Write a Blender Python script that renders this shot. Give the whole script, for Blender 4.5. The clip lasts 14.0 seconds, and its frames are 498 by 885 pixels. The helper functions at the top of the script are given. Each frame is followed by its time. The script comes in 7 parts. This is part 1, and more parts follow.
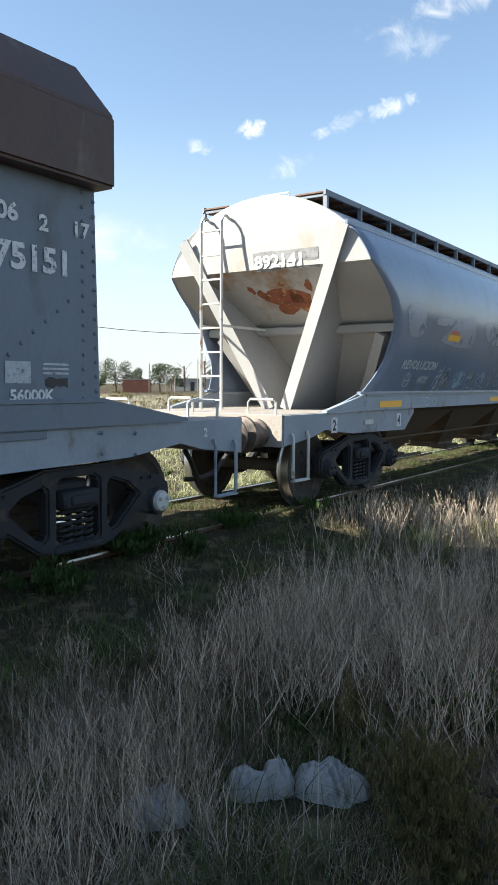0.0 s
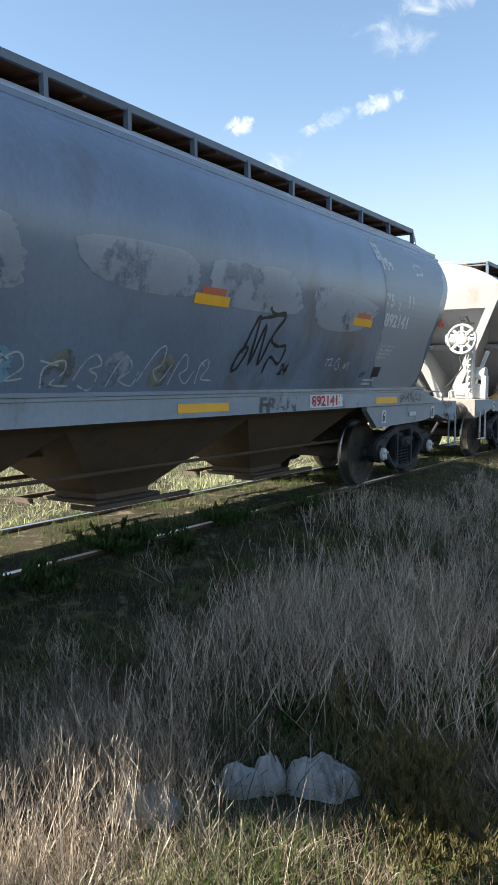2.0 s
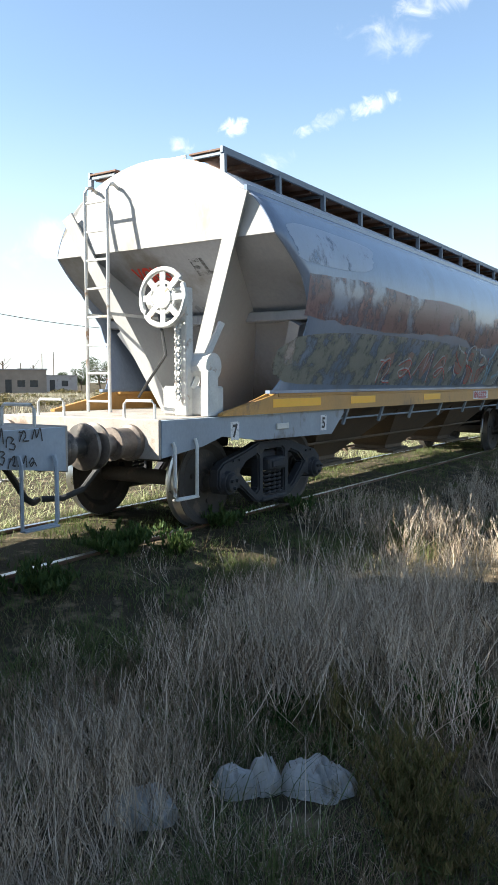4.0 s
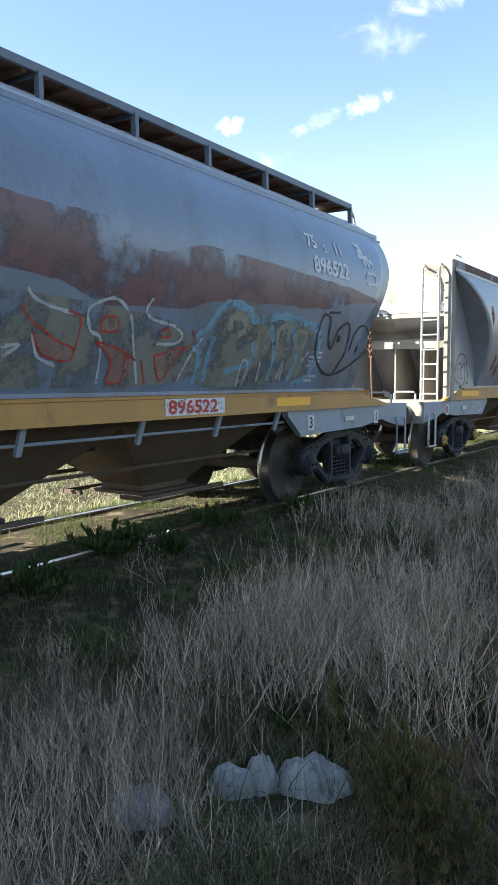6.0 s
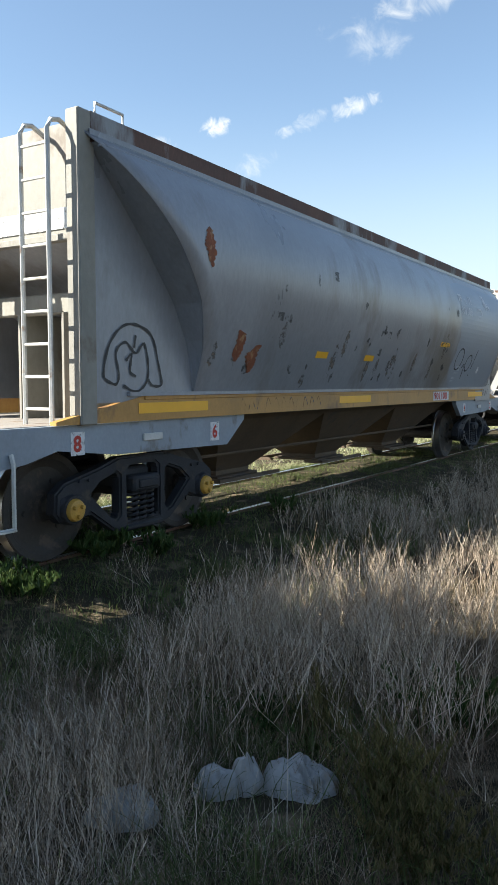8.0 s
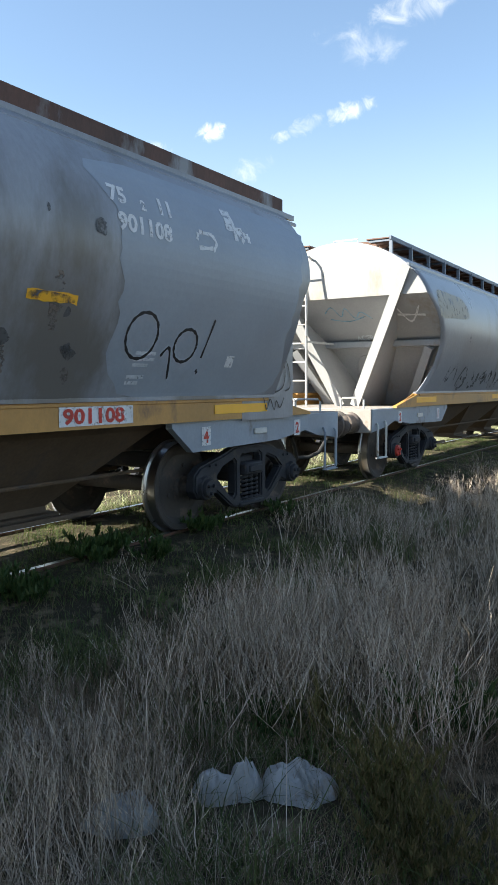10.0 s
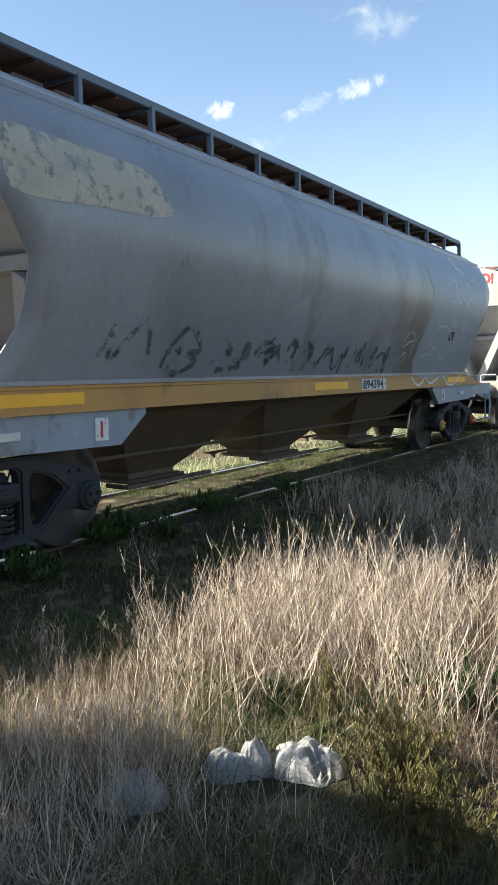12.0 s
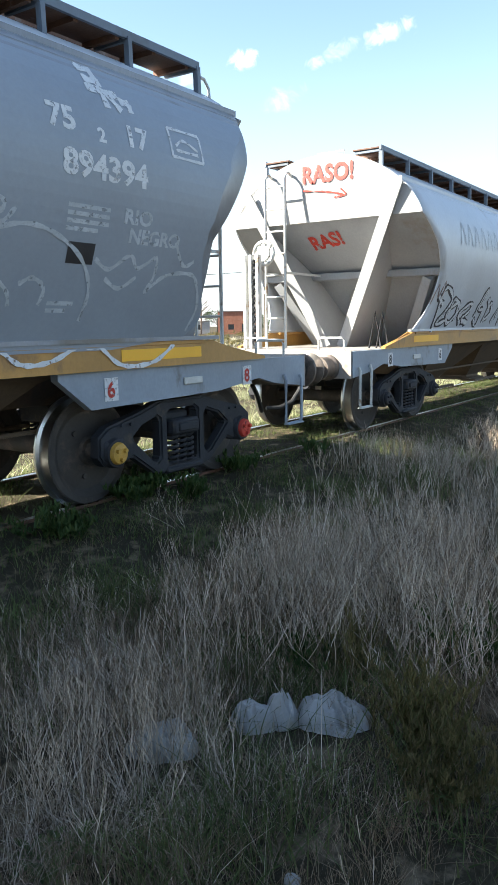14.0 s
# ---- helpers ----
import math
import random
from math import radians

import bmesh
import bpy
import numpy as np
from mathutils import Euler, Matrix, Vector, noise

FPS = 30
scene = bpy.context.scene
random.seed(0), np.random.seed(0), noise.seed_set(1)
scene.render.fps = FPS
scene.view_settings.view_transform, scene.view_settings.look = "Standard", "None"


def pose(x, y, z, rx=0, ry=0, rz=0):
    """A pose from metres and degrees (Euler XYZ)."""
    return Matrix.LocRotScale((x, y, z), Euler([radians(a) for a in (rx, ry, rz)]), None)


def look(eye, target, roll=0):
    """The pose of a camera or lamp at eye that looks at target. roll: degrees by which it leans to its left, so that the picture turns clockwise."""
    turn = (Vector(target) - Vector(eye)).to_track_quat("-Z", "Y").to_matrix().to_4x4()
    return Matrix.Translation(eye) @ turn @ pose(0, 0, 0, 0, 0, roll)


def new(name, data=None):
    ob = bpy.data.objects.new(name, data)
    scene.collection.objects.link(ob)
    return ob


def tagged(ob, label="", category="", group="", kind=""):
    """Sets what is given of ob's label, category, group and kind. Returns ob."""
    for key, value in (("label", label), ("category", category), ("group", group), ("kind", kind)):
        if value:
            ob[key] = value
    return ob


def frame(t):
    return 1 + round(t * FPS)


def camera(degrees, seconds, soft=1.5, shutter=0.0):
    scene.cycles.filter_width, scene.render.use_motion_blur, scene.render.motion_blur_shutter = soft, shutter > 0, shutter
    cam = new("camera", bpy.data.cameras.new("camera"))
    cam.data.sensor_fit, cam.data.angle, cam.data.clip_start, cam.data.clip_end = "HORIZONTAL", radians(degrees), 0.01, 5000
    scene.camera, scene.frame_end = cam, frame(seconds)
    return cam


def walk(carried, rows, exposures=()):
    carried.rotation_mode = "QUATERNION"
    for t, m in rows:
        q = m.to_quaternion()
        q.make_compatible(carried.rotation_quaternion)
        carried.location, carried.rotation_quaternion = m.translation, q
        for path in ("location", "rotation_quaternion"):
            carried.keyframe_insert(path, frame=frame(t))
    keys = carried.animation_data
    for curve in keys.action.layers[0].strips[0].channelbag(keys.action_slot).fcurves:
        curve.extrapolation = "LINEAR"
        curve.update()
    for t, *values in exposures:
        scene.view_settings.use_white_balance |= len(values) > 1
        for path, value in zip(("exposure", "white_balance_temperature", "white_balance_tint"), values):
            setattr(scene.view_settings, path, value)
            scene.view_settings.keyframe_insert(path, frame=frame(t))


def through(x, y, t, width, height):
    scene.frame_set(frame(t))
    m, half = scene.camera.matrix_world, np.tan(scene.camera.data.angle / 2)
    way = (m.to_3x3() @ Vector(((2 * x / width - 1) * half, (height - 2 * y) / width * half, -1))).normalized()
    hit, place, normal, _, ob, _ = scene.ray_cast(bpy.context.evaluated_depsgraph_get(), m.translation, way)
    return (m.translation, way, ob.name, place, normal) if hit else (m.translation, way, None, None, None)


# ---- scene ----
cam = camera(36.12, 14.0, 1.0)
EYE = (0.0, 0.0, 1.6)
CAMERA_TURNS = [
    (0.0, -55.62, -4.38, -0.37), (0.5, -55.70, -4.48, -0.23), (1.0, -55.82, -4.55, -0.22), (1.5, -55.95, -4.54, -0.10),
    (2.0, -56.40, -4.58, -0.09), (2.5, -56.54, -4.67, -0.09), (3.0, -56.83, -4.51, -0.22), (3.5, -56.77, -4.50, -0.05),
    (6.0, -57.09, -4.56, 0.05), (6.5, -57.70, -4.70, 0.05), (7.0, -58.18, -4.27, 0.04), (7.5, -58.13, -4.53, -0.17),
    (10.0, -58.38, -4.17, 0.15), (10.5, -58.45, -4.06, -0.05), (11.0, -58.55, -4.03, 0.08), (11.5, -58.27, -4.22, 0.25),
    (12.0, -57.69, -5.55, 0.27), (12.5, -57.91, -7.28, 0.35), (13.0, -58.27, -7.85, 0.51), (13.5, -56.73, -8.54, 0.63),
    (14.0, -55.84, -8.70, 0.80)]
walk(cam, [(t, pose(*EYE, 90 + p, r, y)) for t, y, p, r in CAMERA_TURNS],
     exposures=[(0.0, 1.66, 6600, 6.5), (0.6, 1.58, 6600, 6.5), (1.5, 1.91, 6600, 6.5), (2.0, 1.69, 6600, 6.5), (2.5, 2.04, 6600, 6.5), (3.5, 1.86, 6600, 6.5), (6.0, 2.08, 6600, 6.5), (6.5, 2.02, 6600, 6.5), (7.0, 1.91, 6600, 6.5), (7.45, 1.56, 6600, 6.5), (9.9, 1.81, 6600, 6.5), (11.0, 1.61, 6600, 6.5), (12.4, 1.84, 6600, 6.5), (13.4, 2.21, 6600, 6.5), (14.0, 2.18, 6600, 6.5)])

# distance that the train has run, by time
TRAIN_RUN = [(0.0, 0.000), (0.5, 2.048), (1.0, 4.103), (1.5, 6.066), (2.0, 8.047), (2.5, 10.047), (3.0, 12.072), (3.5, 14.114),
             (6.0, 24.288), (6.5, 26.199), (7.0, 28.176), (7.5, 30.167), (10.0, 40.162), (10.5, 42.167), (11.0, 44.220),
             (11.5, 46.259), (12.0, 48.321), (12.5, 50.269), (13.0, 52.289), (13.5, 54.347), (14.0, 56.401)]
TRACK_Y, RAIL_Z, HALF_GAUGE, WHEEL_R = 5.02, 0.245, 0.66, 0.42

# ---------------------------------------------------------------- light
SUN_HEADING, SUN_HEIGHT = 48.0, 34.0   # light runs to +x and towards the camera
world = bpy.data.worlds.new("sky")
scene.world = world
world.use_nodes = True
wn, wl = world.node_tree.nodes, world.node_tree.links
wn.clear()
sky = wn.new("ShaderNodeTexSky")
sky.sky_type, sky.sun_disc = "NISHITA", False
sky.sun_elevation = radians(SUN_HEIGHT)
sun_from = Vector((-math.cos(radians(SUN_HEADING)), math.sin(radians(SUN_HEADING)), 0))
sky.sun_rotation = math.atan2(sun_from.x, sun_from.y)
sky.air_density, sky.dust_density, sky.ozone_density = 1.0, 0.25, 0.9
bg = wn.new("ShaderNodeBackground")
bg.inputs["Strength"].default_value = 0.077
out = wn.new("ShaderNodeOutputWorld")
direction = wn.new("ShaderNodeTexCoord")


def cloud_mask(heading, height, long, wide, slope, noise_scale, low, high, seed):
    """A wisp of cloud about a heading and a height in the sky, long and wide in degrees, its length raised by slope degrees: a soft
    oval broken up by noise."""
    h, e, a = radians(heading), radians(height), radians(slope)
    right, up = Vector((math.cos(h), math.sin(h), 0)), Vector((math.sin(h) * math.sin(e), -math.cos(h) * math.sin(e), math.cos(e)))
    ahead = Vector((-math.sin(h) * math.cos(e), math.cos(h) * math.cos(e), math.sin(e)))
    along, across = right * math.cos(a) + up * math.sin(a), up * math.cos(a) - right * math.sin(a)

    def dot_with(v):
        d = wn.new("ShaderNodeVectorMath")
        d.operation = "DOT_PRODUCT"
        wl.new(direction.outputs["Generated"], d.inputs[0])
        d.inputs[1].default_value = v
        return d.outputs["Value"]
    place = wn.new("ShaderNodeCombineXYZ")
    wl.new(dot_with(along / math.sin(radians(long))), place.inputs["X"])
    wl.new(dot_with(across / math.sin(radians(wide))), place.inputs["Y"])
    reach = wn.new("ShaderNodeVectorMath")
    reach.operation = "LENGTH"
    wl.new(place.outputs["Vector"], reach.inputs[0])
    disc = wn.new("ShaderNodeMapRange")
    disc.interpolation_type = "SMOOTHSTEP"
    disc.inputs["From Min"].default_value, disc.inputs["From Max"].default_value = 1.0, 0.15
    wl.new(reach.outputs["Value"], disc.inputs["Value"])
    front = wn.new("ShaderNodeMath")
    front.operation = "GREATER_THAN"
    front.inputs[1].default_value = 0.5
    wl.new(dot_with(ahead), front.inputs[0])
    shift = wn.new("ShaderNodeMapping")
    shift.inputs["Location"].default_value = (seed, seed * 1.7, 0)
    wl.new(direction.outputs["Generated"], shift.inputs["Vector"])
    nz = wn.new("ShaderNodeTexNoise")
    nz.inputs["Scale"].default_value, nz.inputs["Detail"].default_value, nz.inputs["Roughness"].default_value = noise_scale, 8, 0.62
    nz.inputs["Distortion"].default_value = 0.6
    wl.new(shift.outputs["Vector"], nz.inputs["Vector"])
    ragged = wn.new("ShaderNodeMath")
    ragged.operation = "MULTIPLY_ADD"
    wl.new(disc.outputs["Result"], ragged.inputs[0])
    ragged.inputs[1].default_value = 0.5
    wl.new(nz.outputs["Fac"], ragged.inputs[2])
    cut = wn.new("ShaderNodeMapRange")
    cut.interpolation_type = "SMOOTHSTEP"
    cut.inputs["From Min"].default_value, cut.inputs["From Max"].default_value = low + 0.5, high + 0.5
    wl.new(ragged.outputs["Value"], cut.inputs["Value"])
    mul = wn.new("ShaderNodeMath")
    mul.operation = "MULTIPLY"
    wl.new(cut.outputs["Result"], mul.inputs[0])
    wl.new(front.outputs["Value"], mul.inputs[1])
    return mul.outputs["Value"]


CLOUDS = [(-55.8, 17.9, 2.0, 1.3, 12, 60, 0.24, 0.62, 11.3), (-51.9, 16.7, 2.2, 1.3, -10, 60, 0.32, 0.9, 2.0), (-65.6, 19.1, 3.6, 1.3, 14, 60, 0.24, 0.75, 3.0),
          (-62.3, 18.2, 3.2, 1.2, 24, 55, 0.32, 0.95, 5.0), (-60.6, 17.6, 1.6, 0.9, 10, 60, 0.32, 0.95, 12.0), (-66.7, 23.1, 5.4, 2.4, -8, 32, 0.28, 1.1, 6.0),
          (-70.5, 25.2, 6.0, 2.4, 10, 30, 0.28, 0.85, 7.0), (-58.5, 15.4, 3.4, 1.8, 15, 45, 0.32, 1.0, 8.0), (-44.0, 10.0, 10.0, 4.5, 4, 16, 0.30, 0.9, 9.0)]
mask = None
for c in CLOUDS:
    one = cloud_mask(*c)
    if mask is None:
        mask = one
    else:
        top = wn.new("ShaderNodeMath")
        top.operation = "MAXIMUM"
        wl.new(mask, top.inputs[0])
        wl.new(one, top.inputs[1])
        mask = top.outputs["Value"]
# a thin white haze low over the land
upness = wn.new("ShaderNodeSeparateXYZ")
wl.new(direction.outputs["Generated"], upness.inputs["Vector"])
haze = wn.new("ShaderNodeMapRange")
haze.interpolation_type = "SMOOTHSTEP"
haze.inputs["From Min"].default_value, haze.inputs["From Max"].default_value = 0.36, -0.02
haze.inputs["To Max"].default_value = 0.85
wl.new(upness.outputs["Z"], haze.inputs["Value"])
hazy = wn.new("ShaderNodeMix")
hazy.data_type = "RGBA"
wl.new(haze.outputs["Result"], hazy.inputs["Factor"])
wl.new(sky.outputs["Color"], hazy.inputs["A"])
hazy.inputs["B"].default_value = (3.4, 3.75, 4.1, 1)
cloudy = wn.new("ShaderNodeMix")
cloudy.data_type = "RGBA"
wl.new(mask, cloudy.inputs["Factor"])
wl.new(hazy.outputs["Result"], cloudy.inputs["A"])
cloudy.inputs["B"].default_value = (5.0, 5.1, 5.2, 1)
wl.new(cloudy.outputs["Result"], bg.inputs["Color"])
wl.new(bg.outputs["Background"], out.inputs["Surface"])
sun = new("sun", bpy.data.lights.new("sun", "SUN"))
sun.data.energy, sun.data.angle, sun.data.color = 5.0, radians(0.5), (1.0, 0.95, 0.87)
down = Vector((math.cos(radians(SUN_HEADING)), -math.sin(radians(SUN_HEADING)), -math.tan(radians(SUN_HEIGHT))))
sun.matrix_world = look((-30, 30, 30), Vector((-30, 30, 30)) + down)

# ---------------------------------------------------------------- materials
def material(name, colour, rough=0.6, metal=0.0, vary=0.25, scale=3.0, fine=40.0, bump=0.15, other=None, other_amount=0.5,
             other_scale=1.5, streak=1.0, spec=0.5, depth=0.01, worn=0.0, worn_scale=7.0):
    """A procedural surface: a base colour, broad and fine variation, a second colour in blotches, and relief."""
    m = bpy.data.materials.new(name)
    m.use_nodes = True
    n, l = m.node_tree.nodes, m.node_tree.links
    b = n["Principled BSDF"]
    co = n.new("ShaderNodeTexCoord")
    mp = n.new("ShaderNodeMapping")
    mp.inputs["Scale"].default_value = (1, 1, 1 / streak)
    l.new(co.outputs["Object"], mp.inputs["Vector"])

    def noise_node(s, detail, rough_):
        t = n.new("ShaderNodeTexNoise")
        t.inputs["Scale"].default_value, t.inputs["Detail"].default_value, t.inputs["Roughness"].default_value = s, detail, rough_
        l.new(mp.outputs["Vector"], t.inputs["Vector"])
        return t
    big, small = noise_node(scale, 5, 0.6), noise_node(fine, 4, 0.65)
    lo = tuple(c * (1 - vary) for c in colour) + (1,)
    hi = tuple(min(1, c * (1 + vary)) for c in colour) + (1,)
    r1 = n.new("ShaderNodeValToRGB")
    r1.color_ramp.elements[0].position, r1.color_ramp.elements[1].position = 0.3, 0.7
    r1.color_ramp.elements[0].color, r1.color_ramp.elements[1].color = lo, hi
    l.new(big.outputs["Fac"], r1.inputs["Fac"])
    mix = n.new("ShaderNodeMix")
    mix.data_type, mix.blend_type = "RGBA", "OVERLAY"
    mix.inputs["Factor"].default_value = min(1.0, vary * 1.6)
    l.new(r1.outputs["Color"], mix.inputs["A"])
    l.new(small.outputs["Color"], mix.inputs["B"])
    bw = n.new("ShaderNodeRGBToBW")
    l.new(small.outputs["Color"], bw.inputs["Color"])
    l.new(bw.outputs["Val"], mix.inputs["B"])
    colour_out = mix.outputs["Result"]
    if other:
        blot = noise_node(other_scale, 8, 0.62)
        r2 = n.new("ShaderNodeValToRGB")
        p = 0.66 - 0.3 * other_amount
        r2.color_ramp.elements[0].position, r2.color_ramp.elements[1].position = p, p + 0.09
        l.new(blot.outputs["Fac"], r2.inputs["Fac"])
        m2 = n.new("ShaderNodeMix")
        m2.data_type = "RGBA"
        l.new(r2.outputs["Color"], m2.inputs["Factor"])
        l.new(colour_out, m2.inputs["A"])
        m2.inputs["B"].default_value = (*other, 1)
        colour_out = m2.outputs["Result"]
    l.new(colour_out, b.inputs["Base Color"])
    if worn:
        gone = noise_node(worn_scale, 7, 0.68)
        r3 = n.new("ShaderNodeValToRGB")
        r3.color_ramp.elements[0].position, r3.color_ramp.elements[1].position = 0.30 + 0.3 * worn, 0.44 + 0.3 * worn
        l.new(gone.outputs["Fac"], r3.inputs["Fac"])
        l.new(r3.outputs["Color"], b.inputs["Alpha"])
    mr = n.new("ShaderNodeMapRange")
    mr.inputs["To Min"].default_value, mr.inputs["To Max"].default_value = max(0.05, rough - 0.1), min(1, rough + 0.12)
    l.new(big.outputs["Fac"], mr.inputs["Value"])
    l.new(mr.outputs["Result"], b.inputs["Roughness"])
    b.inputs["Metallic"].default_value = metal
    b.inputs["Specular IOR Level"].default_value = spec
    if bump:
        bp = n.new("ShaderNodeBump")
        bp.inputs["Strength"].default_value, bp.inputs["Distance"].default_value = bump, depth
        l.new(small.outputs["Fac"], bp.inputs["Height"])
        l.new(bp.outputs["Normal"], b.inputs["Normal"])
    return m


GREY = material("blue_grey_wagon_paint", (0.172, 0.215, 0.29), 0.2, 0, 0.16, 0.9, 30, 0.08, (0.14, 0.155, 0.175), 0.3, 0.6, 2.0)
GREY_DULL = material("faded_grey_wagon_paint", (0.235, 0.245, 0.268), 0.3, 0, 0.18, 1.0, 26, 0.12, (0.15, 0.14, 0.13), 0.38, 0.7, 2.5)
GREY_PALE = material("pale_silver_wagon_paint", (0.5, 0.52, 0.55), 0.4, 0, 0.1, 1.0, 26, 0.1, (0.3, 0.27, 0.25), 0.25, 0.8, 2.0)
SILL_GREY = material("sill_grey_paint", (0.24, 0.28, 0.33), 0.5, 0, 0.15, 2.0, 40, 0.1, (0.12, 0.11, 0.1), 0.22, 2.5, 1.5)
END_WHITE = material("weathered_white_end_paint", (0.335, 0.33, 0.32), 0.6, 0, 0.1, 1.6, 40, 0.12, (0.31, 0.27, 0.22), 0.2, 1.3, 2.5)
SLOPE_GREY = material("dusty_grey_slope_paint", (0.3, 0.305, 0.31), 0.55, 0, 0.12, 1.6, 40, 0.12, (0.24, 0.21, 0.18), 0.25, 1.3, 2.0)
END_RUST = material("end_paint_with_rust_stains", (0.335, 0.32, 0.295), 0.6, 0, 0.1, 1.6, 40, 0.12, (0.24, 0.15, 0.09), 0.3, 1.0, 1.6)
END_CREAM = material("cracked_cream_end_paint", (0.25, 0.24, 0.21), 0.65, 0, 0.16, 1.6, 22, 0.3, (0.17, 0.14, 0.11), 0.32, 3.0, 1.5)
OCHRE = material("ochre_sill_paint", (0.41, 0.215, 0.055), 0.5, 0, 0.18, 1.5, 40, 0.1, (0.2, 0.11, 0.05), 0.26, 2.0, 1.5)
YELLOW = material("yellow_reflector_paint", (0.85, 0.43, 0.02), 0.45, 0, 0.06, 4, 60, 0.05)
ORANGE = material("red_brown_reflector_paint", (0.5, 0.12, 0.05), 0.5, 0, 0.1, 4, 60, 0.05)
WHITE = material("white_stencil_paint", (0.62, 0.63, 0.64), 0.6, 0, 0.12, 6, 60, 0.05, worn=0.06, worn_scale=30.0)
CHALK = material("thin_white_spray_paint", (0.42, 0.45, 0.48), 0.7, 0, 0.2, 6, 60, 0.05, worn=0.06, worn_scale=22.0)
BLACK = material("black_spray_paint", (0.02, 0.02, 0.024), 0.5, 0, 0.2, 6, 60, 0.05)
RED = material("red_spray_paint", (0.45, 0.035, 0.02), 0.6, 0, 0.2, 6, 60, 0.05, worn=0.06, worn_scale=24.0)
BLUE = material("pale_blue_spray_paint", (0.16, 0.30, 0.40), 0.5, 0, 0.2, 4, 60, 0.05, worn=0.14, worn_scale=9.0)
OLIVE = material("olive_spray_paint", (0.17, 0.175, 0.155), 0.5, 0, 0.25, 3, 60, 0.05, worn=0.33, worn_scale=3.0)
MAROON = material("old_maroon_paint", (0.15, 0.085, 0.092), 0.4, 0, 0.22, 1.2, 30, 0.08, worn=0.3, worn_scale=1.5)
RUST = material("brown_rusted_steel", (0.13, 0.065, 0.04), 0.75, 0, 0.3, 3, 40, 0.3, (0.25, 0.22, 0.2), 0.2, 4.0, 1.5)
RUST_BAND = material("rusted_and_grey_roof_band", (0.1, 0.05, 0.035), 0.7, 0, 0.3, 2, 40, 0.25, (0.28, 0.29, 0.3), 0.42, 1.3, 2.5)
BROWN_BOX = material("dark_brown_paint", (0.085, 0.045, 0.032), 0.55, 0, 0.25, 1.2, 30, 0.15, (0.15, 0.12, 0.1), 0.25, 1.0, 2.0)
RIVET_GREY = material("riveted_blue_grey_paint", (0.13, 0.16, 0.2), 0.5, 0, 0.12, 1.5, 30, 0.12, (0.09, 0.1, 0.11), 0.3, 1.0, 2.0)
UNDER = material("dusty_brown_underframe", (0.10, 0.068, 0.042), 0.75, 0, 0.3, 2, 30, 0.25, (0.07, 0.055, 0.045), 0.4, 2.0)
CAST = material("dark_cast_iron", (0.024, 0.025, 0.029), 0.7, 0.0, 0.3, 4, 60, 0.3, (0.07, 0.055, 0.042), 0.25, 5.0, 1.0, 0.3)
WHEEL = material("dusty_wheel_steel", (0.055, 0.047, 0.041), 0.82, 0.0, 0.25, 4, 40, 0.2, (0.12, 0.09, 0.07), 0.3, 5.0)
TREAD = material("polished_steel", (0.5, 0.5, 0.5), 0.3, 1.0, 0.1, 6, 60, 0.05)
BUFFER = material("greasy_buffer_steel", (0.16, 0.13, 0.11), 0.5, 0.4, 0.3, 5, 40, 0.2, (0.05, 0.045, 0.04), 0.4, 4.0)
GALV = material("weathered_light_steel", (0.5, 0.5, 0.48), 0.55, 0.1, 0.15, 6, 60, 0.15, (0.25, 0.16, 0.1), 0.2, 5.0)
CAP = material("ochre_axle_cap_paint", (0.45, 0.25, 0.04), 0.5, 0, 0.25, 12, 80, 0.2)
DECK = material("dusty_chequered_deck", (0.3, 0.27, 0.24), 0.75, 0, 0.2, 3, 60, 0.5, (0.2, 0.14, 0.1), 0.35, 3.0)
RUBBER = material("black_rubber_hose", (0.02, 0.02, 0.02), 0.6)

# ---------------------------------------------------------------- mesh helpers
def mesh_object(name, bm, mat, parent=None, label="", smooth=False):
    me = bpy.data.meshes.new(name)
    bmesh.ops.recalc_face_normals(bm, faces=bm.faces[:])
    if smooth:
        for f in bm.faces:
            f.smooth = True
    bm.to_mesh(me)
    bm.free()
    for mm in (mat if isinstance(mat, (list, tuple)) else [mat]):
        me.materials.append(mm)
    ob = new(name, me)
    if smooth:
        me.set_sharp_from_angle(angle=radians(38))
    if parent:
        ob.parent = parent
    if label:
        tagged(ob, label)
    return ob


def part(name, bm, mat, parent, label="", smooth=False):
    return mesh_object(name, bm, mat, parent, label, smooth)


def box(bm, lo, hi, bevel=0.0, index=0):
    """A bevelled block between two corners."""
    vs = [bm.verts.new((x, y, z)) for x in (lo[0], hi[0]) for y in (lo[1], hi[1]) for z in (lo[2], hi[2])]
    fs = [bm.faces.new([vs[i] for i in f]) for f in ((0, 1, 3, 2), (4, 6, 7, 5), (0, 4, 5, 1), (2, 3, 7, 6), (0, 2, 6, 4), (1, 5, 7, 3))]
    for f in fs:
        f.material_index = index
    if bevel:
        es = list({e for f in fs for e in f.edges})
        bmesh.ops.bevel(bm, geom=es, offset=bevel, segments=1, affect="EDGES")
    return bm


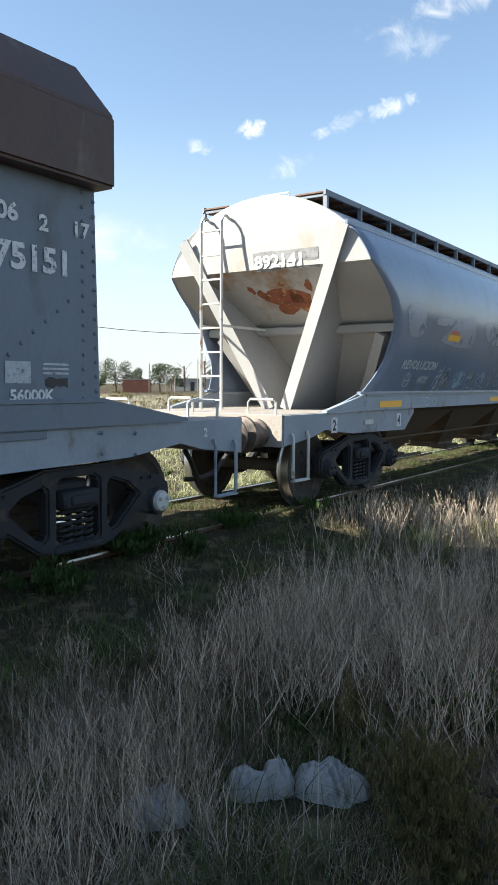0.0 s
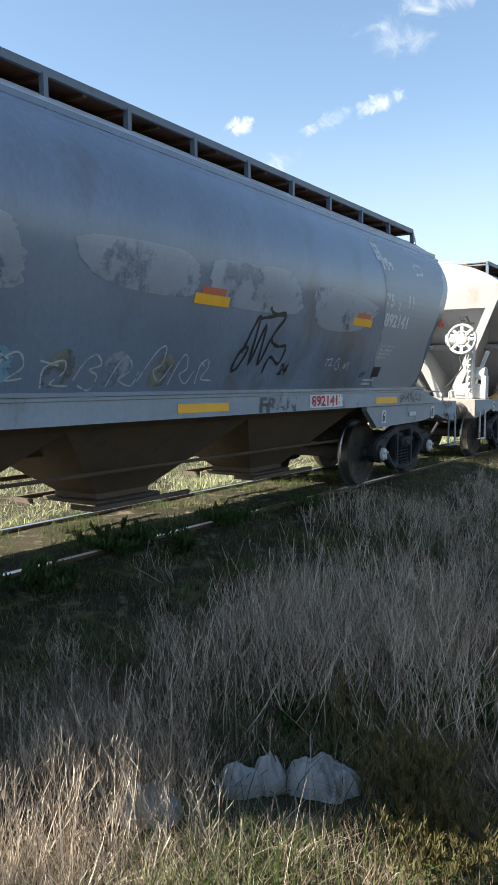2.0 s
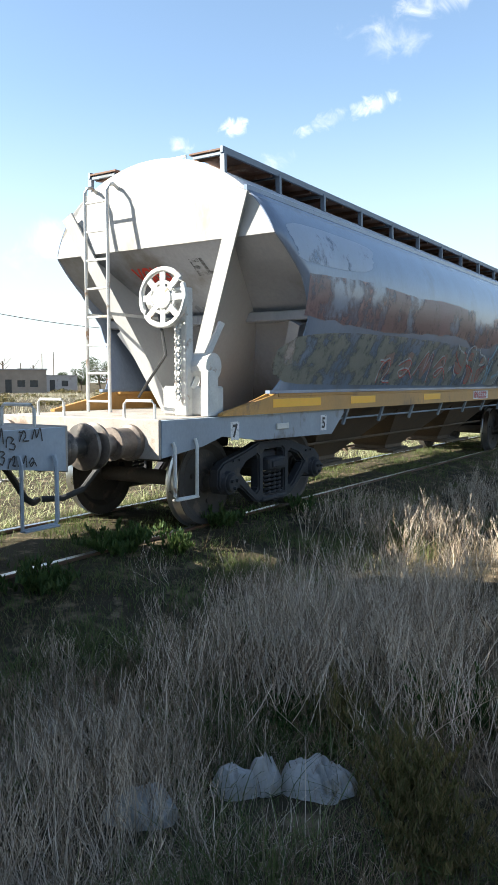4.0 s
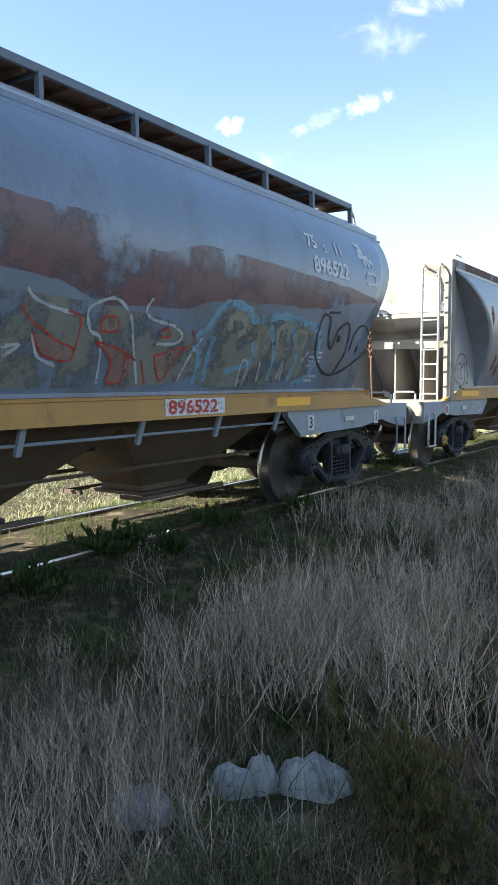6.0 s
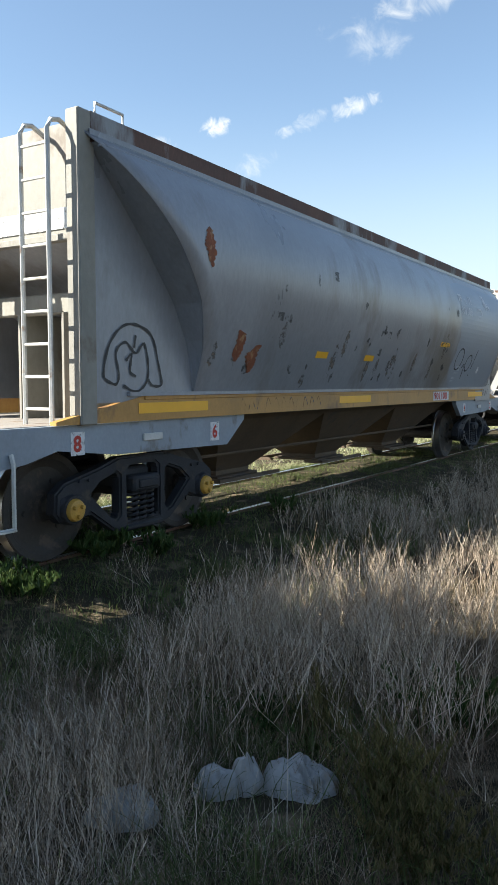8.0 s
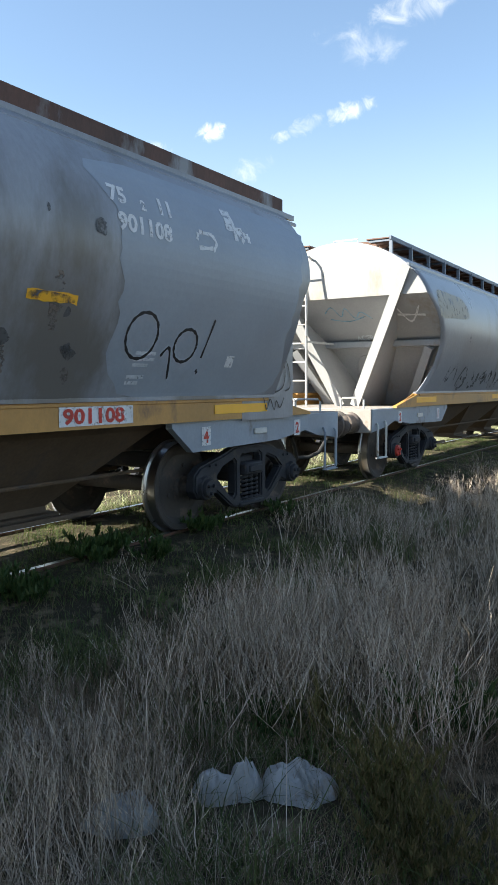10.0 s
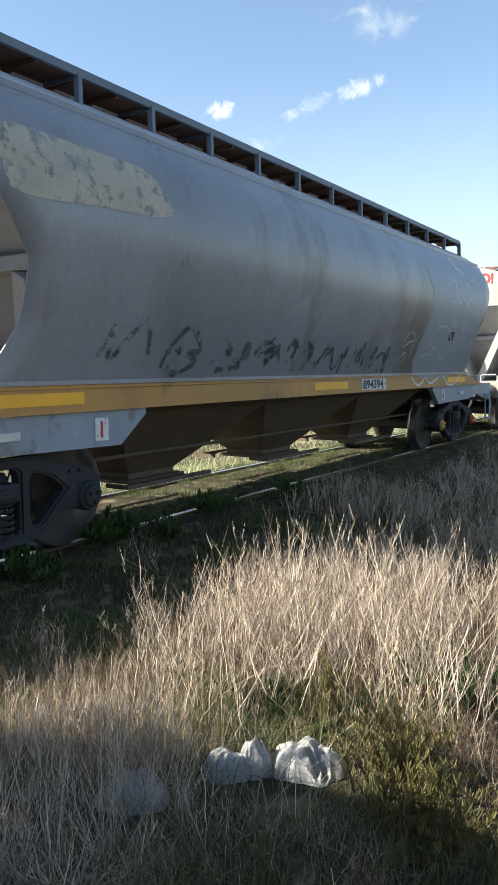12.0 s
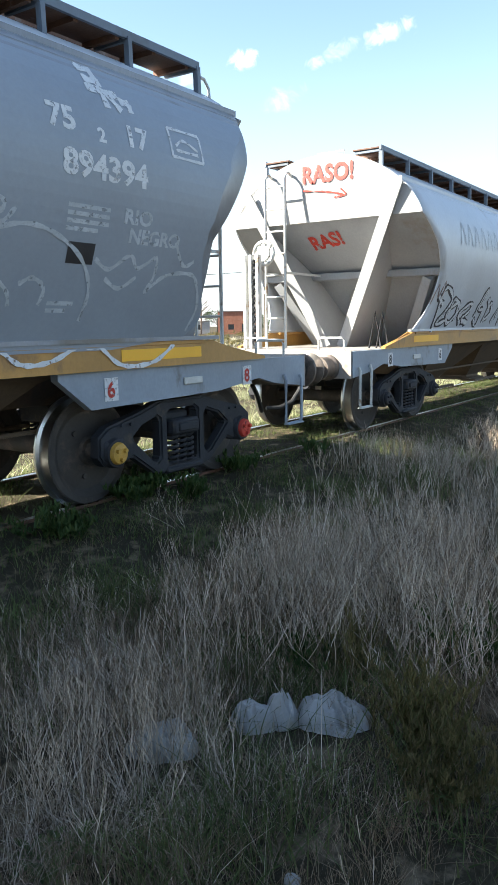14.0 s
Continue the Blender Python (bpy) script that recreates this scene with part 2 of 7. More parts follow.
def beam(bm, a, b, w, h=None, up=(0, 0, 1)):
    """A bar of section w by h between two points."""
    a, b = Vector(a), Vector(b)
    h = h or w
    d = (b - a).normalized()
    u = Vector(up)
    if abs(d.dot(u)) > 0.97:
        u = Vector((1, 0, 0))
    s = d.cross(u).normalized() * w / 2
    t = s.cross(d).normalized() * h / 2
    q = [[bm.verts.new(p + i * s + j * t) for i, j in ((-1, -1), (1, -1), (1, 1), (-1, 1))] for p in (a, b)]
    for k in range(4):
        bm.faces.new((q[0][k], q[0][(k + 1) % 4], q[1][(k + 1) % 4], q[1][k]))
    bm.faces.new(q[0][::-1])
    bm.faces.new(q[1])
    return bm


def tube(bm, points, r, sides=8):
    """A round bar along points, with mitred corners."""
    pts = [Vector(p) for p in points]
    rings = []
    ref = Vector((0.3, 0.2, 0.93))
    for i, p in enumerate(pts):
        d = (pts[min(i + 1, len(pts) - 1)] - pts[max(i - 1, 0)]).normalized()
        s = d.cross(ref if abs(d.dot(ref)) < 0.9 else Vector((0, 1, 0))).normalized()
        t = d.cross(s)
        rings.append([bm.verts.new(p + r * (math.cos(k * math.tau / sides) * s + math.sin(k * math.tau / sides) * t)) for k in range(sides)])
    for q0, q1 in zip(rings, rings[1:]):
        for k in range(sides):
            bm.faces.new((q0[k], q0[(k + 1) % sides], q1[(k + 1) % sides], q1[k]))
    bm.faces.new(rings[0][::-1])
    bm.faces.new(rings[-1])
    return bm


def lathe(bm, profile, axis="y", centre=(0, 0, 0), sides=32, index=None):
    """A solid turned about an axis; profile of (along, radius, material)."""
    c = Vector(centre)
    rings = []
    for a, r, *_ in profile:
        ring = []
        for k in range(sides):
            co, si = math.cos(k * math.tau / sides) * r, math.sin(k * math.tau / sides) * r
            ring.append(bm.verts.new(c + Vector({"y": (co, a, si), "x": (a, co, si), "z": (co, si, a)}[axis])))
        rings.append(ring)
    for i, (q0, q1) in enumerate(zip(rings, rings[1:])):
        for k in range(sides):
            f = bm.faces.new((q0[k], q0[(k + 1) % sides], q1[(k + 1) % sides], q1[k]))
            f.material_index = profile[i][2] if len(profile[i]) > 2 else 0
    bm.faces.new(rings[0][::-1])
    bm.faces.new(rings[-1])
    return bm


def plate(bm, outline, holes, at, thick, plane="xz"):
    """A plate cut to an outline, with holes; thick runs along the third axis from at."""
    def lift(p, d):
        return {"xz": (p[0], at + d, p[1]), "yz": (at + d, p[0], p[1]), "xy": (p[0], p[1], at + d)}[plane]
    loops = []
    edges = []
    for loop in [outline, *holes]:
        vs = [bm.verts.new(lift(p, 0)) for p in loop]
        loops.append(vs)
        edges += [bm.edges.new((vs[i], vs[(i + 1) % len(vs)])) for i in range(len(vs))]
    faces = [g for g in bmesh.ops.triangle_fill(bm, use_beauty=True, edges=edges)["geom"] if isinstance(g, bmesh.types.BMFace)]
    ext = bmesh.ops.extrude_face_region(bm, geom=faces)
    shift = Vector(lift((0, 0), thick)) - Vector(lift((0, 0), 0))
    bmesh.ops.translate(bm, vec=shift, verts=[v for v in ext["geom"] if isinstance(v, bmesh.types.BMVert)])
    return bm


def sheet(bm, grid, index=0):
    """A surface through rows of points."""
    rows = [[bm.verts.new(p) for p in row] for row in grid]
    for r0, r1 in zip(rows, rows[1:]):
        for k in range(len(r0) - 1):
            bm.faces.new((r0[k], r0[k + 1], r1[k + 1], r1[k])).material_index = index
    return bm


def lerp_table(table, x):
    return float(np.interp(x, [a for a, _ in table], [b for _, b in table]))

# ---------------------------------------------------------------- ground and track
def ground_height(x, y):
    d = abs(y - TRACK_Y)
    bank = (RAIL_Z - 0.03) * (1 if d < 0.85 else max(0.0, 1 - (d - 0.85) / 1.4) ** 1.5)
    calm = 0.08 if d < 1.2 else 1.0
    return bank + calm * 0.05 * noise.noise(Vector((x * 0.35, y * 0.35, 3))) + 0.015 * noise.noise(Vector((x * 2, y * 2, 7)))


GROUND_MAT = material("dry_earth_and_short_grass", (0.05, 0.042, 0.026), 0.95, 0, 0.35, 0.8, 30, 0.8, (0.17, 0.13, 0.085), 0.42, 5.0, 1.0, 0.1, 0.03)


def build_ground():
    bm = bmesh.new()
    xs = [-2500, -600, -150, -40, -15] + [-8 + 0.25 * i for i in range(0, 145)] + [35, 60, 150, 600, 2500]
    ys = [-2500, -300, -40, -10, -4] + [-2 + 0.2 * i for i in range(0, 71)] + [14, 20, 40, 100, 300, 1000, 2500]
    sheet(bm, [[Vector((x, y, ground_height(x, y) if abs(x) < 60 and abs(y) < 60 else 0.0)) for x in xs] for y in ys])
    return tagged(mesh_object("ground", bm, GROUND_MAT, None, "", True), "dry grassy earth beside the railway", "ground", kind="structure")


build_ground()


def build_track():
    for s in (-1, 1):
        bm = bmesh.new()
        y = TRACK_Y + s * (HALF_GAUGE + 0.01)
        prof = [(-0.06, 0), (-0.06, 0.012), (-0.012, 0.03), (-0.01, 0.095), (-0.034, 0.105), (-0.034, 0.125), (-0.028, 0.13),
                (0.028, 0.13), (0.034, 0.125), (0.034, 0.105), (0.01, 0.095), (0.012, 0.03), (0.06, 0.012), (0.06, 0)]
        rows = [[bm.verts.new((x, y + a, RAIL_Z - 0.13 + b)) for a, b in prof] for x in (-60, 90)]
        for k in range(len(prof)):
            j = (k + 1) % len(prof)
            f = bm.faces.new((rows[0][k], rows[0][j], rows[1][j], rows[1][k]))
            f.material_index = 1 if k in (6,) else 0
        tagged(mesh_object("rail", bm, (RUST, TREAD)), "rusty steel rail with a shining head", "rail", "rails of the track", "structure")


build_track()


# ---------------------------------------------------------------- the wagons (local: x along the train, z above the rail)
SECTION_MARKS = [(1.245, 1.10), (1.455, 1.19), (1.70, 1.28), (2.005, 1.39), (2.355, 1.44), (2.60, 1.425), (2.755, 1.375), (2.95, 1.255), (3.115, 1.12)]
SECTION_CURVE = np.polyfit([z - 2.2 for z, _ in SECTION_MARKS], [w for _, w in SECTION_MARKS], 4)
SECTION = [(1.245 + 1.87 * k / 44, float(np.polyval(SECTION_CURVE, 1.245 + 1.87 * k / 44 - 2.2))) for k in range(45)]
EDGE = [(1.245, 5.15), (1.45, 4.97), (1.65, 4.88), (2.02, 4.90), (2.35, 5.14), (2.70, 5.55), (3.115, 5.60)]
EDGE_FAR = [(1.245, 4.87), (1.65, 4.81), (2.0, 4.78), (2.2, 4.93), (2.65, 5.24), (3.0, 5.38), (3.115, 5.47)]
EDGE_BOX_FAR = [(1.245, 5.1), (1.8, 5.1), (2.2, 5.12), (2.41, 5.25), (2.7, 5.28), (3.0, 5.25), (3.115, 5.22)]
EDGE_SQUARE = [(1.245, 4.35), (1.65, 4.42), (2.02, 4.62), (2.45, 5.0), (2.8, 5.35), (3.0, 5.55), (3.115, 5.66)]
SLOPE = [(1.05, 3.97), (2.02, 4.62), (2.68, 5.53)]
SLOPE_FAR = [(1.05, 3.95), (2.02, 4.58), (2.68, 5.24)]
ROOF_R, ROOF_TOP = 1.719, 3.53


def roof_arc(n=18):
    return [(y, ROOF_TOP - ROOF_R + math.sqrt(ROOF_R ** 2 - y * y)) for y in [1.12 - 2.24 * k / n for k in range(n + 1)]]

CACHE = {}


def shared(key, name, make, mat, parent, m, label="", smooth=True):
    """A part that shares its mesh with all its equals."""
    if key not in CACHE:
        ob = mesh_object(name, make(), mat, None, "", smooth)
        CACHE[key] = ob.data
    else:
        ob = new(name, CACHE[key])
    ob.parent = parent
    ob.matrix_basis = m
    if label:
        tagged(ob, label)
    return ob


def smooth_section(z):
    return lerp_table(SECTION, z)


def wheelset_mesh():
    bm = bmesh.new()
    for s in (-1, 1):
        y = s * HALF_GAUGE
        lathe(bm, [(y + s * 0.085, 0.10, 0), (y + s * 0.06, 0.115, 0), (y + s * 0.03, 0.30, 0), (y + s * 0.055, 0.345, 0), (y + s * 0.07, 0.36, 0),
                   (y + s * 0.07, 0.405, 0), (y + s * 0.06, WHEEL_R - 0.004, 1), (y - s * 0.03, WHEEL_R, 1), (y - s * 0.04, WHEEL_R + 0.027, 1),
                   (y - s * 0.065, WHEEL_R + 0.022, 0), (y - s * 0.065, 0.35, 0), (y - s * 0.02, 0.3, 0), (y - s * 0.07, 0.11, 0), (y - s * 0.1, 0.09, 0)], sides=40)
    lathe(bm, [(-0.98, 0.06), (-0.62, 0.075), (0.62, 0.075), (0.98, 0.06)], sides=16)
    # a bolted rib, so that the turning shows
    for s in (-1, 1):
        for k in range(3):
            a = k * math.tau / 3
            lathe(bm, [(s * (HALF_GAUGE + 0.03), 0.025), (s * (HALF_GAUGE + 0.062), 0.022)], centre=(0.2 * math.cos(a), 0, 0.2 * math.sin(a)), sides=8)
    return bm


def side_frame_mesh():
    bm = bmesh.new()
    h = 0.83
    outer = [(-h - 0.16, 0.40), (-h - 0.15, 0.55), (-h - 0.05, 0.62), (-0.52, 0.70), (-0.3, 0.765), (0.3, 0.765), (0.52, 0.70), (h + 0.05, 0.62),
             (h + 0.15, 0.55), (h + 0.16, 0.40), (h + 0.1, 0.33), (h - 0.12, 0.33), (0.62, 0.36), (0.36, 0.185), (0.26, 0.165), (-0.26, 0.165),
             (-0.36, 0.185), (-0.62, 0.36), (-h + 0.12, 0.33), (-h - 0.1, 0.33)]
    holes = [[(-0.62, 0.50), (-0.50, 0.595), (-0.33, 0.645), (-0.29, 0.62), (-0.29, 0.30), (-0.33, 0.275), (-0.38, 0.29)],
             [(0.62, 0.50), (0.50, 0.595), (0.33, 0.645), (0.29, 0.62), (0.29, 0.30), (0.33, 0.275), (0.38, 0.29)],
             [(-0.2, 0.24), (-0.2, 0.66), (-0.15, 0.69), (0.15, 0.69), (0.2, 0.66), (0.2, 0.24)]]
    plate(bm, outer, holes, -0.055, 0.11)
    es = [e for e in bm.edges if len(e.link_faces) == 2 and e.calc_face_angle(0) > 0.9]
    bmesh.ops.bevel(bm, geom=es, offset=0.018, segments=2, affect="EDGES")
    # bolster end, wedges and journal housings
    box(bm, (-0.17, -0.1, 0.47), (0.17, 0.05, 0.60), 0.02)
    box(bm, (-0.12, -0.12, 0.50), (0.12, -0.09, 0.57), 0.01)
    box(bm, (-0.24, -0.075, 0.16), (0.24, 0.06, 0.21), 0.015)
    for s in (-1, 1):
        box(bm, (s * h - 0.12, -0.075, 0.33), (s * h + 0.12, 0.065, 0.53), 0.03)
        lathe(bm, [(-0.09, 0.105), (-0.06, 0.115), (0.08, 0.115)], centre=(s * h, 0, 0.42), sides=20)
        for dx in (-0.05, 0.05):
            lathe(bm, [(-0.075, 0.014), (-0.06, 0.014)], centre=(s * 0.7 + dx, 0, 0.62), sides=6)
    return bm


def spring_mesh():
    bm = bmesh.new()
    for x in (-0.1, 0.0, 0.1):
        pts = [(x + 0.052 * math.cos(a), 0.052 * math.sin(a), 0.21 + 0.255 * a / (6 * math.tau)) for a in [i * math.tau / 10 for i in range(61)]]
        tube(bm, pts, 0.014, 6)
    return bm


def axle_cap_mesh():
    bm = bmesh.new()
    lathe(bm, [(-0.03, 0.06), (-0.027, 0.075), (-0.01, 0.085), (0.05, 0.088)], sides=24)
    for k in range(3):
        a = k * math.tau / 3 + 0.5
        lathe(bm, [(-0.055, 0.016), (-0.028, 0.018)], centre=(0.045 * math.cos(a), 0, 0.045 * math.sin(a)), sides=6)
    return bm


def buffer_mesh():
    bm = bmesh.new()
    lathe(bm, [(0.0, 0.15), (0.04, 0.15), (0.06, 0.125), (0.2, 0.12), (0.22, 0.135), (0.25, 0.135), (0.255, 0.085), (0.40, 0.08), (0.42, 0.18), (0.445, 0.185), (0.46, 0.16), (0.465, 0.08)], axis="x", sides=28)
    return bm


def bogie(wagon, x, caps, wheelsets):
    for s in (-1, 1):
        m = pose(x, s * 0.93, 0, 0, 0, 0 if s < 0 else 180)
        fr = shared("side_frame", "bogie_side_frame", side_frame_mesh, CAST, wagon, m, "dark cast-iron bogie side frame with two windows")
        shared("spring", "coil_spring", spring_mesh, CAST, fr, pose(0, 0, 0))
        for k in (-1, 1):
            mat, word = caps[(k + 1) // 2] if s < 0 else (CAST, "dark axle cap")
            shared("cap_" + mat.name, "axle_cap", axle_cap_mesh, mat, fr, pose(k * 0.83, -0.095, 0.42), word)
    bm = bmesh.new()
    box(bm, (x - 0.17, -0.9, 0.48), (x + 0.17, 0.9, 0.66), 0.02)
    for k in (-0.5, 0.5):
        beam(bm, (x + k, -0.75, 0.36), (x + k, 0.75, 0.36), 0.07, 0.1)
        for s in (-1, 1):
            box(bm, (x + k - 0.05, s * 0.66 - 0.05, 0.3), (x + k + 0.05, s * 0.66 + 0.05, 0.5), 0.01)
    box(bm, (x - 0.25, -0.25, 0.66), (x + 0.25, 0.25, 0.78), 0.02)
    part("bolster", bm, CAST, wagon)
    for k in (-0.83, 0.83):
        ws = shared("wheelset", "wheelset", wheelset_mesh, (WHEEL, TREAD), wagon, pose(x + k, 0, WHEEL_R), "dusty steel wheelset with shining treads")
        wheelsets.append((ws, x + k))


def on_side(x, z, lift, s=-1):
    """A point on the barrelled side, lifted off it."""
    return Vector((x, s * (smooth_section(z) + lift + 0.007), z))


def flat_map(y):
    return lambda x, z, lift: Vector((x, y - lift, z))


def side_map(x, z, lift):
    return on_side(x, z, lift)


def lettering(word, x, z, size, mat, parent, mapping=side_map, name="stencil_number", label="", shear=0.0, stretch=1.0, turn=0.0, lift=0.006):
    """Painted letters that follow a surface; x, z is the lower left corner."""
    cu = bpy.data.curves.new("letters", "FONT")
    cu.body, cu.size, cu.shear, cu.resolution_u, cu.offset = word, size, shear, 3, 0.034 * size
    tmp = new("letters", cu)
    me = bpy.data.meshes.new_from_object(tmp.evaluated_get(bpy.context.evaluated_depsgraph_get()))
    bpy.data.objects.remove(tmp)
    bm = bmesh.new()
    bm.from_mesh(me)
    for k in range(1, 8):
        bmesh.ops.bisect_plane(bm, geom=bm.verts[:] + bm.edges[:] + bm.faces[:], plane_co=(0, size * (0.1 * k - 0.05), 0), plane_no=(0, 1, 0))
    c, s = math.cos(radians(turn)), math.sin(radians(turn))
    for v in bm.verts:
        u, w = v.co.x * stretch, v.co.y
        v.co = mapping(x + u * c - w * s, z + u * s + w * c, lift)
    return part(name, bm, mat, parent, label)


def stroke(bm, points, width, mapping=side_map, lift=0.006, closed=False):
    """A brush stroke laid on a surface, smoothed through the points."""
    P = [Vector((p[0], p[1])) for p in points]
    if closed:
        P.append(P[0])
    Q = []
    for i in range(len(P) - 1):
        p0, p1, p2, p3 = P[max(i - 1, 0)], P[i], P[i + 1], P[min(i + 2, len(P) - 1)]
        for k in range(5):
            t = k / 5
            Q.append(0.5 * (2 * p1 + (p2 - p0) * t + (2 * p0 - 5 * p1 + 4 * p2 - p3) * t * t + (3 * p1 - p0 - 3 * p2 + p3) * t ** 3))
    Q.append(P[-1])
    rows = []
    for i, q in enumerate(Q):
        d = Q[min(i + 1, len(Q) - 1)] - Q[max(i - 1, 0)]
        d = d.normalized() if d.length > 1e-6 else Vector((1, 0))
        nrm = Vector((-d.y, d.x)) * width / 2 * (0.8 + 0.2 * math.sin(i * 1.7))
        rows.append([bm.verts.new(mapping(*(q + nrm), lift)), bm.verts.new(mapping(*(q - nrm), lift))])
    for a, b in zip(rows, rows[1:]):
        bm.faces.new((a[0], a[1], b[1], b[0]))
    return bm


def patch(bm, x0, x1, z0, z1, mapping=side_map, lift=0.004, n=6, ragged=0.0, seed=1):
    """A painted patch on a surface, with ragged edges if wished."""
    rnd = random.Random(seed)
    top = [rnd.uniform(-ragged, ragged) for _ in range(n * 3 + 1)]
    low = [rnd.uniform(-ragged, ragged) for _ in range(n * 3 + 1)]
    grid = []
    for i in range(n * 3 + 1):
        u = i / (n * 3)
        grid.append([mapping(x0 + (x1 - x0) * u, (z0 + low[i]) + (z1 + top[i] - z0 - low[i]) * k / n, lift) for k in range(n + 1)])
    return sheet(bm, grid)


def label_plate(wagon, digit, x, z, mapping, colour=BLACK, w=0.14, h=0.17):
    ob = part("number_plate", patch(bmesh.new(), x - w / 2, x + w / 2, z - h / 2, z + h / 2, mapping, 0.003, 1), WHITE, wagon, "white square with a stencilled number")
    if digit:
        lettering(digit, x - 0.045, z - 0.055, 0.16, colour, wagon, mapping, "stencil_number", "", lift=0.006)
    return ob


def ladder(bm, x, ys, z0, z1, rungs, face_x, arch=True):
    for y in ys:
        tube(bm, [(x, y, z0), (x, y, z1 - 0.08), (x + (face_x - x) * 0.15, y, z1 - 0.02), (x + (face_x - x) * 0.5, y, z1), (face_x, y, z1 - 0.04)], 0.018, 6)
    for k in range(rungs):
        z = z0 + 0.12 + (z1 - z0 - 0.3) * k / (rungs - 1)
        tube(bm, [(x, ys[0], z), (x, ys[1], z)], 0.012, 6)
    return bm


def handwheel(parent, x, y, z, r, mat):
    """A spoked brake wheel facing along the train."""
    bm = bmesh.new()
    pts = [(x, y + r * math.cos(a), z + r * math.sin(a)) for a in [i * math.tau / 28 for i in range(29)]]
    tube(bm, pts, 0.026, 8)
    lathe(bm, [(-0.04, 0.045), (-0.02, 0.1), (0.02, 0.1), (0.06, 0.05)], axis="x", centre=(x, y, z), sides=20)
    for k in range(8):
        a = k * math.tau / 8
        beam(bm, (x, y, z), (x, y + r * math.cos(a), z + r * math.sin(a)), 0.055, 0.02, (1, 0, 0))
    ring = [(x, y + r * 0.55 * math.cos(a), z + r * 0.55 * math.sin(a)) for a in [i * math.tau / 20 for i in range(21)]]
    tube(bm, ring, 0.016, 6)
    return part("brake_wheel", bm, mat, parent, "round spoked hand-brake wheel", True)


def chain(bm, a, b, n, r=0.012):
    a, b = Vector(a), Vector(b)
    d = (b - a) / n
    for k in range(n):
        c = a + d * (k + 0.5)
        s = Vector((0, 1, 0)) if k % 2 else Vector((1, 0, 0))
        pts = [c + d.normalized() * math.cos(t) * d.length * 0.62 + s * math.sin(t) * 0.028 for t in [i * math.tau / 10 for i in range(11)]]
        tube(bm, pts, r, 5)
    return bm


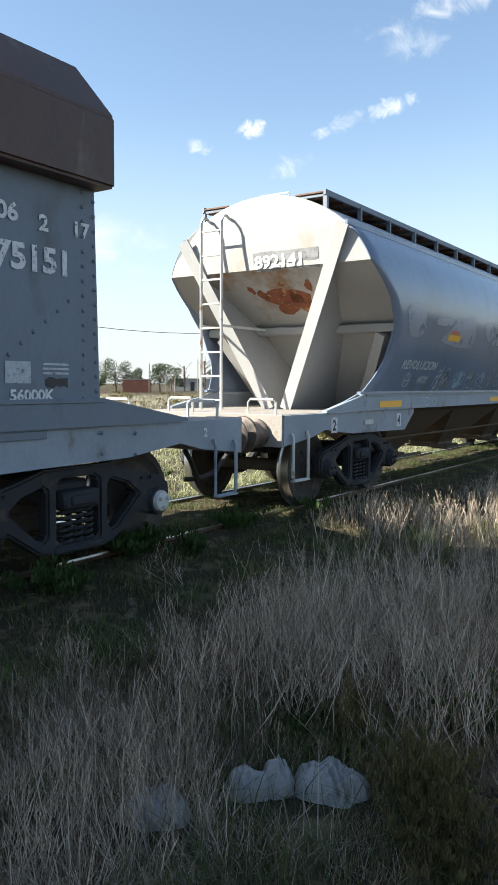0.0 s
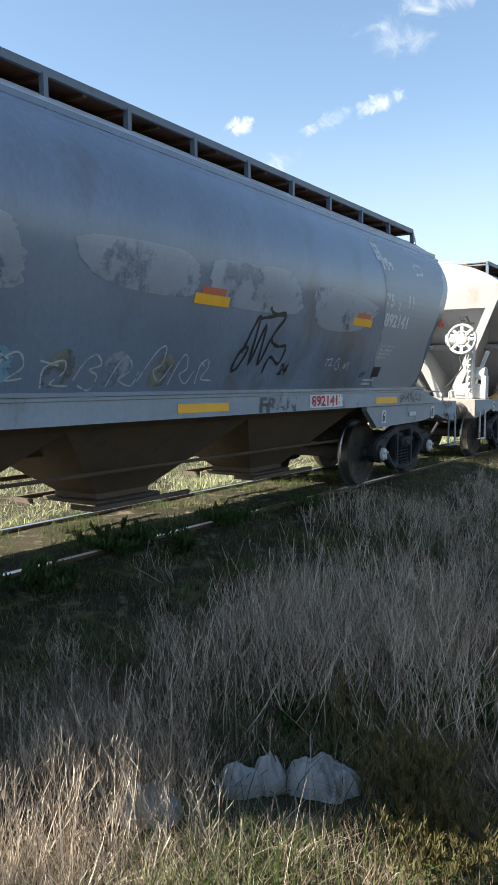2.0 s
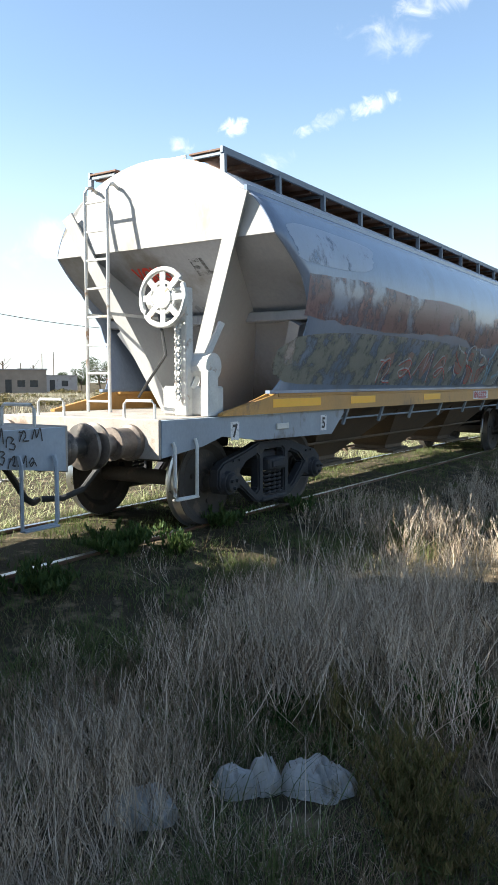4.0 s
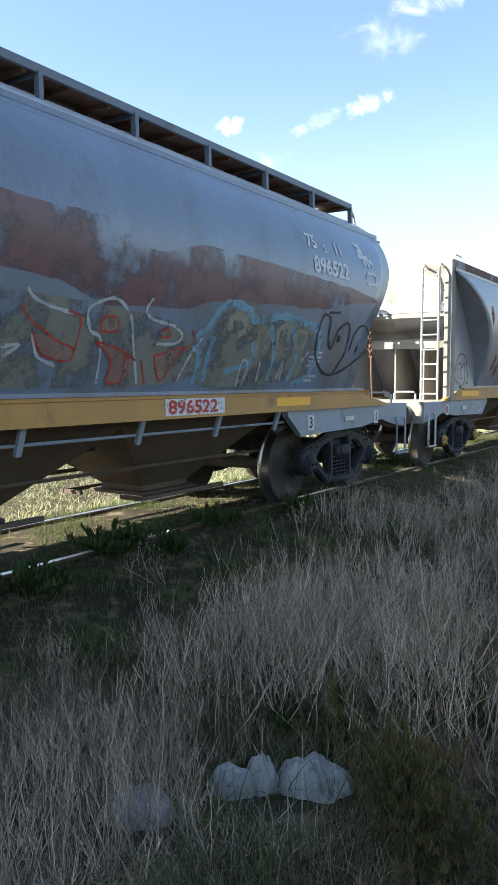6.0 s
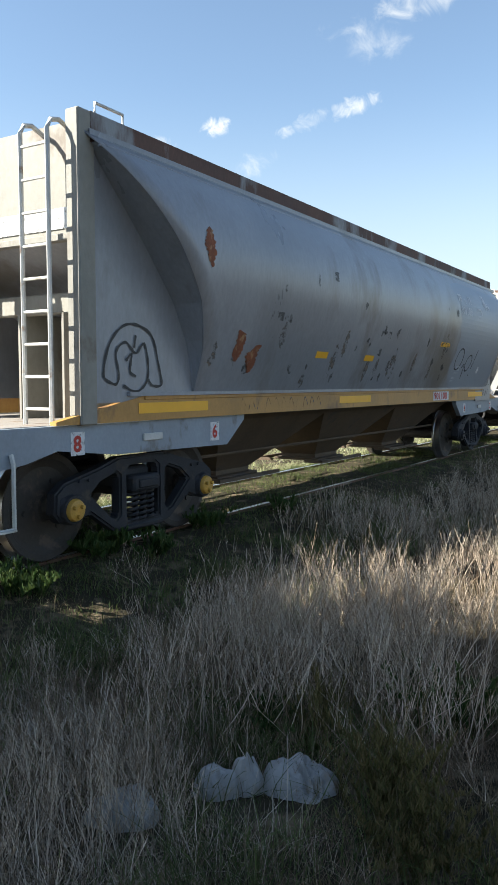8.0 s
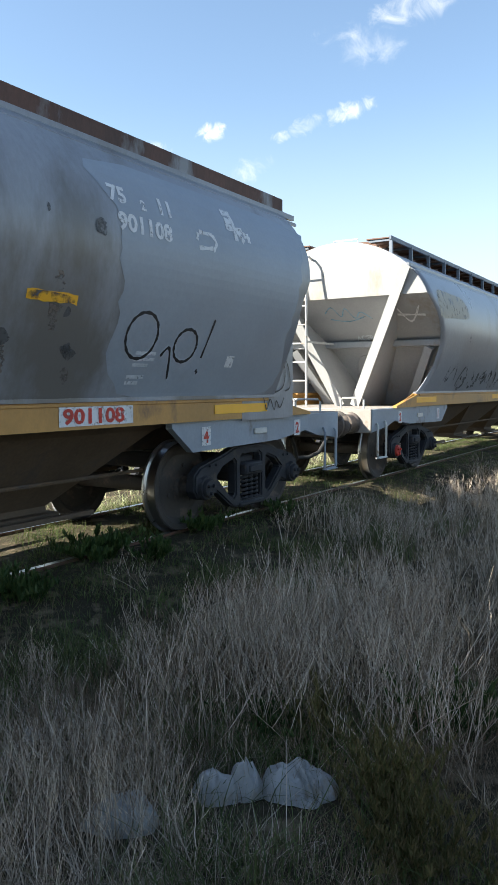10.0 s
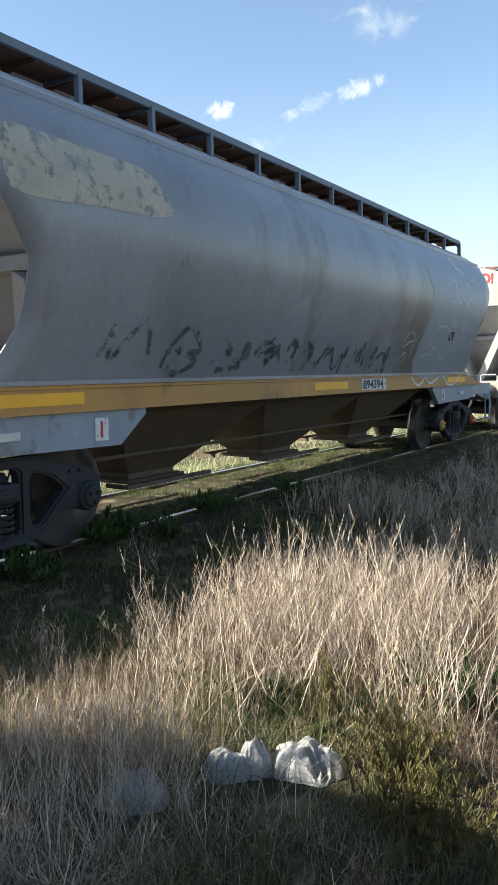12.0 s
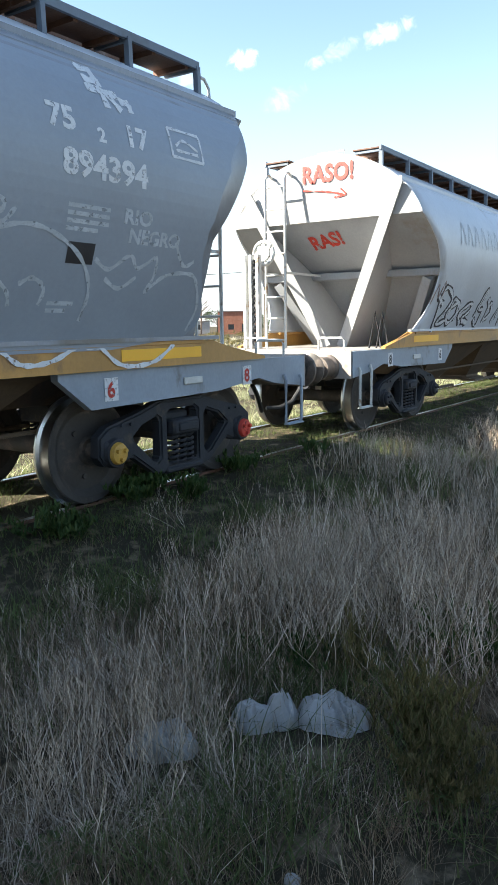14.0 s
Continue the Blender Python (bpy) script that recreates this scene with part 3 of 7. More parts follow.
def underframe(wagon, spec, half, sill_mat, wheelsets):
    """Sills, deck ends, headstocks, buffers, steps and running gear."""
    L = half
    for s in (-1, 1):
        bm = bmesh.new()
        top_x, low_x = (5.0, 5.95)
        plate(bm, [(-low_x, 1.05), (-low_x, 1.075), (-top_x, 1.248), (top_x, 1.248), (low_x, 1.075), (low_x, 1.05)], [], s * 1.075 - 0.03, 0.06)
        box(bm, (-top_x, s * 1.075 - 0.06 - 0.02 * s, 1.215), (top_x, s * 1.075 + 0.06 - 0.02 * s, 1.247), 0.004)
        part("side_sill", bm, sill_mat, wagon, "long side sill under the hopper")
        for e in (-1, 1):
            bm = bmesh.new()
            plate(bm, [(e * 3.45, 1.045), (e * 3.45, 1.0), (e * 3.75, 0.775), (e * 5.3, 0.80), (e * 5.9, 0.87), (e * 6.2, 0.80), (e * L, 0.74), (e * L, 1.045)][::e], [], s * 1.03 - 0.035, 0.07)
            part("end_sill", bm, SILL_GREY, wagon, "blue-grey end sill over the bogie")
    for e in (-1, 1):
        bm = bmesh.new()
        box(bm, (min(e * 4.3, e * L), -1.0, 1.0), (max(e * 4.3, e * L), 1.0, 1.049), 0.004)
        box(bm, (min(e * L, e * (L + 0.03)), -1.06, 0.73), (max(e * L, e * (L + 0.03)), 1.06, 1.055), 0.006)
        part("end_deck", bm, DECK, wagon, "pale chequered steel end deck")
        for y in (-0.72, 0.35):
            bm = bmesh.new()
            tube(bm, [(e * (L - 0.12), y - 0.17, 1.04), (e * (L - 0.12), y - 0.17, 1.17), (e * (L - 0.12), y - 0.14, 1.2), (e * (L - 0.12), y + 0.14, 1.2),
                      (e * (L - 0.12), y + 0.17, 1.17), (e * (L - 0.12), y + 0.17, 1.04)], 0.013, 6)
            part("grab_rail", bm, GALV, wagon, "low bent-bar grab rail on the deck", True)
        for s in (-1, 1):
            shared("buffer", "buffer", buffer_mesh, BUFFER, wagon, pose(e * (L + 0.03), s * 0.76, 0.86, 0, 0, 0 if e > 0 else 180), "greasy round side buffer")
            bm = bmesh.new()
            x0, x1 = e * (L - 0.12), e * (L - 0.42)
            tube(bm, [(x0, s * 1.08, 0.86), (x0, s * 1.1, 0.82), (x0, s * 1.1, 0.42), (x0 - e * 0.02, s * 1.1, 0.39), (x1, s * 1.1, 0.39), (x1, s * 1.1, 0.82), (x1, s * 1.08, 0.88)], 0.016, 6)
            box(bm, (min(x0, x1), s * 1.1 - 0.03, 0.375), (max(x0, x1), s * 1.1 + 0.03, 0.39), 0.003)
            part("corner_step", bm, GALV if e < 0 else SILL_GREY, wagon, "bent-bar foot step below the corner", True)
        bm = bmesh.new()
        box(bm, (min(e * L, e * (L + 0.3)), -0.09, 0.77), (max(e * L, e * (L + 0.3)), 0.09, 0.93), 0.02)
        tube(bm, [(e * (L + 0.25), 0, 0.86), (e * (L + 0.42), 0, 0.88), (e * (L + 0.45), 0, 0.80), (e * (L + 0.36), 0, 0.76)], 0.035, 8)
        part("draw_hook", bm, BUFFER, wagon, "", True)
        bm = bmesh.new()
        tube(bm, [(e * L, -0.42, 0.72), (e * (L + 0.08), -0.42, 0.62), (e * (L + 0.22), -0.38, 0.46), (e * (L + 0.36), -0.3, 0.40), (e * (L + 0.5), -0.2, 0.40)], 0.026, 8)
        part("brake_hose", bm, RUBBER, wagon, "hanging black air-brake hose", True)
    bm = bmesh.new()
    box(bm, (-L, -0.2, 0.74), (L, 0.2, 0.99), 0.01)
    part("centre_sill", bm, UNDER, wagon)
    for y, z, r, h in ((-0.55, 0.60, 0.018, 4.0), *(((-0.98, 0.93, 0.013, 3.5),) if spec.get("brackets") else ()), (0.42, 0.50, 0.022, 4.4)):
        part("brake_rod", tube(bmesh.new(), [(-h, y, z), (h, y, z)], r, 6), UNDER if r > 0.015 else SILL_GREY, wagon, "", True)
    bogie(wagon, -4.87, spec["caps"][:2], wheelsets)
    bogie(wagon, 4.87, spec["caps"][2:], wheelsets)


def hopper_bottoms(wagon, brackets):
    bounds = (-3.85, -1.2, 1.2, 3.85)
    for x0, x1, c in zip(bounds, bounds[1:], (-2.42, 0.0, 2.42)):
        bm = bmesh.new()
        b0, b1 = c - 0.34, c + 0.34
        rings = [((x0, x1), 0.98, 1.10), ((x0, x1) if abs(c) < 1 else (max(x0, -3.5), min(x1, 3.5)), 0.82, 0.98), ((b0, b1), 0.26, 0.37), ((b0, b1), 0.26, 0.32)]
        vs = [[bm.verts.new((x, y, z)) for x, y in ((xs[0], -w), (xs[1], -w), (xs[1], w), (xs[0], w))] for xs, w, z in rings]
        for q0, q1 in zip(vs, vs[1:]):
            for k in range(4):
                bm.faces.new((q0[k], q0[(k + 1) % 4], q1[(k + 1) % 4], q1[k]))
        bm.faces.new(vs[-1])
        h = part("discharge_hopper", bm, UNDER, wagon, "dusty brown discharge hopper between the bogies")
        bm = bmesh.new()
        box(bm, (b0 - 0.08, -0.34, 0.285), (b1 + 0.08, 0.34, 0.318), 0.006)
        for s in (-1, 1):
            beam(bm, (b0 - 0.3, s * 0.5, 0.30), (b1 + 0.3, s * 0.5, 0.30), 0.04, 0.04)
            beam(bm, (b0 - 0.28, s * 0.5, 0.30), (b0 - 0.28, s * 0.25, 0.30), 0.03, 0.04)
        part("outlet_gate", bm, UNDER, h)
    for s in (-1, 1):
        for x in (-3.3, -2.26, -1.2, 0.0, 1.2, 2.26, 3.3) if brackets else ():
            part("bracket", beam(bmesh.new(), (x, s * 1.05, 1.07), (x, s * 0.98, 0.86), 0.05, 0.03), SILL_GREY, wagon)


def running_boards(wagon, posts, rise):
    """Raised roof walks on posts, with the rusty loading hatch between them."""
    bm = bmesh.new()
    box(bm, (-5.0, -0.40, 3.42), (5.0, 0.40, 3.56), 0.01)
    for k in range(11):
        x = -4.9 + k * 0.98
        box(bm, (x - 0.04, -0.43, 3.54), (x + 0.04, 0.43, 3.58), 0.006)
    part("loading_hatch", bm, RUST, wagon, "long rusty loading hatch on the roof").location.z = rise
    for s in (-1, 1):
        bm = bmesh.new()
        box(bm, (-5.6, min(s * 0.47, s * 0.83), 3.465), (5.36, max(s * 0.47, s * 0.83), 3.485), 0.003)
        for k in range(27):
            x = -5.5 + k * 0.413
            box(bm, (x - 0.02, min(s * 0.47, s * 0.82), 3.425), (x + 0.02, max(s * 0.47, s * 0.82), 3.466), 0.0)
        board = part("running_board", bm, RUST, wagon, "rusty raised running board along the roof")
        board.location.z = rise
        part("edge_rail", beam(bmesh.new(), (-5.6, s * 0.845, 3.472), (5.36, s * 0.845, 3.472), 0.03, 0.06), RIVET_GREY, board, "dark steel edge rail")
        for k in range(posts):
            x = -5.57 + k * 10.91 / (posts - 1)
            bm = bmesh.new()
            beam(bm, (x, s * 0.85, 3.24), (x, s * 0.845, 3.46), 0.05, 0.04, (1, 0, 0))
            beam(bm, (x, s * 0.835, 3.445), (x, s * 0.5, 3.445), 0.03, 0.03)
            part("post", bm, RIVET_GREY, board)
        part("grab_rail", tube(bmesh.new(), [(5.36, s * 0.8, 3.47), (5.5, s * 0.8, 3.46), (5.56, s * 0.8, 3.40), (5.56, s * 0.82, 3.22), (5.46, s * 0.82, 3.16)], 0.014, 6), GALV, wagon, "bent-bar grab rail at the roof end", True)
    part("grab_rail", tube(bmesh.new(), [(-5.3, -0.2, 3.53), (-5.3, -0.2, 3.61), (-5.3, 0.2, 3.61), (-5.3, 0.2, 3.53)], 0.012, 6), GALV, wagon, "", True)


def barrel_body(wagon, spec, edge):
    zs = [z for z, _ in SECTION]
    for s in (-1, 1):
        bm = bmesh.new()
        n = 40
        grid = [[Vector(((lerp_table(edge if i < n / 2 else EDGE_BOX_FAR if spec.get("square") else EDGE_FAR, z) - (0.3 if spec.get("square") and s > 0 and i < n / 2 else 0)) * (2 * i / n - 1), s * smooth_section(z), z)) for i in range(n + 1)] for z in zs]
        sheet(bm, grid)
        ob = part("side_sheet", bm, spec["side"], wagon, spec["side_label"], True)
        so = ob.modifiers.new("thickness", "SOLIDIFY")
        so.thickness, so.offset = 0.014, 0.0
        bm = bmesh.new()
        beam(bm, (-5.2, s * 1.105, 1.262), (5.2, s * 1.105, 1.262), 0.05, 0.03)
        if not (spec.get("square") and s > 0):
            beam(bm, (-5.62, s * 1.125, 3.115), (5.48, s * 1.125, 3.115), 0.035, 0.05)
            beam(bm, (-5.58, s * 1.19, 3.03), (5.42, s * 1.19, 3.03), 0.02, 0.03)
        for x in (-1.75, 1.75):
            tube(bm, [on_side(x, z, -0.0085, s) for z in zs], 0.004, 5)
        part("seams", bm, spec["side"], wagon)
    bm = bmesh.new()
    arc = [(y * (0.62 if spec.get("square") and y > 0 else 1), 3.115 + (z - 3.115) * (0.2 if spec.get("square") else 1)) for y, z in roof_arc()]
    sheet(bm, [[Vector((x, y, z)) for y, z in arc] for x in (-5.6, -2.8, 0, 2.8, 5.2 if spec.get("square") else 5.46)])
    part("roof", bm, spec["roof"], wagon, "arched steel roof", True)


def v_end(wagon, spec, e, end_mat, low_mat):
    """A hopper end with slope sheets, two raking braces and a cross channel; e is the side of x."""
    arc = roof_arc()
    slope_line, reach = (SLOPE, 5.66) if e < 0 else (SLOPE_FAR, 5.26 if spec.get("square") else 5.5)
    bm = bmesh.new()
    ring = [(-smooth_section(z), z) for z in (3.0, 2.85, 2.70)] + [(smooth_section(z), z) for z in (2.70, 2.85, 3.0)] + arc
    front = [bm.verts.new((e * lerp_table(EDGE if e < 0 else EDGE_BOX_FAR if spec.get("square") else EDGE_FAR, min(z, 3.115)), y, z)) for y, z in ring]
    bm.faces.new(front)
    end_sheet = part("end_sheet", bm, end_mat, wagon, "sunlit pale upper end sheet")
    so = end_sheet.modifiers.new("thickness", "SOLIDIFY")
    so.thickness = 0.012
    bm = bmesh.new()
    zs = [1.05, 1.245, 1.5, 1.75, 2.02, 2.25, 2.5, 2.70]
    sheet(bm, [[Vector((e * lerp_table(slope_line, z), -w + 2 * w * k / 6, z)) for k in range(7)] for z in zs for w in [smooth_section(max(z, 1.245)) - 0.006]])
    slope = part("slope_sheet", bm, low_mat, wagon, "sloping hopper end sheet")
    so = slope.modifiers.new("thickness", "SOLIDIFY")
    so.thickness = 0.012
    for s in (-1, 1):
        bm = bmesh.new()
        top, low = Vector((e * reach, s * 1.11, 3.1)), Vector((e * 5.2, s * 0.12, 1.05))
        beam(bm, top, low, 0.15, 0.025, (1, 0, 0))
        rows = []
        for k in range(9):
            t = 0.195 + (1 - 0.195) * k / 8
            p = top + (low - top) * t
            q = Vector((e * (lerp_table(slope_line, p.z) - 0.01), p.y, p.z))
            rows.append([p, q])
        for d in (-0.012, 0.012):
            sheet(bm, [[p + Vector((0, d, 0)), q + Vector((0, d, 0))] for p, q in rows])
        part("raking_brace", bm, end_mat, wagon, "raking steel brace of the hopper end")
        bm = bmesh.new()
        beam(bm, (e * 4.74, s * 1.18, 1.97), (e * 4.3, s * 0.72, 1.06), 0.13, 0.12, (1, 0, 0))
        part("corner_brace", bm, low_mat, wagon)
        bm = bmesh.new()
        plate(bm, [(e * 5.15, 1.246), (e * 5.9, 1.06), (e * 4.5, 1.06)][::e], [], s * 1.06 - 0.008, 0.016)
        part("foot_gusset", bm, spec["sill"], wagon)
    bm = bmesh.new()
    box(bm, (min(e * 4.62, e * 4.8), -1.37, 1.98), (max(e * 4.62, e * 4.8), 1.37, 2.08), 0.012)
    part("cross_channel", bm, low_mat, wagon)
    # oval hatch rim in the middle of the slope
    bm = bmesh.new()
    pts = []
    for k in range(25):
        a = k * math.tau / 24
        z = 1.62 + 0.24 * math.sin(a)
        pts.append((e * (lerp_table(slope_line, z) + 0.012), 0.17 * math.cos(a), z))
    tube(bm, pts, 0.012, 6)
    part("hatch_rim", bm, low_mat, wagon, "", True)
    bm = bmesh.new()
    ys = (0.44, 0.745) if e < 0 else (-0.61, -0.30)
    out = 5.76 if e < 0 else 5.95
    ladder(bm, e * out, ys, 1.04, 3.35, 8, e * (5.58 if e < 0 else 5.45))
    for y in ys:
        beam(bm, (e * out, y, 2.05), (e * 4.78, y, 2.05), 0.02, 0.03)
    part("end_ladder", bm, GALV, wagon, "light steel end ladder with round rungs", True)


def square_end(wagon, spec, e):
    """The boxed end: corner posts, upper sheet, dark recess with dividing plates."""
    for s, yp in ((-1, -1.06), (1, 0.70)):
        bm = bmesh.new()
        box(bm, (min(e * 5.55, e * 5.72), yp - 0.065, 1.04), (max(e * 5.55, e * 5.72), yp + 0.065, 3.27), 0.012)
        part("corner_post", bm, END_CREAM, wagon, "cream-painted steel corner post")
        bm = bmesh.new()
        pts = [(e * 5.6, 1.2), (e * 5.6, 3.1), (e * 5.3, 3.05), (e * 4.3, 2.0), (e * 4.0, 1.2)]
        plate(bm, pts[::e], [], (yp + 0.03 * s) - 0.008, 0.016)
        part("end_gusset", bm, GREY_DULL, wagon, "flat grey side plate beside the end post")
        bm = bmesh.new()
        zs = [1.25 + 1.8 * k / 12 for k in range(13)]
        sheet(bm, [[Vector((e * (lerp_table(EDGE_SQUARE, z) - 0.01 - (0.3 if s > 0 else 0)), yp + (s * smooth_section(z) - yp) * k / 3, z)) for k in range(4)] for z in zs])
        so = part("closing_plate", bm, GREY_DULL, wagon).modifiers.new("thickness", "SOLIDIFY")
        so.thickness = 0.01
    bm = bmesh.new()
    box(bm, (min(e * 5.58, e * 5.62), -0.99, 2.42), (max(e * 5.58, e * 5.62), 0.64, 3.22), 0.004)
    box(bm, (min(e * 5.58, e * 5.66), -0.99, 2.38), (max(e * 5.58, e * 5.66), 0.64, 2.43), 0.004)
    part("end_sheet", bm, END_CREAM, wagon, "cracked cream upper end sheet")
    bm = bmesh.new()
    sheet(bm, [[Vector((e * x, y, z)) for y in (-1.05, 0, 0.75)] for x, z in ((5.58, 2.42), (4.6, 1.9), (3.9, 1.05))])
    so = part("slope_sheet", bm, GREY_DULL, wagon, "shaded sloping hopper sheet").modifiers.new("thickness", "SOLIDIFY")
    so.thickness = 0.014
    bm = bmesh.new()
    box(bm, (min(e * 5.2, e * 5.3), -0.99, 1.90), (max(e * 5.2, e * 5.3), 0.64, 2.06), 0.01)
    part("cross_channel", bm, END_CREAM, wagon)
    for y in (-0.52, -0.02):
        bm = bmesh.new()
        plate(bm, [(e * 4.0, 1.05), (e * 5.3, 1.05), (e * 5.3, 1.92), (e * 4.65, 1.92)][::e], [], y - 0.012, 0.024)
        part("dividing_plate", bm, END_CREAM, wagon)
    bm = bmesh.new()
    ys = (-0.95, -0.68) if e < 0 else (0.60, 0.87)
    ladder(bm, e * 5.84, ys, 1.04, 3.2, 9, e * 5.62)
    part("end_ladder", bm, GALV, wagon, "light steel end ladder", True)


def hopper_wagon(spec, centre, name="hopper_wagon"):
    wagon = new(name)
    tagged(wagon, spec["label"], "freight wagon", "wagons of the train")
    wheelsets = []
    square = spec.get("square")
    barrel_body(wagon, spec, EDGE_SQUARE if square else EDGE)
    underframe(wagon, spec, spec.get("half", 6.75), spec["sill"], wheelsets)
    hopper_bottoms(wagon, spec.get("brackets"))
    for e in (-1, 1):
        if square and e < 0:
            square_end(wagon, spec, e)
        else:
            v_end(wagon, spec, e, spec["end"], spec["slope"])
    if square:
        bm = bmesh.new()
        for y, end in ((-1.1, 5.26), (0.72, 4.6)):
            box(bm, (-5.6, y - 0.03, 3.05), (end, y + 0.03, 3.27), 0.006)
        part("roof_band", bm, RUST_BAND, wagon, "rust-streaked roof edge band")
        for y in (-1.10, 1.10):
            bm = plate(bmesh.new(), [(4.5, 1.03), (5.52, 1.03), (5.52, 2.08), (5.3, 2.3), (4.5, 2.2)], [], y - 0.008, 0.016)
            part("end_gusset", bm, GREY_DULL, wagon, "flat grey side plate at the wagon's end")
    else:
        running_boards(wagon, spec.get("posts", 14), spec.get("rise", 0.0))
    TRAIN.append((wagon, centre, wheelsets))
    return wagon


def sill_map(x, z, lift):
    return Vector((x, -(1.107 + lift), z))


def end_sill_map(x, z, lift):
    return Vector((x, -(1.067 + lift), z))


TRAIN = []
C_Y, C_R, C_W, C_D = (CAP, "ochre-painted axle cap"), (RED, "red-painted axle cap"), (GALV, "bare steel axle cap"), (CAST, "dark axle cap")
SPECS = [
    dict(label="riveted blue-grey hopper wagon with a dark brown top", side=RIVET_GREY, side_label="", roof=BROWN_BOX, end=END_WHITE, slope=END_WHITE, sill=RIVET_GREY, caps=[C_W] * 4),
    dict(label="blue-grey barrel-sided grain hopper wagon with chalked graffiti", side=GREY, side_label="glossy blue-grey barrelled side", roof=GREY_PALE, end=END_WHITE, slope=END_RUST, sill=SILL_GREY, caps=[C_D, C_D, C_W, C_W]),
    dict(label="blue-grey and maroon grain hopper wagon with an ochre sill", side=GREY, side_label="blue-grey side with faded maroon patches", roof=GREY_PALE, end=END_WHITE, slope=GREY_DULL, sill=OCHRE, caps=[C_D, C_D, C_D, C_D], brackets=True, posts=12, rise=0.03),
    dict(label="weathered grey grain hopper wagon with a boxed cream end", side=GREY_DULL, side_label="weathered grey barrelled side", roof=RUST_BAND, end=END_CREAM, slope=GREY_DULL, sill=OCHRE, caps=[C_Y, C_Y, C_D, C_D], square=True),
    dict(label="dull grey grain hopper wagon with white scroll graffiti", side=GREY_DULL, side_label="dull grey barrelled side", roof=GREY_PALE, end=END_WHITE, slope=SLOPE_GREY, sill=OCHRE, caps=[C_R, C_D, C_Y, C_R], rise=0.05),
    dict(label="pale silver grain hopper wagon with red words on its end", side=GREY_PALE, side_label="pale silver barrelled side", roof=GREY_PALE, end=END_WHITE, slope=SLOPE_GREY, sill=OCHRE, caps=[C_D, C_D, C_D, C_D], rise=0.04),
]
CENTRES = [-1.1, 13.15, 27.69, 41.89, 56.48, 71.09]


def riveted_wagon(spec, centre):
    """The flat-sided riveted wagon with a brown cover."""
    wagon = tagged(new("hopper_wagon"), spec["label"], "freight wagon", "wagons of the train")
    wheelsets = []
    bm = bmesh.new()
    plate(bm, [(-4.95, 1.04), (4.99, 1.04), (4.94, 2.80), (-4.9, 2.80)], [], -1.08, 2.16)
    box(bm, (-4.5, -1.085, 0.985), (4.5, 1.085, 1.04), 0.004)
    part("body", bm, RIVET_GREY, wagon, "flat riveted blue-grey body")
    bm = bmesh.new()
    plate(bm, [(-1.24, 2.68), (1.24, 2.68), (1.24, 3.15), (0.86, 3.58), (-0.86, 3.58), (-1.24, 3.15)], [], -5.0, 10.0, "yz")
    bmesh.ops.bevel(bm, geom=[e for e in bm.edges if len(e.link_faces) == 2 and e.calc_face_angle(0) > 0.6], offset=0.02, segments=2, affect="EDGES")
    part("top_cover", bm, BROWN_BOX, wagon, "dark brown boxed top cover with sloping shoulders")
    def rivet():
        return lathe(bmesh.new(), [(-0.012, 0.006), (-0.008, 0.012), (0.0, 0.016)], sides=8)
    spots = []
    for k in range(16):
        z = 1.1 + k * 0.1
        spots += [(4.95 - 0.02 * k / 15, z), (4.83, z + 0.05)]
    spots += [(4.8 - 0.1 * k, 1.98 - 0.075 * k) for k in range(1, 13)]
    spots += [(3.4 - 0.1 * k, 1.10) for k in range(12)] + [(5.35, 0.98), (5.35, 0.82), (5.0, 1.0), (5.0, 0.85)]
    for x, z in spots:
        shared("rivet", "rivet", rivet, RIVET_GREY, wagon, pose(x, -1.082, z))
    underframe(wagon, spec, 6.75, RIVET_GREY, wheelsets)
    flat = flat_map(-1.083)
    for word, x, z, size in (("06", 4.12, 2.36, 0.15), ("2", 4.45, 2.335, 0.14), ("17", 4.73, 2.34, 0.14), ("975151", 3.97, 2.07, 0.225),
                             ("56000K", 4.2, 1.24, 0.10), ("24000K", 4.2, 1.12, 0.10)):
        lettering(word, x, z, size, WHITE, wagon, flat, stretch=1.12)
    lettering("2", 6.2, 0.91, 0.1, WHITE, wagon, end_sill_map)
    bm = patch(bmesh.new(), 4.17, 4.37, 1.35, 1.49, flat, 0.003, 2)
    part("painted_mark", bm, CHALK, wagon, "small faded white square mark")
    bm = patch(bmesh.new(), 4.49, 4.68, 1.33, 1.385, flat, 0.003, 2, 0.012)
    part("painted_patch", bm, BLACK, wagon)
    for z in (1.41, 1.44, 1.47):
        part("small_print", patch(bmesh.new(), 4.47, 4.69, z, z + 0.014, flat, 0.003, 1), CHALK, wagon)
    TRAIN.append((wagon, centre, wheelsets))
    return wagon


WAGONS = [riveted_wagon(SPECS[0], CENTRES[0])] + [hopper_wagon(s, c) for s, c in zip(SPECS[1:], CENTRES[1:])]


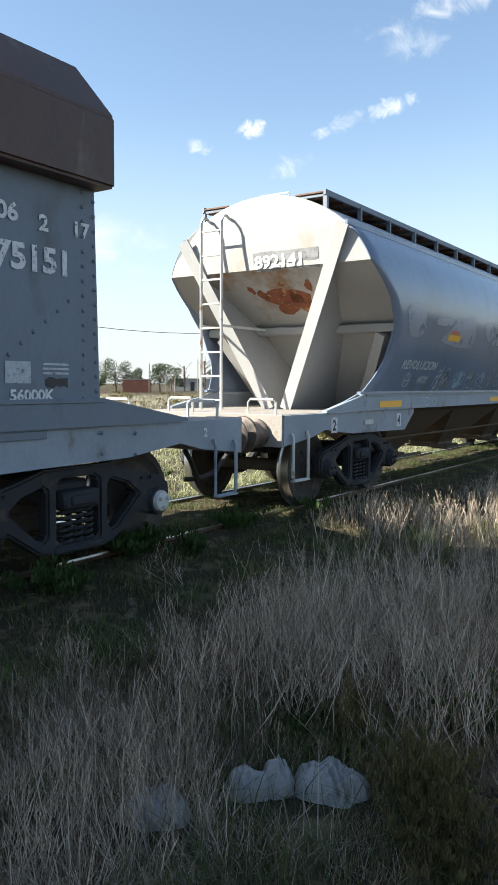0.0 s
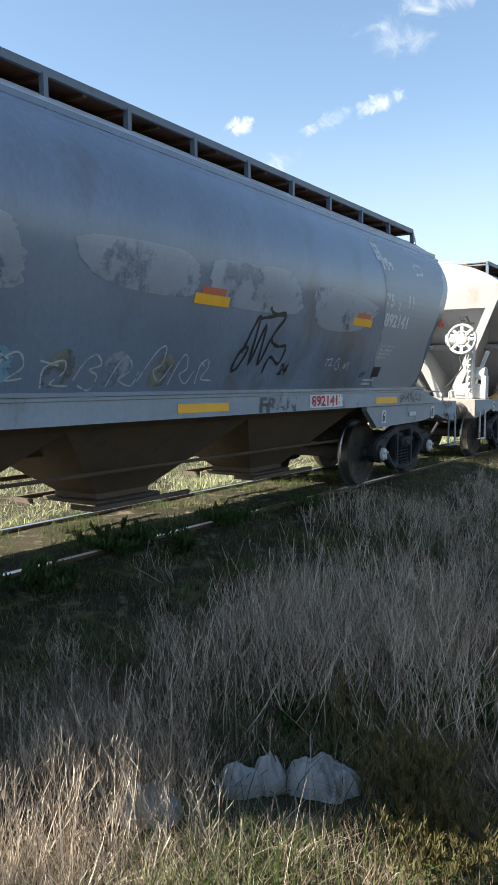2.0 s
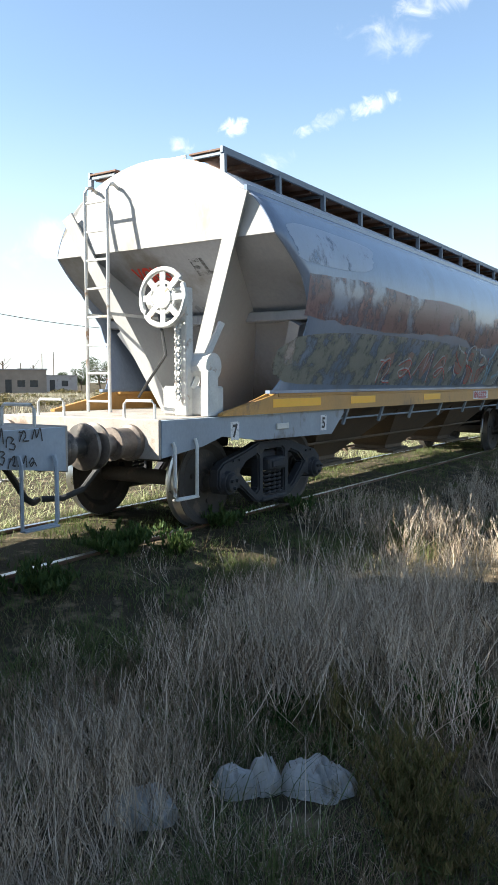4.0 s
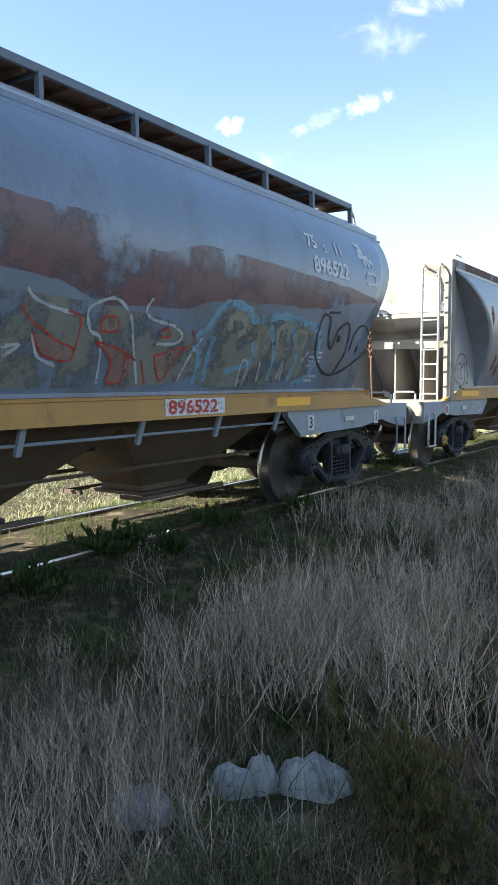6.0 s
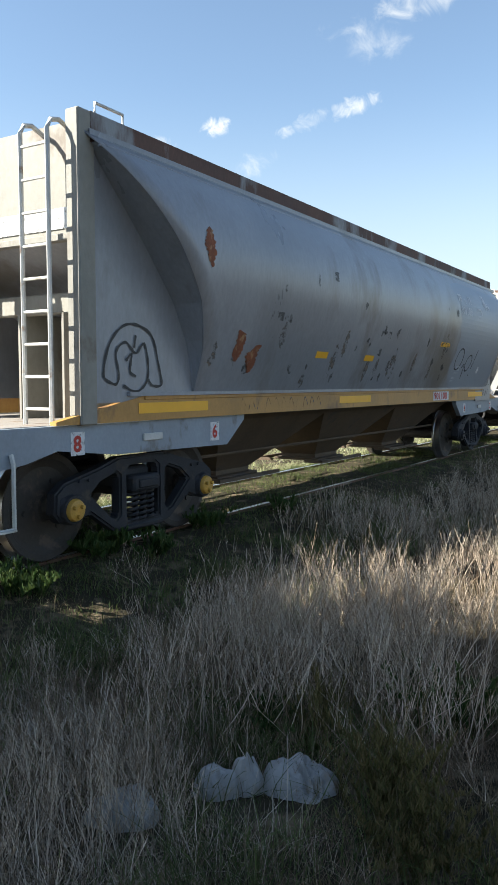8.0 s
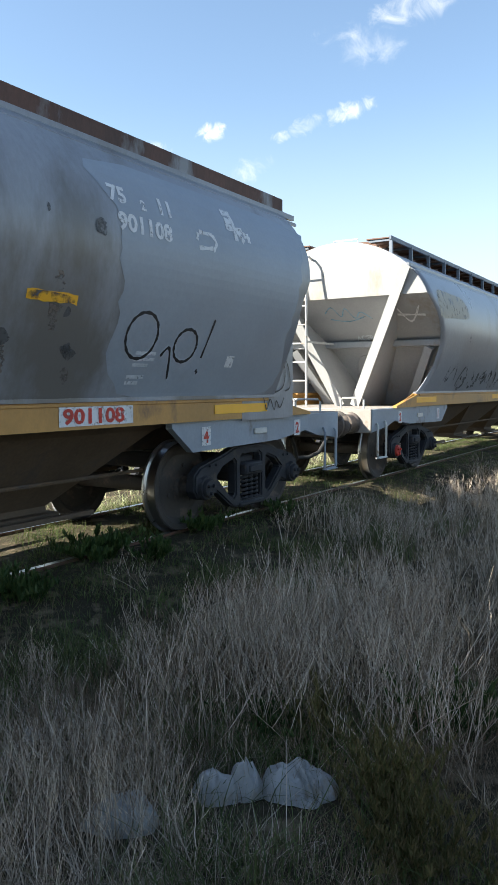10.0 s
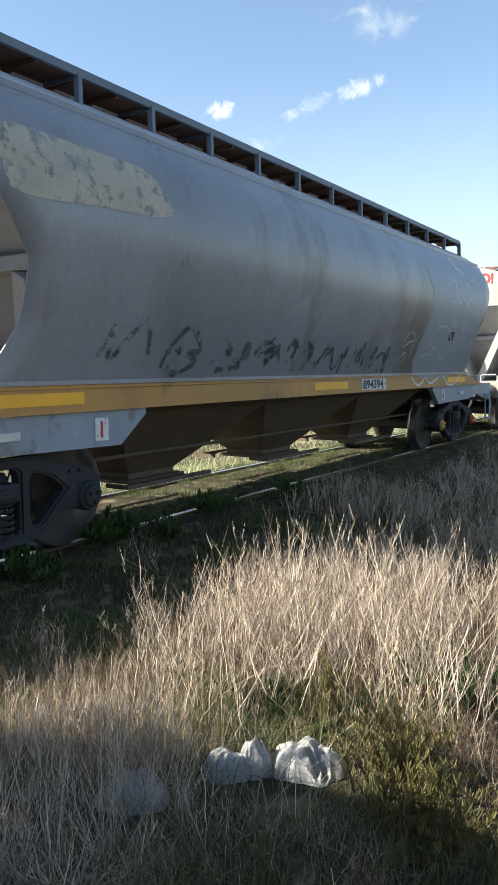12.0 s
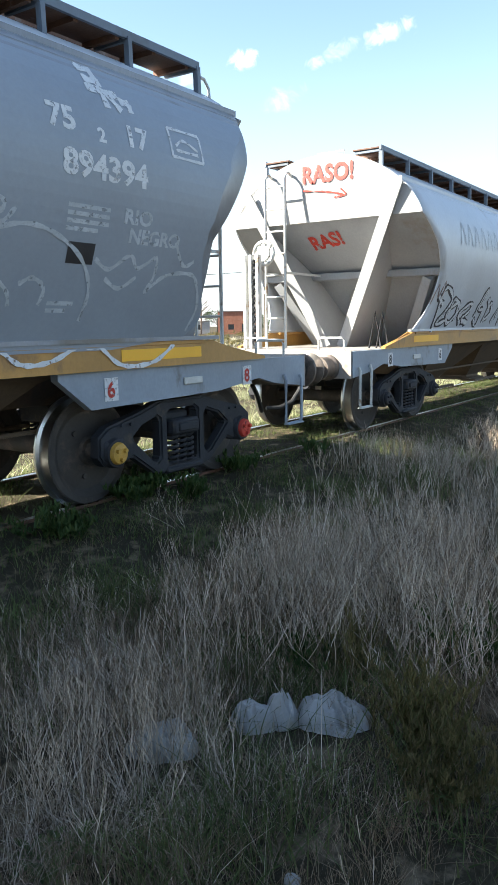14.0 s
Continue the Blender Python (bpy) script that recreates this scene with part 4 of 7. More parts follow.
# ---------------------------------------------------------------- paint, numbers and graffiti on the wagons
PALE_PATCH = material("pale_overpainted_patch", (0.27, 0.305, 0.37), 0.32, 0, 0.12, 2, 30, 0.08, worn=0.05, worn_scale=3.2)
OLD_BAND = material("old_grey_band_paint", (0.2, 0.2, 0.2), 0.6, 0, 0.15, 5, 40, 0.05, worn=0.05, worn_scale=20.0)
FRESH_GREY = material("fresh_blue_grey_panel", (0.265, 0.297, 0.34), 0.42, 0, 0.08, 1.2, 30, 0.06)
CREAM_PATCH = material("worn_cream_patch", (0.42, 0.38, 0.3), 0.6, 0, 0.15, 3, 30, 0.1, (0.22, 0.23, 0.24), 0.3, 4.0, worn=0.06)
PINK = material("dull_pink_spray_paint", (0.24, 0.16, 0.14), 0.5, 0, 0.2, 3, 40, 0.05, worn=0.12)
TAN = material("tan_spray_paint", (0.27, 0.25, 0.2), 0.5, 0, 0.2, 4, 60, 0.05, worn=0.1, worn_scale=9.0)
STREAK = material("thin_brown_rust_wash", (0.16, 0.13, 0.11), 0.5, 0, 0.2, 5, 40, 0.05, worn=0.5, worn_scale=8.0)
DARK_STAIN = material("dark_grime", (0.07, 0.072, 0.075), 0.6, 0, 0.3, 3, 40, 0.1, worn=0.5, worn_scale=6.0)


def blob(wagon, mat, outline, mapping=side_map, name="painted_patch", label="", lift=0.004):
    """A filled painted shape that follows the surface."""
    bm = bmesh.new()
    P = [Vector((a, b)) for a, b in outline]
    n = len(P)
    ring = []
    for i in range(n):
        p0, p1, p2, p3 = P[i - 1], P[i], P[(i + 1) % n], P[(i + 2) % n]
        for k in range(4):
            t = k / 4
            ring.append(0.5 * (2 * p1 + (p2 - p0) * t + (2 * p0 - 5 * p1 + 4 * p2 - p3) * t * t + (3 * p1 - p0 - 3 * p2 + p3) * t ** 3))
    z0, z1 = min(p.y for p in ring), max(p.y for p in ring)
    rows = []
    rag = 0.03 * min(1.0, (z1 - z0) * 2)
    rnd = random.Random(int(1000 * (ring[0].x + 9 * z0)))
    for k in range(25):
        z = z0 + (z1 - z0) * (0.01 + 0.98 * k / 24)
        xs = []
        for a, b in zip(ring, ring[1:] + ring[:1]):
            if (a.y - z) * (b.y - z) < 0:
                xs.append(a.x + (b.x - a.x) * (z - a.y) / (b.y - a.y))
        if len(xs) >= 2:
            rows.append((min(xs) + rnd.uniform(-rag, rag), max(xs) + rnd.uniform(-rag, rag), z))
    sheet(bm, [[mapping(a + (b - a) * i / 16, z, lift) for i in range(17)] for a, b, z in rows])
    return part(name, bm, mat, wagon, label)


def strokes(wagon, mat, lines, width, mapping=side_map, name="graffiti", label="", lift=0.006):
    """One piece of graffiti: all its brush strokes."""
    for k, line in enumerate(lines):
        part(name, stroke(bmesh.new(), line, width, mapping, lift + 0.0002 * (k % 5)), mat, wagon, label)


GLYPHS = [
    [[(0, 0.1), (0.2, 0.8), (0.4, 0.95), (0.5, 0.6), (0.3, 0.3), (0.6, 0.1), (0.8, 0.5)]],
    [[(0.05, 0.2), (0.1, 0.7), (0.35, 1.0), (0.6, 0.75), (0.4, 0.5), (0.65, 0.3), (0.5, 0.0), (0.2, 0.1)]],
    [[(0.0, 0.6), (0.25, 1.0), (0.5, 0.7), (0.3, 0.2), (0.1, 0.4), (0.45, 0.6), (0.75, 0.2)]],
    [[(0.1, 0.0), (0.15, 0.6), (0.4, 0.9), (0.55, 0.5), (0.35, 0.15), (0.7, 0.1)], [(0.0, 0.8), (0.3, 0.7)]],
    [[(0.0, 0.1), (0.25, 0.9), (0.4, 0.3), (0.6, 1.0), (0.75, 0.0)]],
]


def sprayed_row(x0, x1, z0, z1, count, seed, wild=0.08):
    """A row of uneven hand-drawn letter shapes."""
    rnd = random.Random(seed)
    step = (x1 - x0) / count
    lines = []
    order = [rnd.randrange(len(GLYPHS)) for _ in range(count)]
    for k, g in enumerate(order):
        h, low, slant, wide = (z1 - z0) * rnd.uniform(0.7, 1.05), z0 + rnd.uniform(-0.02, 0.04), rnd.uniform(-0.1, 0.2), step * rnd.uniform(0.95, 1.35)
        for line in GLYPHS[g]:
            lines.append([(x0 + k * step + wide * a + slant * h * b + rnd.uniform(-wild, wild) * step, low + h * b + rnd.uniform(-wild, wild) * h) for a, b in line])
    return lines


def bars(wagon, x, z, w, rows, mapping=side_map, mat=CHALK):
    for k in range(rows):
        part("small_print", patch(bmesh.new(), x, x + w * (1 - 0.25 * (k == rows - 1)), z - k * 0.045, z - k * 0.045 + 0.026, mapping, 0.005, 1), mat, wagon)


def emblem(wagon, x, z, s, mapping=side_map):
    """The railway's emblem as plain strokes."""
    strokes(wagon, WHITE, [[(x, z + s), (x + 0.55 * s, z + s)], [(x + 0.05 * s, z + 0.72 * s), (x + 0.6 * s, z + 0.72 * s)], [(x, z + 0.5 * s), (x + s, z + 0.5 * s)],
                           [(x + 0.45 * s, z + 0.95 * s), (x + 0.5 * s, z + 0.1 * s)], [(x + 0.62 * s, z + 0.5 * s), (x + 0.95 * s, z + 0.12 * s)], [(x + 1.0 * s, z + 0.38 * s), (x + 1.35 * s, z + 0.38 * s)], [(x + 1.3 * s, z + 0.38 * s), (x + 1.3 * s, z + 0.15 * s)]],
            0.062, mapping, "emblem", "white stencilled emblem")


def arrow_mark(wagon, x, z, s):
    strokes(wagon, WHITE, [[(x, z), (x + s, z + 0.02)], [(x + s, z), (x + 1.25 * s, z + 0.35 * s), (x + 1.0 * s, z + 0.65 * s)],
                           [(x + s, z + 0.65 * s), (x + 0.1 * s, z + 0.65 * s)], [(x, z + 0.6 * s), (x - 0.1 * s, z + 0.3 * s)]], 0.04, side_map, "emblem", "white outlined sign")


def end_plates(wagon, digits, colour=BLACK):
    for d, x in zip(digits, (-5.71, -3.96, 3.95, 5.7)):
        label_plate(wagon, d, x, 0.91, end_sill_map, colour)
    for x in (-4.86, 4.9):
        bm = bmesh.new()
        box(bm, (x - 0.12, -1.085, 0.885), (x + 0.12, -1.067, 0.945), 0.006)
        part("card_holder", bm, GALV, wagon, "small light steel card holder")


def sill_number(wagon, word, x0, x1, colour=RED):
    part("number_plate", patch(bmesh.new(), x0, x1, 1.075, 1.215, sill_map, 0.003, 2), WHITE, wagon, "white panel with a stencilled wagon number")
    lettering(word, x0 + 0.035, 1.095, 0.15, colour, wagon, sill_map, stretch=(x1 - x0 - 0.07) / (0.083 * len(word)), lift=0.006)


def reflectors(wagon, spots, mapping=sill_map, w=0.75, h=0.085, z=1.15):
    for x in spots:
        part("reflector", patch(bmesh.new(), x - w / 2, x + w / 2, z - h / 2, z + h / 2, mapping, 0.003, 3), YELLOW, wagon, "yellow reflective strip")


def band(wagon, mat, top, low, label, lift=0.003):
    """A painted band between an upper and a lower wavy edge."""
    x0, x1, n = max(top[0][0], low[0][0]), min(top[-1][0], low[-1][0]), 90
    grid = []
    for i in range(n + 1):
        x = x0 + (x1 - x0) * i / n
        z1, z0 = lerp_table(top, x) + 0.02 * noise.noise(Vector((x * 5, 1, 0))), lerp_table(low, x) + 0.03 * noise.noise(Vector((x * 4, 7, 0)))
        grid.append([side_map(x, z0 + (z1 - z0) * k / 10, lift) for k in range(11)])
    return part("painted_band", sheet(bmesh.new(), grid), mat, wagon, label)


def wagon_one(w):
    for x in (-2.89, -0.17, 2.6):
        part("reflector", patch(bmesh.new(), x - 0.23, x + 0.23, 1.955, 2.035, side_map, 0.006, 3), YELLOW, w, "yellow reflective strip")
        part("reflector", patch(bmesh.new(), x - 0.16, x + 0.16, 2.037, 2.09, side_map, 0.006, 3), ORANGE, w, "faded red reflective strip")
    for o in ([(-3.35, 1.95), (-3.1, 2.08), (-2.8, 2.27), (-2.2, 2.3), (-2.05, 1.93), (-2.5, 1.88), (-3.0, 1.9)], [(-1.66, 2.25), (-1.3, 2.31), (-0.5, 2.3), (-0.42, 2.02), (-1.0, 1.98), (-1.5, 2.06)],
              [(-0.2, 2.3), (0.4, 2.33), (0.95, 2.34), (1.25, 2.04), (0.8, 1.96), (-0.1, 2.0)], [(1.47, 2.24), (2.0, 2.29), (2.4, 2.27), (2.93, 2.16), (2.6, 1.93), (2.1, 1.87), (1.6, 1.93)],
              [(-3.64, 2.14), (-3.6, 2.21), (-3.3, 2.23), (-3.07, 2.23), (-3.07, 2.16), (-3.4, 2.13)], [(-4.6, 2.28), (-4.1, 2.3), (-4.0, 2.0), (-4.4, 1.96)]):
        blob(w, PALE_PATCH, o, label="pale overpainted patch")
    blob(w, FRESH_GREY, [(3.05, 3.05), (3.08, 2.56), (3.13, 2.2), (3.43, 1.30), (4.72, 1.30), (4.68, 1.9), (4.88, 2.4), (5.1, 2.75), (5.2, 3.05)], label="freshly painted grey end panel", lift=0.003)
    emblem(w, 2.95, 2.6, 0.3)
    arrow_mark(w, 4.1, 2.68, 0.2)
    for word, x, z, s in (("75", 3.12, 2.22, 0.2), ("2", 3.48, 2.2, 0.12), ("11", 3.75, 2.25, 0.2), ("892141", 3.16, 2.0, 0.2)):
        lettering(word, x - 0.02, z, s, WHITE, w, stretch=1.22)
    bars(w, 3.26, 1.76, 0.36, 4)
    bars(w, 3.1, 1.36, 0.3, 2)
    part("painted_patch", patch(bmesh.new(), 3.28, 3.48, 1.41, 1.53, side_map, 0.006, 2), BLACK, w, "small black square")
    lettering("REVOLUCION", -4.32, 1.56, 0.15, CHALK, w, name="graffiti", label="chalked white words", shear=0.1, stretch=1.22)
    lettering("HOY", -3.67, 1.38, 0.13, CHALK, w, name="graffiti", shear=0.15, stretch=1.2)
    strokes(w, CHALK, [[(-4.02 + 0.1 * math.cos(a), 1.42 + 0.085 * math.sin(a)) for a in [i * math.tau / 10 for i in range(11)]], [(-4.08, 1.34), (-4.01, 1.5), (-3.95, 1.34)], [(-4.1, 1.41), (-3.93, 1.41)]], 0.014)
    ghost = sprayed_row(-3.1, 0.2, 1.31, 1.58, 10, 4)
    strokes(w, CHALK, ghost, 0.016, label="smeared ghost of old graffiti")
    for k, m in enumerate((OLIVE, BLUE, OLIVE, PALE_PATCH, OLIVE)):
        x = -2.75 + k * 0.52
        blob(w, m, [(x, 1.33), (x + 0.02, 1.5), (x + 0.14, 1.57), (x + 0.24, 1.5), (x + 0.22, 1.36), (x + 0.1, 1.31)], lift=0.003)
    strokes(w, CHALK, [[(-3.2, 1.13), (-3.12, 1.19), (-3.0, 1.14), (-3.08, 1.08), (-3.2, 1.12)], [(-2.92, 1.13), (-2.85, 1.18), (-2.74, 1.13), (-2.82, 1.08), (-2.92, 1.12)]], 0.02, sill_map)
    strokes(w, CHALK, [[(-3.0, 1.26), (-2.9, 1.5), (-2.85, 1.62)], [(-3.05, 1.45), (-2.85, 1.5), (-2.78, 1.35), (-2.82, 1.26)]], 0.018)
    strokes(w, BLACK, [[(0.36, 1.46), (0.42, 1.62), (0.52, 1.64), (0.45, 1.48), (0.37, 1.44)], [(0.44, 1.6), (0.57, 1.93), (0.6, 1.5), (0.7, 1.86), (0.75, 1.5), (0.84, 1.75)],
                       [(0.56, 1.9), (0.75, 1.93), (0.99, 1.95), (0.85, 1.75), (0.98, 1.68), (1.14, 1.68), (1.1, 1.52), (0.92, 1.58), (0.87, 1.43)], [(0.7, 2.01), (0.78, 1.96), (0.98, 1.98)]], 0.035, label="bold black sprayed tag")
    strokes(w, CHALK, sprayed_row(2.05, 2.62, 1.48, 1.6, 3, 61), 0.012, label="faint chalk scribble")
    blob(w, DARK_STAIN, [(2.95, 1.42), (2.98, 1.52), (3.08, 1.53), (3.1, 1.44), (3.02, 1.4)], name="grime_spot")
    lettering("24", 1.14, 1.42, 0.15, BLACK, w, name="graffiti", shear=0.3)
    lettering("FRAN", 0.95, 1.06, 0.2, DARK_STAIN, w, sill_map, name="graffiti", shear=0.1, stretch=1.4)
    reflectors(w, (0.1, ), w=0.72, h=0.075, z=1.13)
    reflectors(w, (-4.3, 3.95), w=0.66, h=0.08, z=1.12)
    sill_number(w, "892141", 1.94, 2.7)
    strokes(w, BLACK, sprayed_row(4.36, 5.12, 1.07, 1.2, 7, 52), 0.014, sill_map, label="thin black sprayed tag")
    strokes(w, BLACK, sprayed_row(6.12, 6.56, 0.93, 1.03, 4, 53) + sprayed_row(6.16, 6.5, 0.8, 0.9, 4, 54), 0.012, end_sill_map, label="thin black sprayed tag")
    end_plates(w, ("2", "4", "6", "8"))
    part("number_plate", patch(bmesh.new(), -0.12, 0.76, 2.68, 2.89, lambda a, z, l: Vector((-lerp_table(EDGE, z) - 0.003 - l, -a, z)), 0.003, 2, 0.008), OLD_BAND, w, "faded grey band behind the number")
    lettering("892141", -0.10, 2.715, 0.19, WHITE, w, lambda a, z, l: Vector((-lerp_table(EDGE, z) - 0.003 - l, -a, z)), stretch=1.2, lift=0.008)
    low = lambda a, z, l: Vector((-lerp_table(SLOPE, z) - 0.003 - l, -a, z))
    for k, (y, z, sx, sz) in enumerate(((0.05, 2.42, 0.26, 0.1), (0.28, 2.36, 0.2, 0.13), (-0.22, 2.45, 0.07, 0.05), (0.14, 2.54, 0.05, 0.03), (-0.33, 2.5, 0.05, 0.04), (0.48, 2.5, 0.05, 0.06), (0.02, 2.28, 0.16, 0.06))):
        rnd = random.Random(k)
        blob(w, RUST_BLOTCH, [(y + sx * math.cos(a) * rnd.uniform(0.6, 1.15), z + sz * math.sin(a) * rnd.uniform(0.6, 1.2)) for a in [i * math.tau / 9 for i in range(9)]], low, "rust_stain", "flaking rust-red stain")


RUST_BLOTCH = material("flaking_red_rust", (0.19, 0.06, 0.025), 0.8, 0, 0.35, 10, 60, 0.3, (0.35, 0.2, 0.1), 0.3, 12.0)


def wagon_two(w):
    band(w, MAROON, [(-5.0, 2.4), (-3.6, 2.46), (-2.0, 2.42), (-1.2, 2.46), (-0.45, 2.45), (-0.08, 2.43), (0.36, 2.45), (0.6, 2.39), (0.82, 2.29), (1.05, 2.3), (1.48, 2.42), (1.98, 2.41), (2.56, 2.4), (3.54, 2.37), (4.26, 2.34), (4.85, 2.28)],
         [(-5.0, 2.0), (-3.0, 1.94), (-1.4, 2.0), (-0.43, 2.03), (0.04, 1.99), (0.45, 1.87), (0.96, 1.91), (1.15, 1.89), (1.82, 2.02), (2.8, 2.06), (3.62, 2.08), (4.3, 2.2), (4.85, 2.26)], "faded maroon band of old paint")
    blob(w, OLIVE, [(-5.0, 1.36), (-5.0, 1.8), (-2.5, 1.92), (0.4, 1.88), (1.5, 1.72), (1.4, 1.34), (-2.0, 1.32)], label="grey-green graffiti ground", lift=0.0045)
    # three tall letters in white and red
    for k, o in enumerate([[(-0.09, 1.66), (0.11, 1.62), (0.26, 1.56), (0.2, 1.5), (0.04, 1.52)], [(0.47, 1.63), (0.7, 1.58), (0.91, 1.51), (0.82, 1.36), (0.67, 1.36), (0.65, 1.49)], [(1.12, 1.55), (1.4, 1.6), (1.36, 1.52), (1.26, 1.37)], [(0.49, 1.71), (0.49, 1.78), (0.59, 1.79), (0.63, 1.72)]]):
        blob(w, PINK, o, label="dull pink letter fill", lift=0.0055)
    strokes(w, CHALK, [[(-0.22, 1.92), (-0.13, 1.86), (0.05, 1.82), (0.19, 1.8)], [(-0.32, 1.57), (-0.19, 1.58), (-0.3, 1.51)], [(0.57, 1.34), (0.5, 1.64), (0.38, 1.7), (0.32, 1.83), (0.43, 1.9), (0.58, 1.92), (0.74, 1.82), (0.83, 1.65), (1.0, 1.34)], [(0.94, 1.96), (0.89, 1.87), (1.0, 1.81), (1.25, 1.78), (1.38, 1.71), (1.31, 1.65), (1.1, 1.64)], [(1.65, 1.71), (1.55, 1.56), (1.48, 1.36)], [(-0.11, 1.66), (-0.03, 1.52), (0.14, 1.46)]],
            0.028, label="white outlined graffiti letters", lift=0.007)
    strokes(w, RED, [[(-0.23, 1.82), (-0.17, 1.75), (-0.03, 1.68), (0.11, 1.62), (0.25, 1.58), (0.28, 1.52), (0.2, 1.49), (0.04, 1.52), (-0.04, 1.57), (-0.11, 1.67)], [(0.48, 1.7), (0.47, 1.79), (0.6, 1.8), (0.64, 1.71), (0.48, 1.7)], [(0.46, 1.63), (0.7, 1.59), (0.92, 1.51), (0.8, 1.54), (0.82, 1.36), (0.66, 1.36), (0.66, 1.5), (0.46, 1.63)], [(1.1, 1.72), (1.17, 1.76), (1.23, 1.7), (1.11, 1.69)], [(1.11, 1.55), (1.42, 1.62), (1.37, 1.52), (1.26, 1.36), (1.11, 1.55)], [(0.28, 1.53), (0.27, 1.77), (0.14, 1.81)], [(0.98, 1.51), (1.09, 1.34)], [(1.49, 1.76), (1.56, 1.68), (1.43, 1.6)]],
            0.016, label="thin red graffiti outlines", lift=0.008)
    shapes = sprayed_row(-2.9, -0.35, 1.38, 1.84, 4, 12)
    strokes(w, CHALK, shapes, 0.028, label="white outlined graffiti letters", lift=0.007)
    strokes(w, RED, [[(p[0] + 0.03, p[1] - 0.02) for p in l] for l in shapes], 0.014, label="thin red graffiti outlines", lift=0.008)
    rnd = random.Random(8)
    for k in range(4):
        x = -2.85 + k * 0.64
        blob(w, PINK, [(x + 0.25 + 0.22 * math.cos(a) * rnd.uniform(0.4, 1.1), 1.6 + 0.2 * math.sin(a) * rnd.uniform(0.4, 1.1)) for a in [i * math.tau / 8 for i in range(8)]], lift=0.0055)
    # pale blue throw-up with tan bubbles
    blob(w, OLIVE, [(1.75, 1.34), (1.7, 1.6), (1.9, 1.95), (2.3, 1.93), (3.2, 1.93), (3.55, 1.75), (3.6, 1.42), (2.4, 1.31)], lift=0.005)
    strokes(w, BLUE, [[(1.7, 1.33), (1.68, 1.56), (1.56, 1.68), (1.7, 1.81), (1.78, 1.94), (1.97, 2.01), (2.23, 1.97), (2.35, 1.89), (2.59, 1.93), (2.85, 1.96), (3.26, 1.93), (3.59, 1.85), (3.69, 1.62), (3.62, 1.41), (3.36, 1.33)]],
            0.085, label="broad pale-blue graffiti outline", lift=0.0065)
    strokes(w, BLUE, [[(1.83, 1.36), (1.79, 1.57), (1.81, 1.73)], [(2.11, 1.44), (2.47, 1.54), (2.41, 1.72)], [(2.85, 1.36), (2.84, 1.6), (2.63, 1.87)], [(3.24, 1.36), (3.27, 1.61), (2.99, 1.89)]], 0.07, lift=0.0072)
    strokes(w, TAN, [[(2.01, 1.79), (1.99, 1.89), (2.14, 1.9), (2.27, 1.82), (2.14, 1.76)], [(2.53, 1.59), (2.47, 1.77), (2.56, 1.84), (2.66, 1.73), (2.59, 1.63)], [(2.88, 1.6), (2.79, 1.83), (2.96, 1.86), (3.03, 1.66)], [(3.19, 1.65), (3.16, 1.85), (3.33, 1.83), (3.33, 1.67)]],
            0.075, label="tan bubble letters", lift=0.0078)
    strokes(w, CHALK, [[(2.36, 1.31), (2.34, 1.54), (2.45, 1.49), (2.44, 1.32)], [(2.67, 1.36), (2.64, 1.54)], [(3.02, 1.38), (3.05, 1.55), (3.09, 1.36)], [(3.4, 1.56), (3.49, 1.66)]], 0.03, label="white paint drips", lift=0.0085)
    strokes(w, BLACK, [[(3.6, 2.04), (3.56, 1.85), (3.66, 1.62), (3.95, 1.46), (4.19, 1.43), (4.45, 1.5), (4.8, 1.68), (4.82, 1.85), (4.6, 1.98), (4.42, 1.9), (4.4, 1.7)],
                       [(3.6, 2.04), (3.76, 2.0), (3.82, 1.82), (3.95, 1.7), (4.0, 1.9), (4.2, 1.98), (4.3, 1.82), (4.3, 1.62), (4.2, 1.45)], [(3.7, 2.06), (3.95, 2.08)], [(4.03, 1.84), (4.09, 1.78)], [(4.03, 1.78), (4.09, 1.84)],
                       [(4.55, 1.75), (4.6, 1.69)], [(4.55, 1.69), (4.6, 1.75)]], 0.028, label="black outlined throw-up graffiti", lift=0.008)
    for word, x, z, s in (("75", 3.24, 2.67, 0.18), ("2", 3.58, 2.65, 0.11), ("11", 3.83, 2.67, 0.17), ("896522", 3.32, 2.43, 0.22)):
        lettering(word, x - 0.03, z, s, WHITE, w, stretch=1.18, lift=0.007)
    emblem(w, 4.4, 2.6, 0.26)
    arrow_mark(w, 4.55, 2.43, 0.2)
    bars(w, 3.55, 1.64, 0.25, 4)
    bars(w, 3.6, 1.4, 0.22, 2)
    sill_number(w, "896522", 1.4, 2.24)
    reflectors(w, (-3.0, -0.6, 3.5), w=0.7)
    reflectors(w, (-4.6,), w=1.0)
    blob(w, PALE_PATCH, [(-5.2, 2.6), (-5.15, 2.86), (-3.5, 2.89), (-3.4, 2.75), (-3.7, 2.56), (-5.0, 2.5)], label="pale overpainted patch")
    end_plates(w, ("7", "5", "3", "1"))
    low = lambda a, z, l: Vector((-lerp_table(SLOPE, z) - 0.003 - l, -a, z))
    lettering("VGNS", -0.5, 2.42, 0.17, RED, w, low, "graffiti", "red and black sprayed words")
    lettering("EL", 0.28, 2.44, 0.19, DARK_STAIN, w, low, "graffiti", stretch=1.3)
    # hand-brake stand
    bm = bmesh.new()
    box(bm, (-6.08, -0.80, 1.05), (-5.98, -0.66, 2.2), 0.01)
    box(bm, (-6.0, -0.98, 1.05), (-5.75, -0.45, 1.32), 0.02)
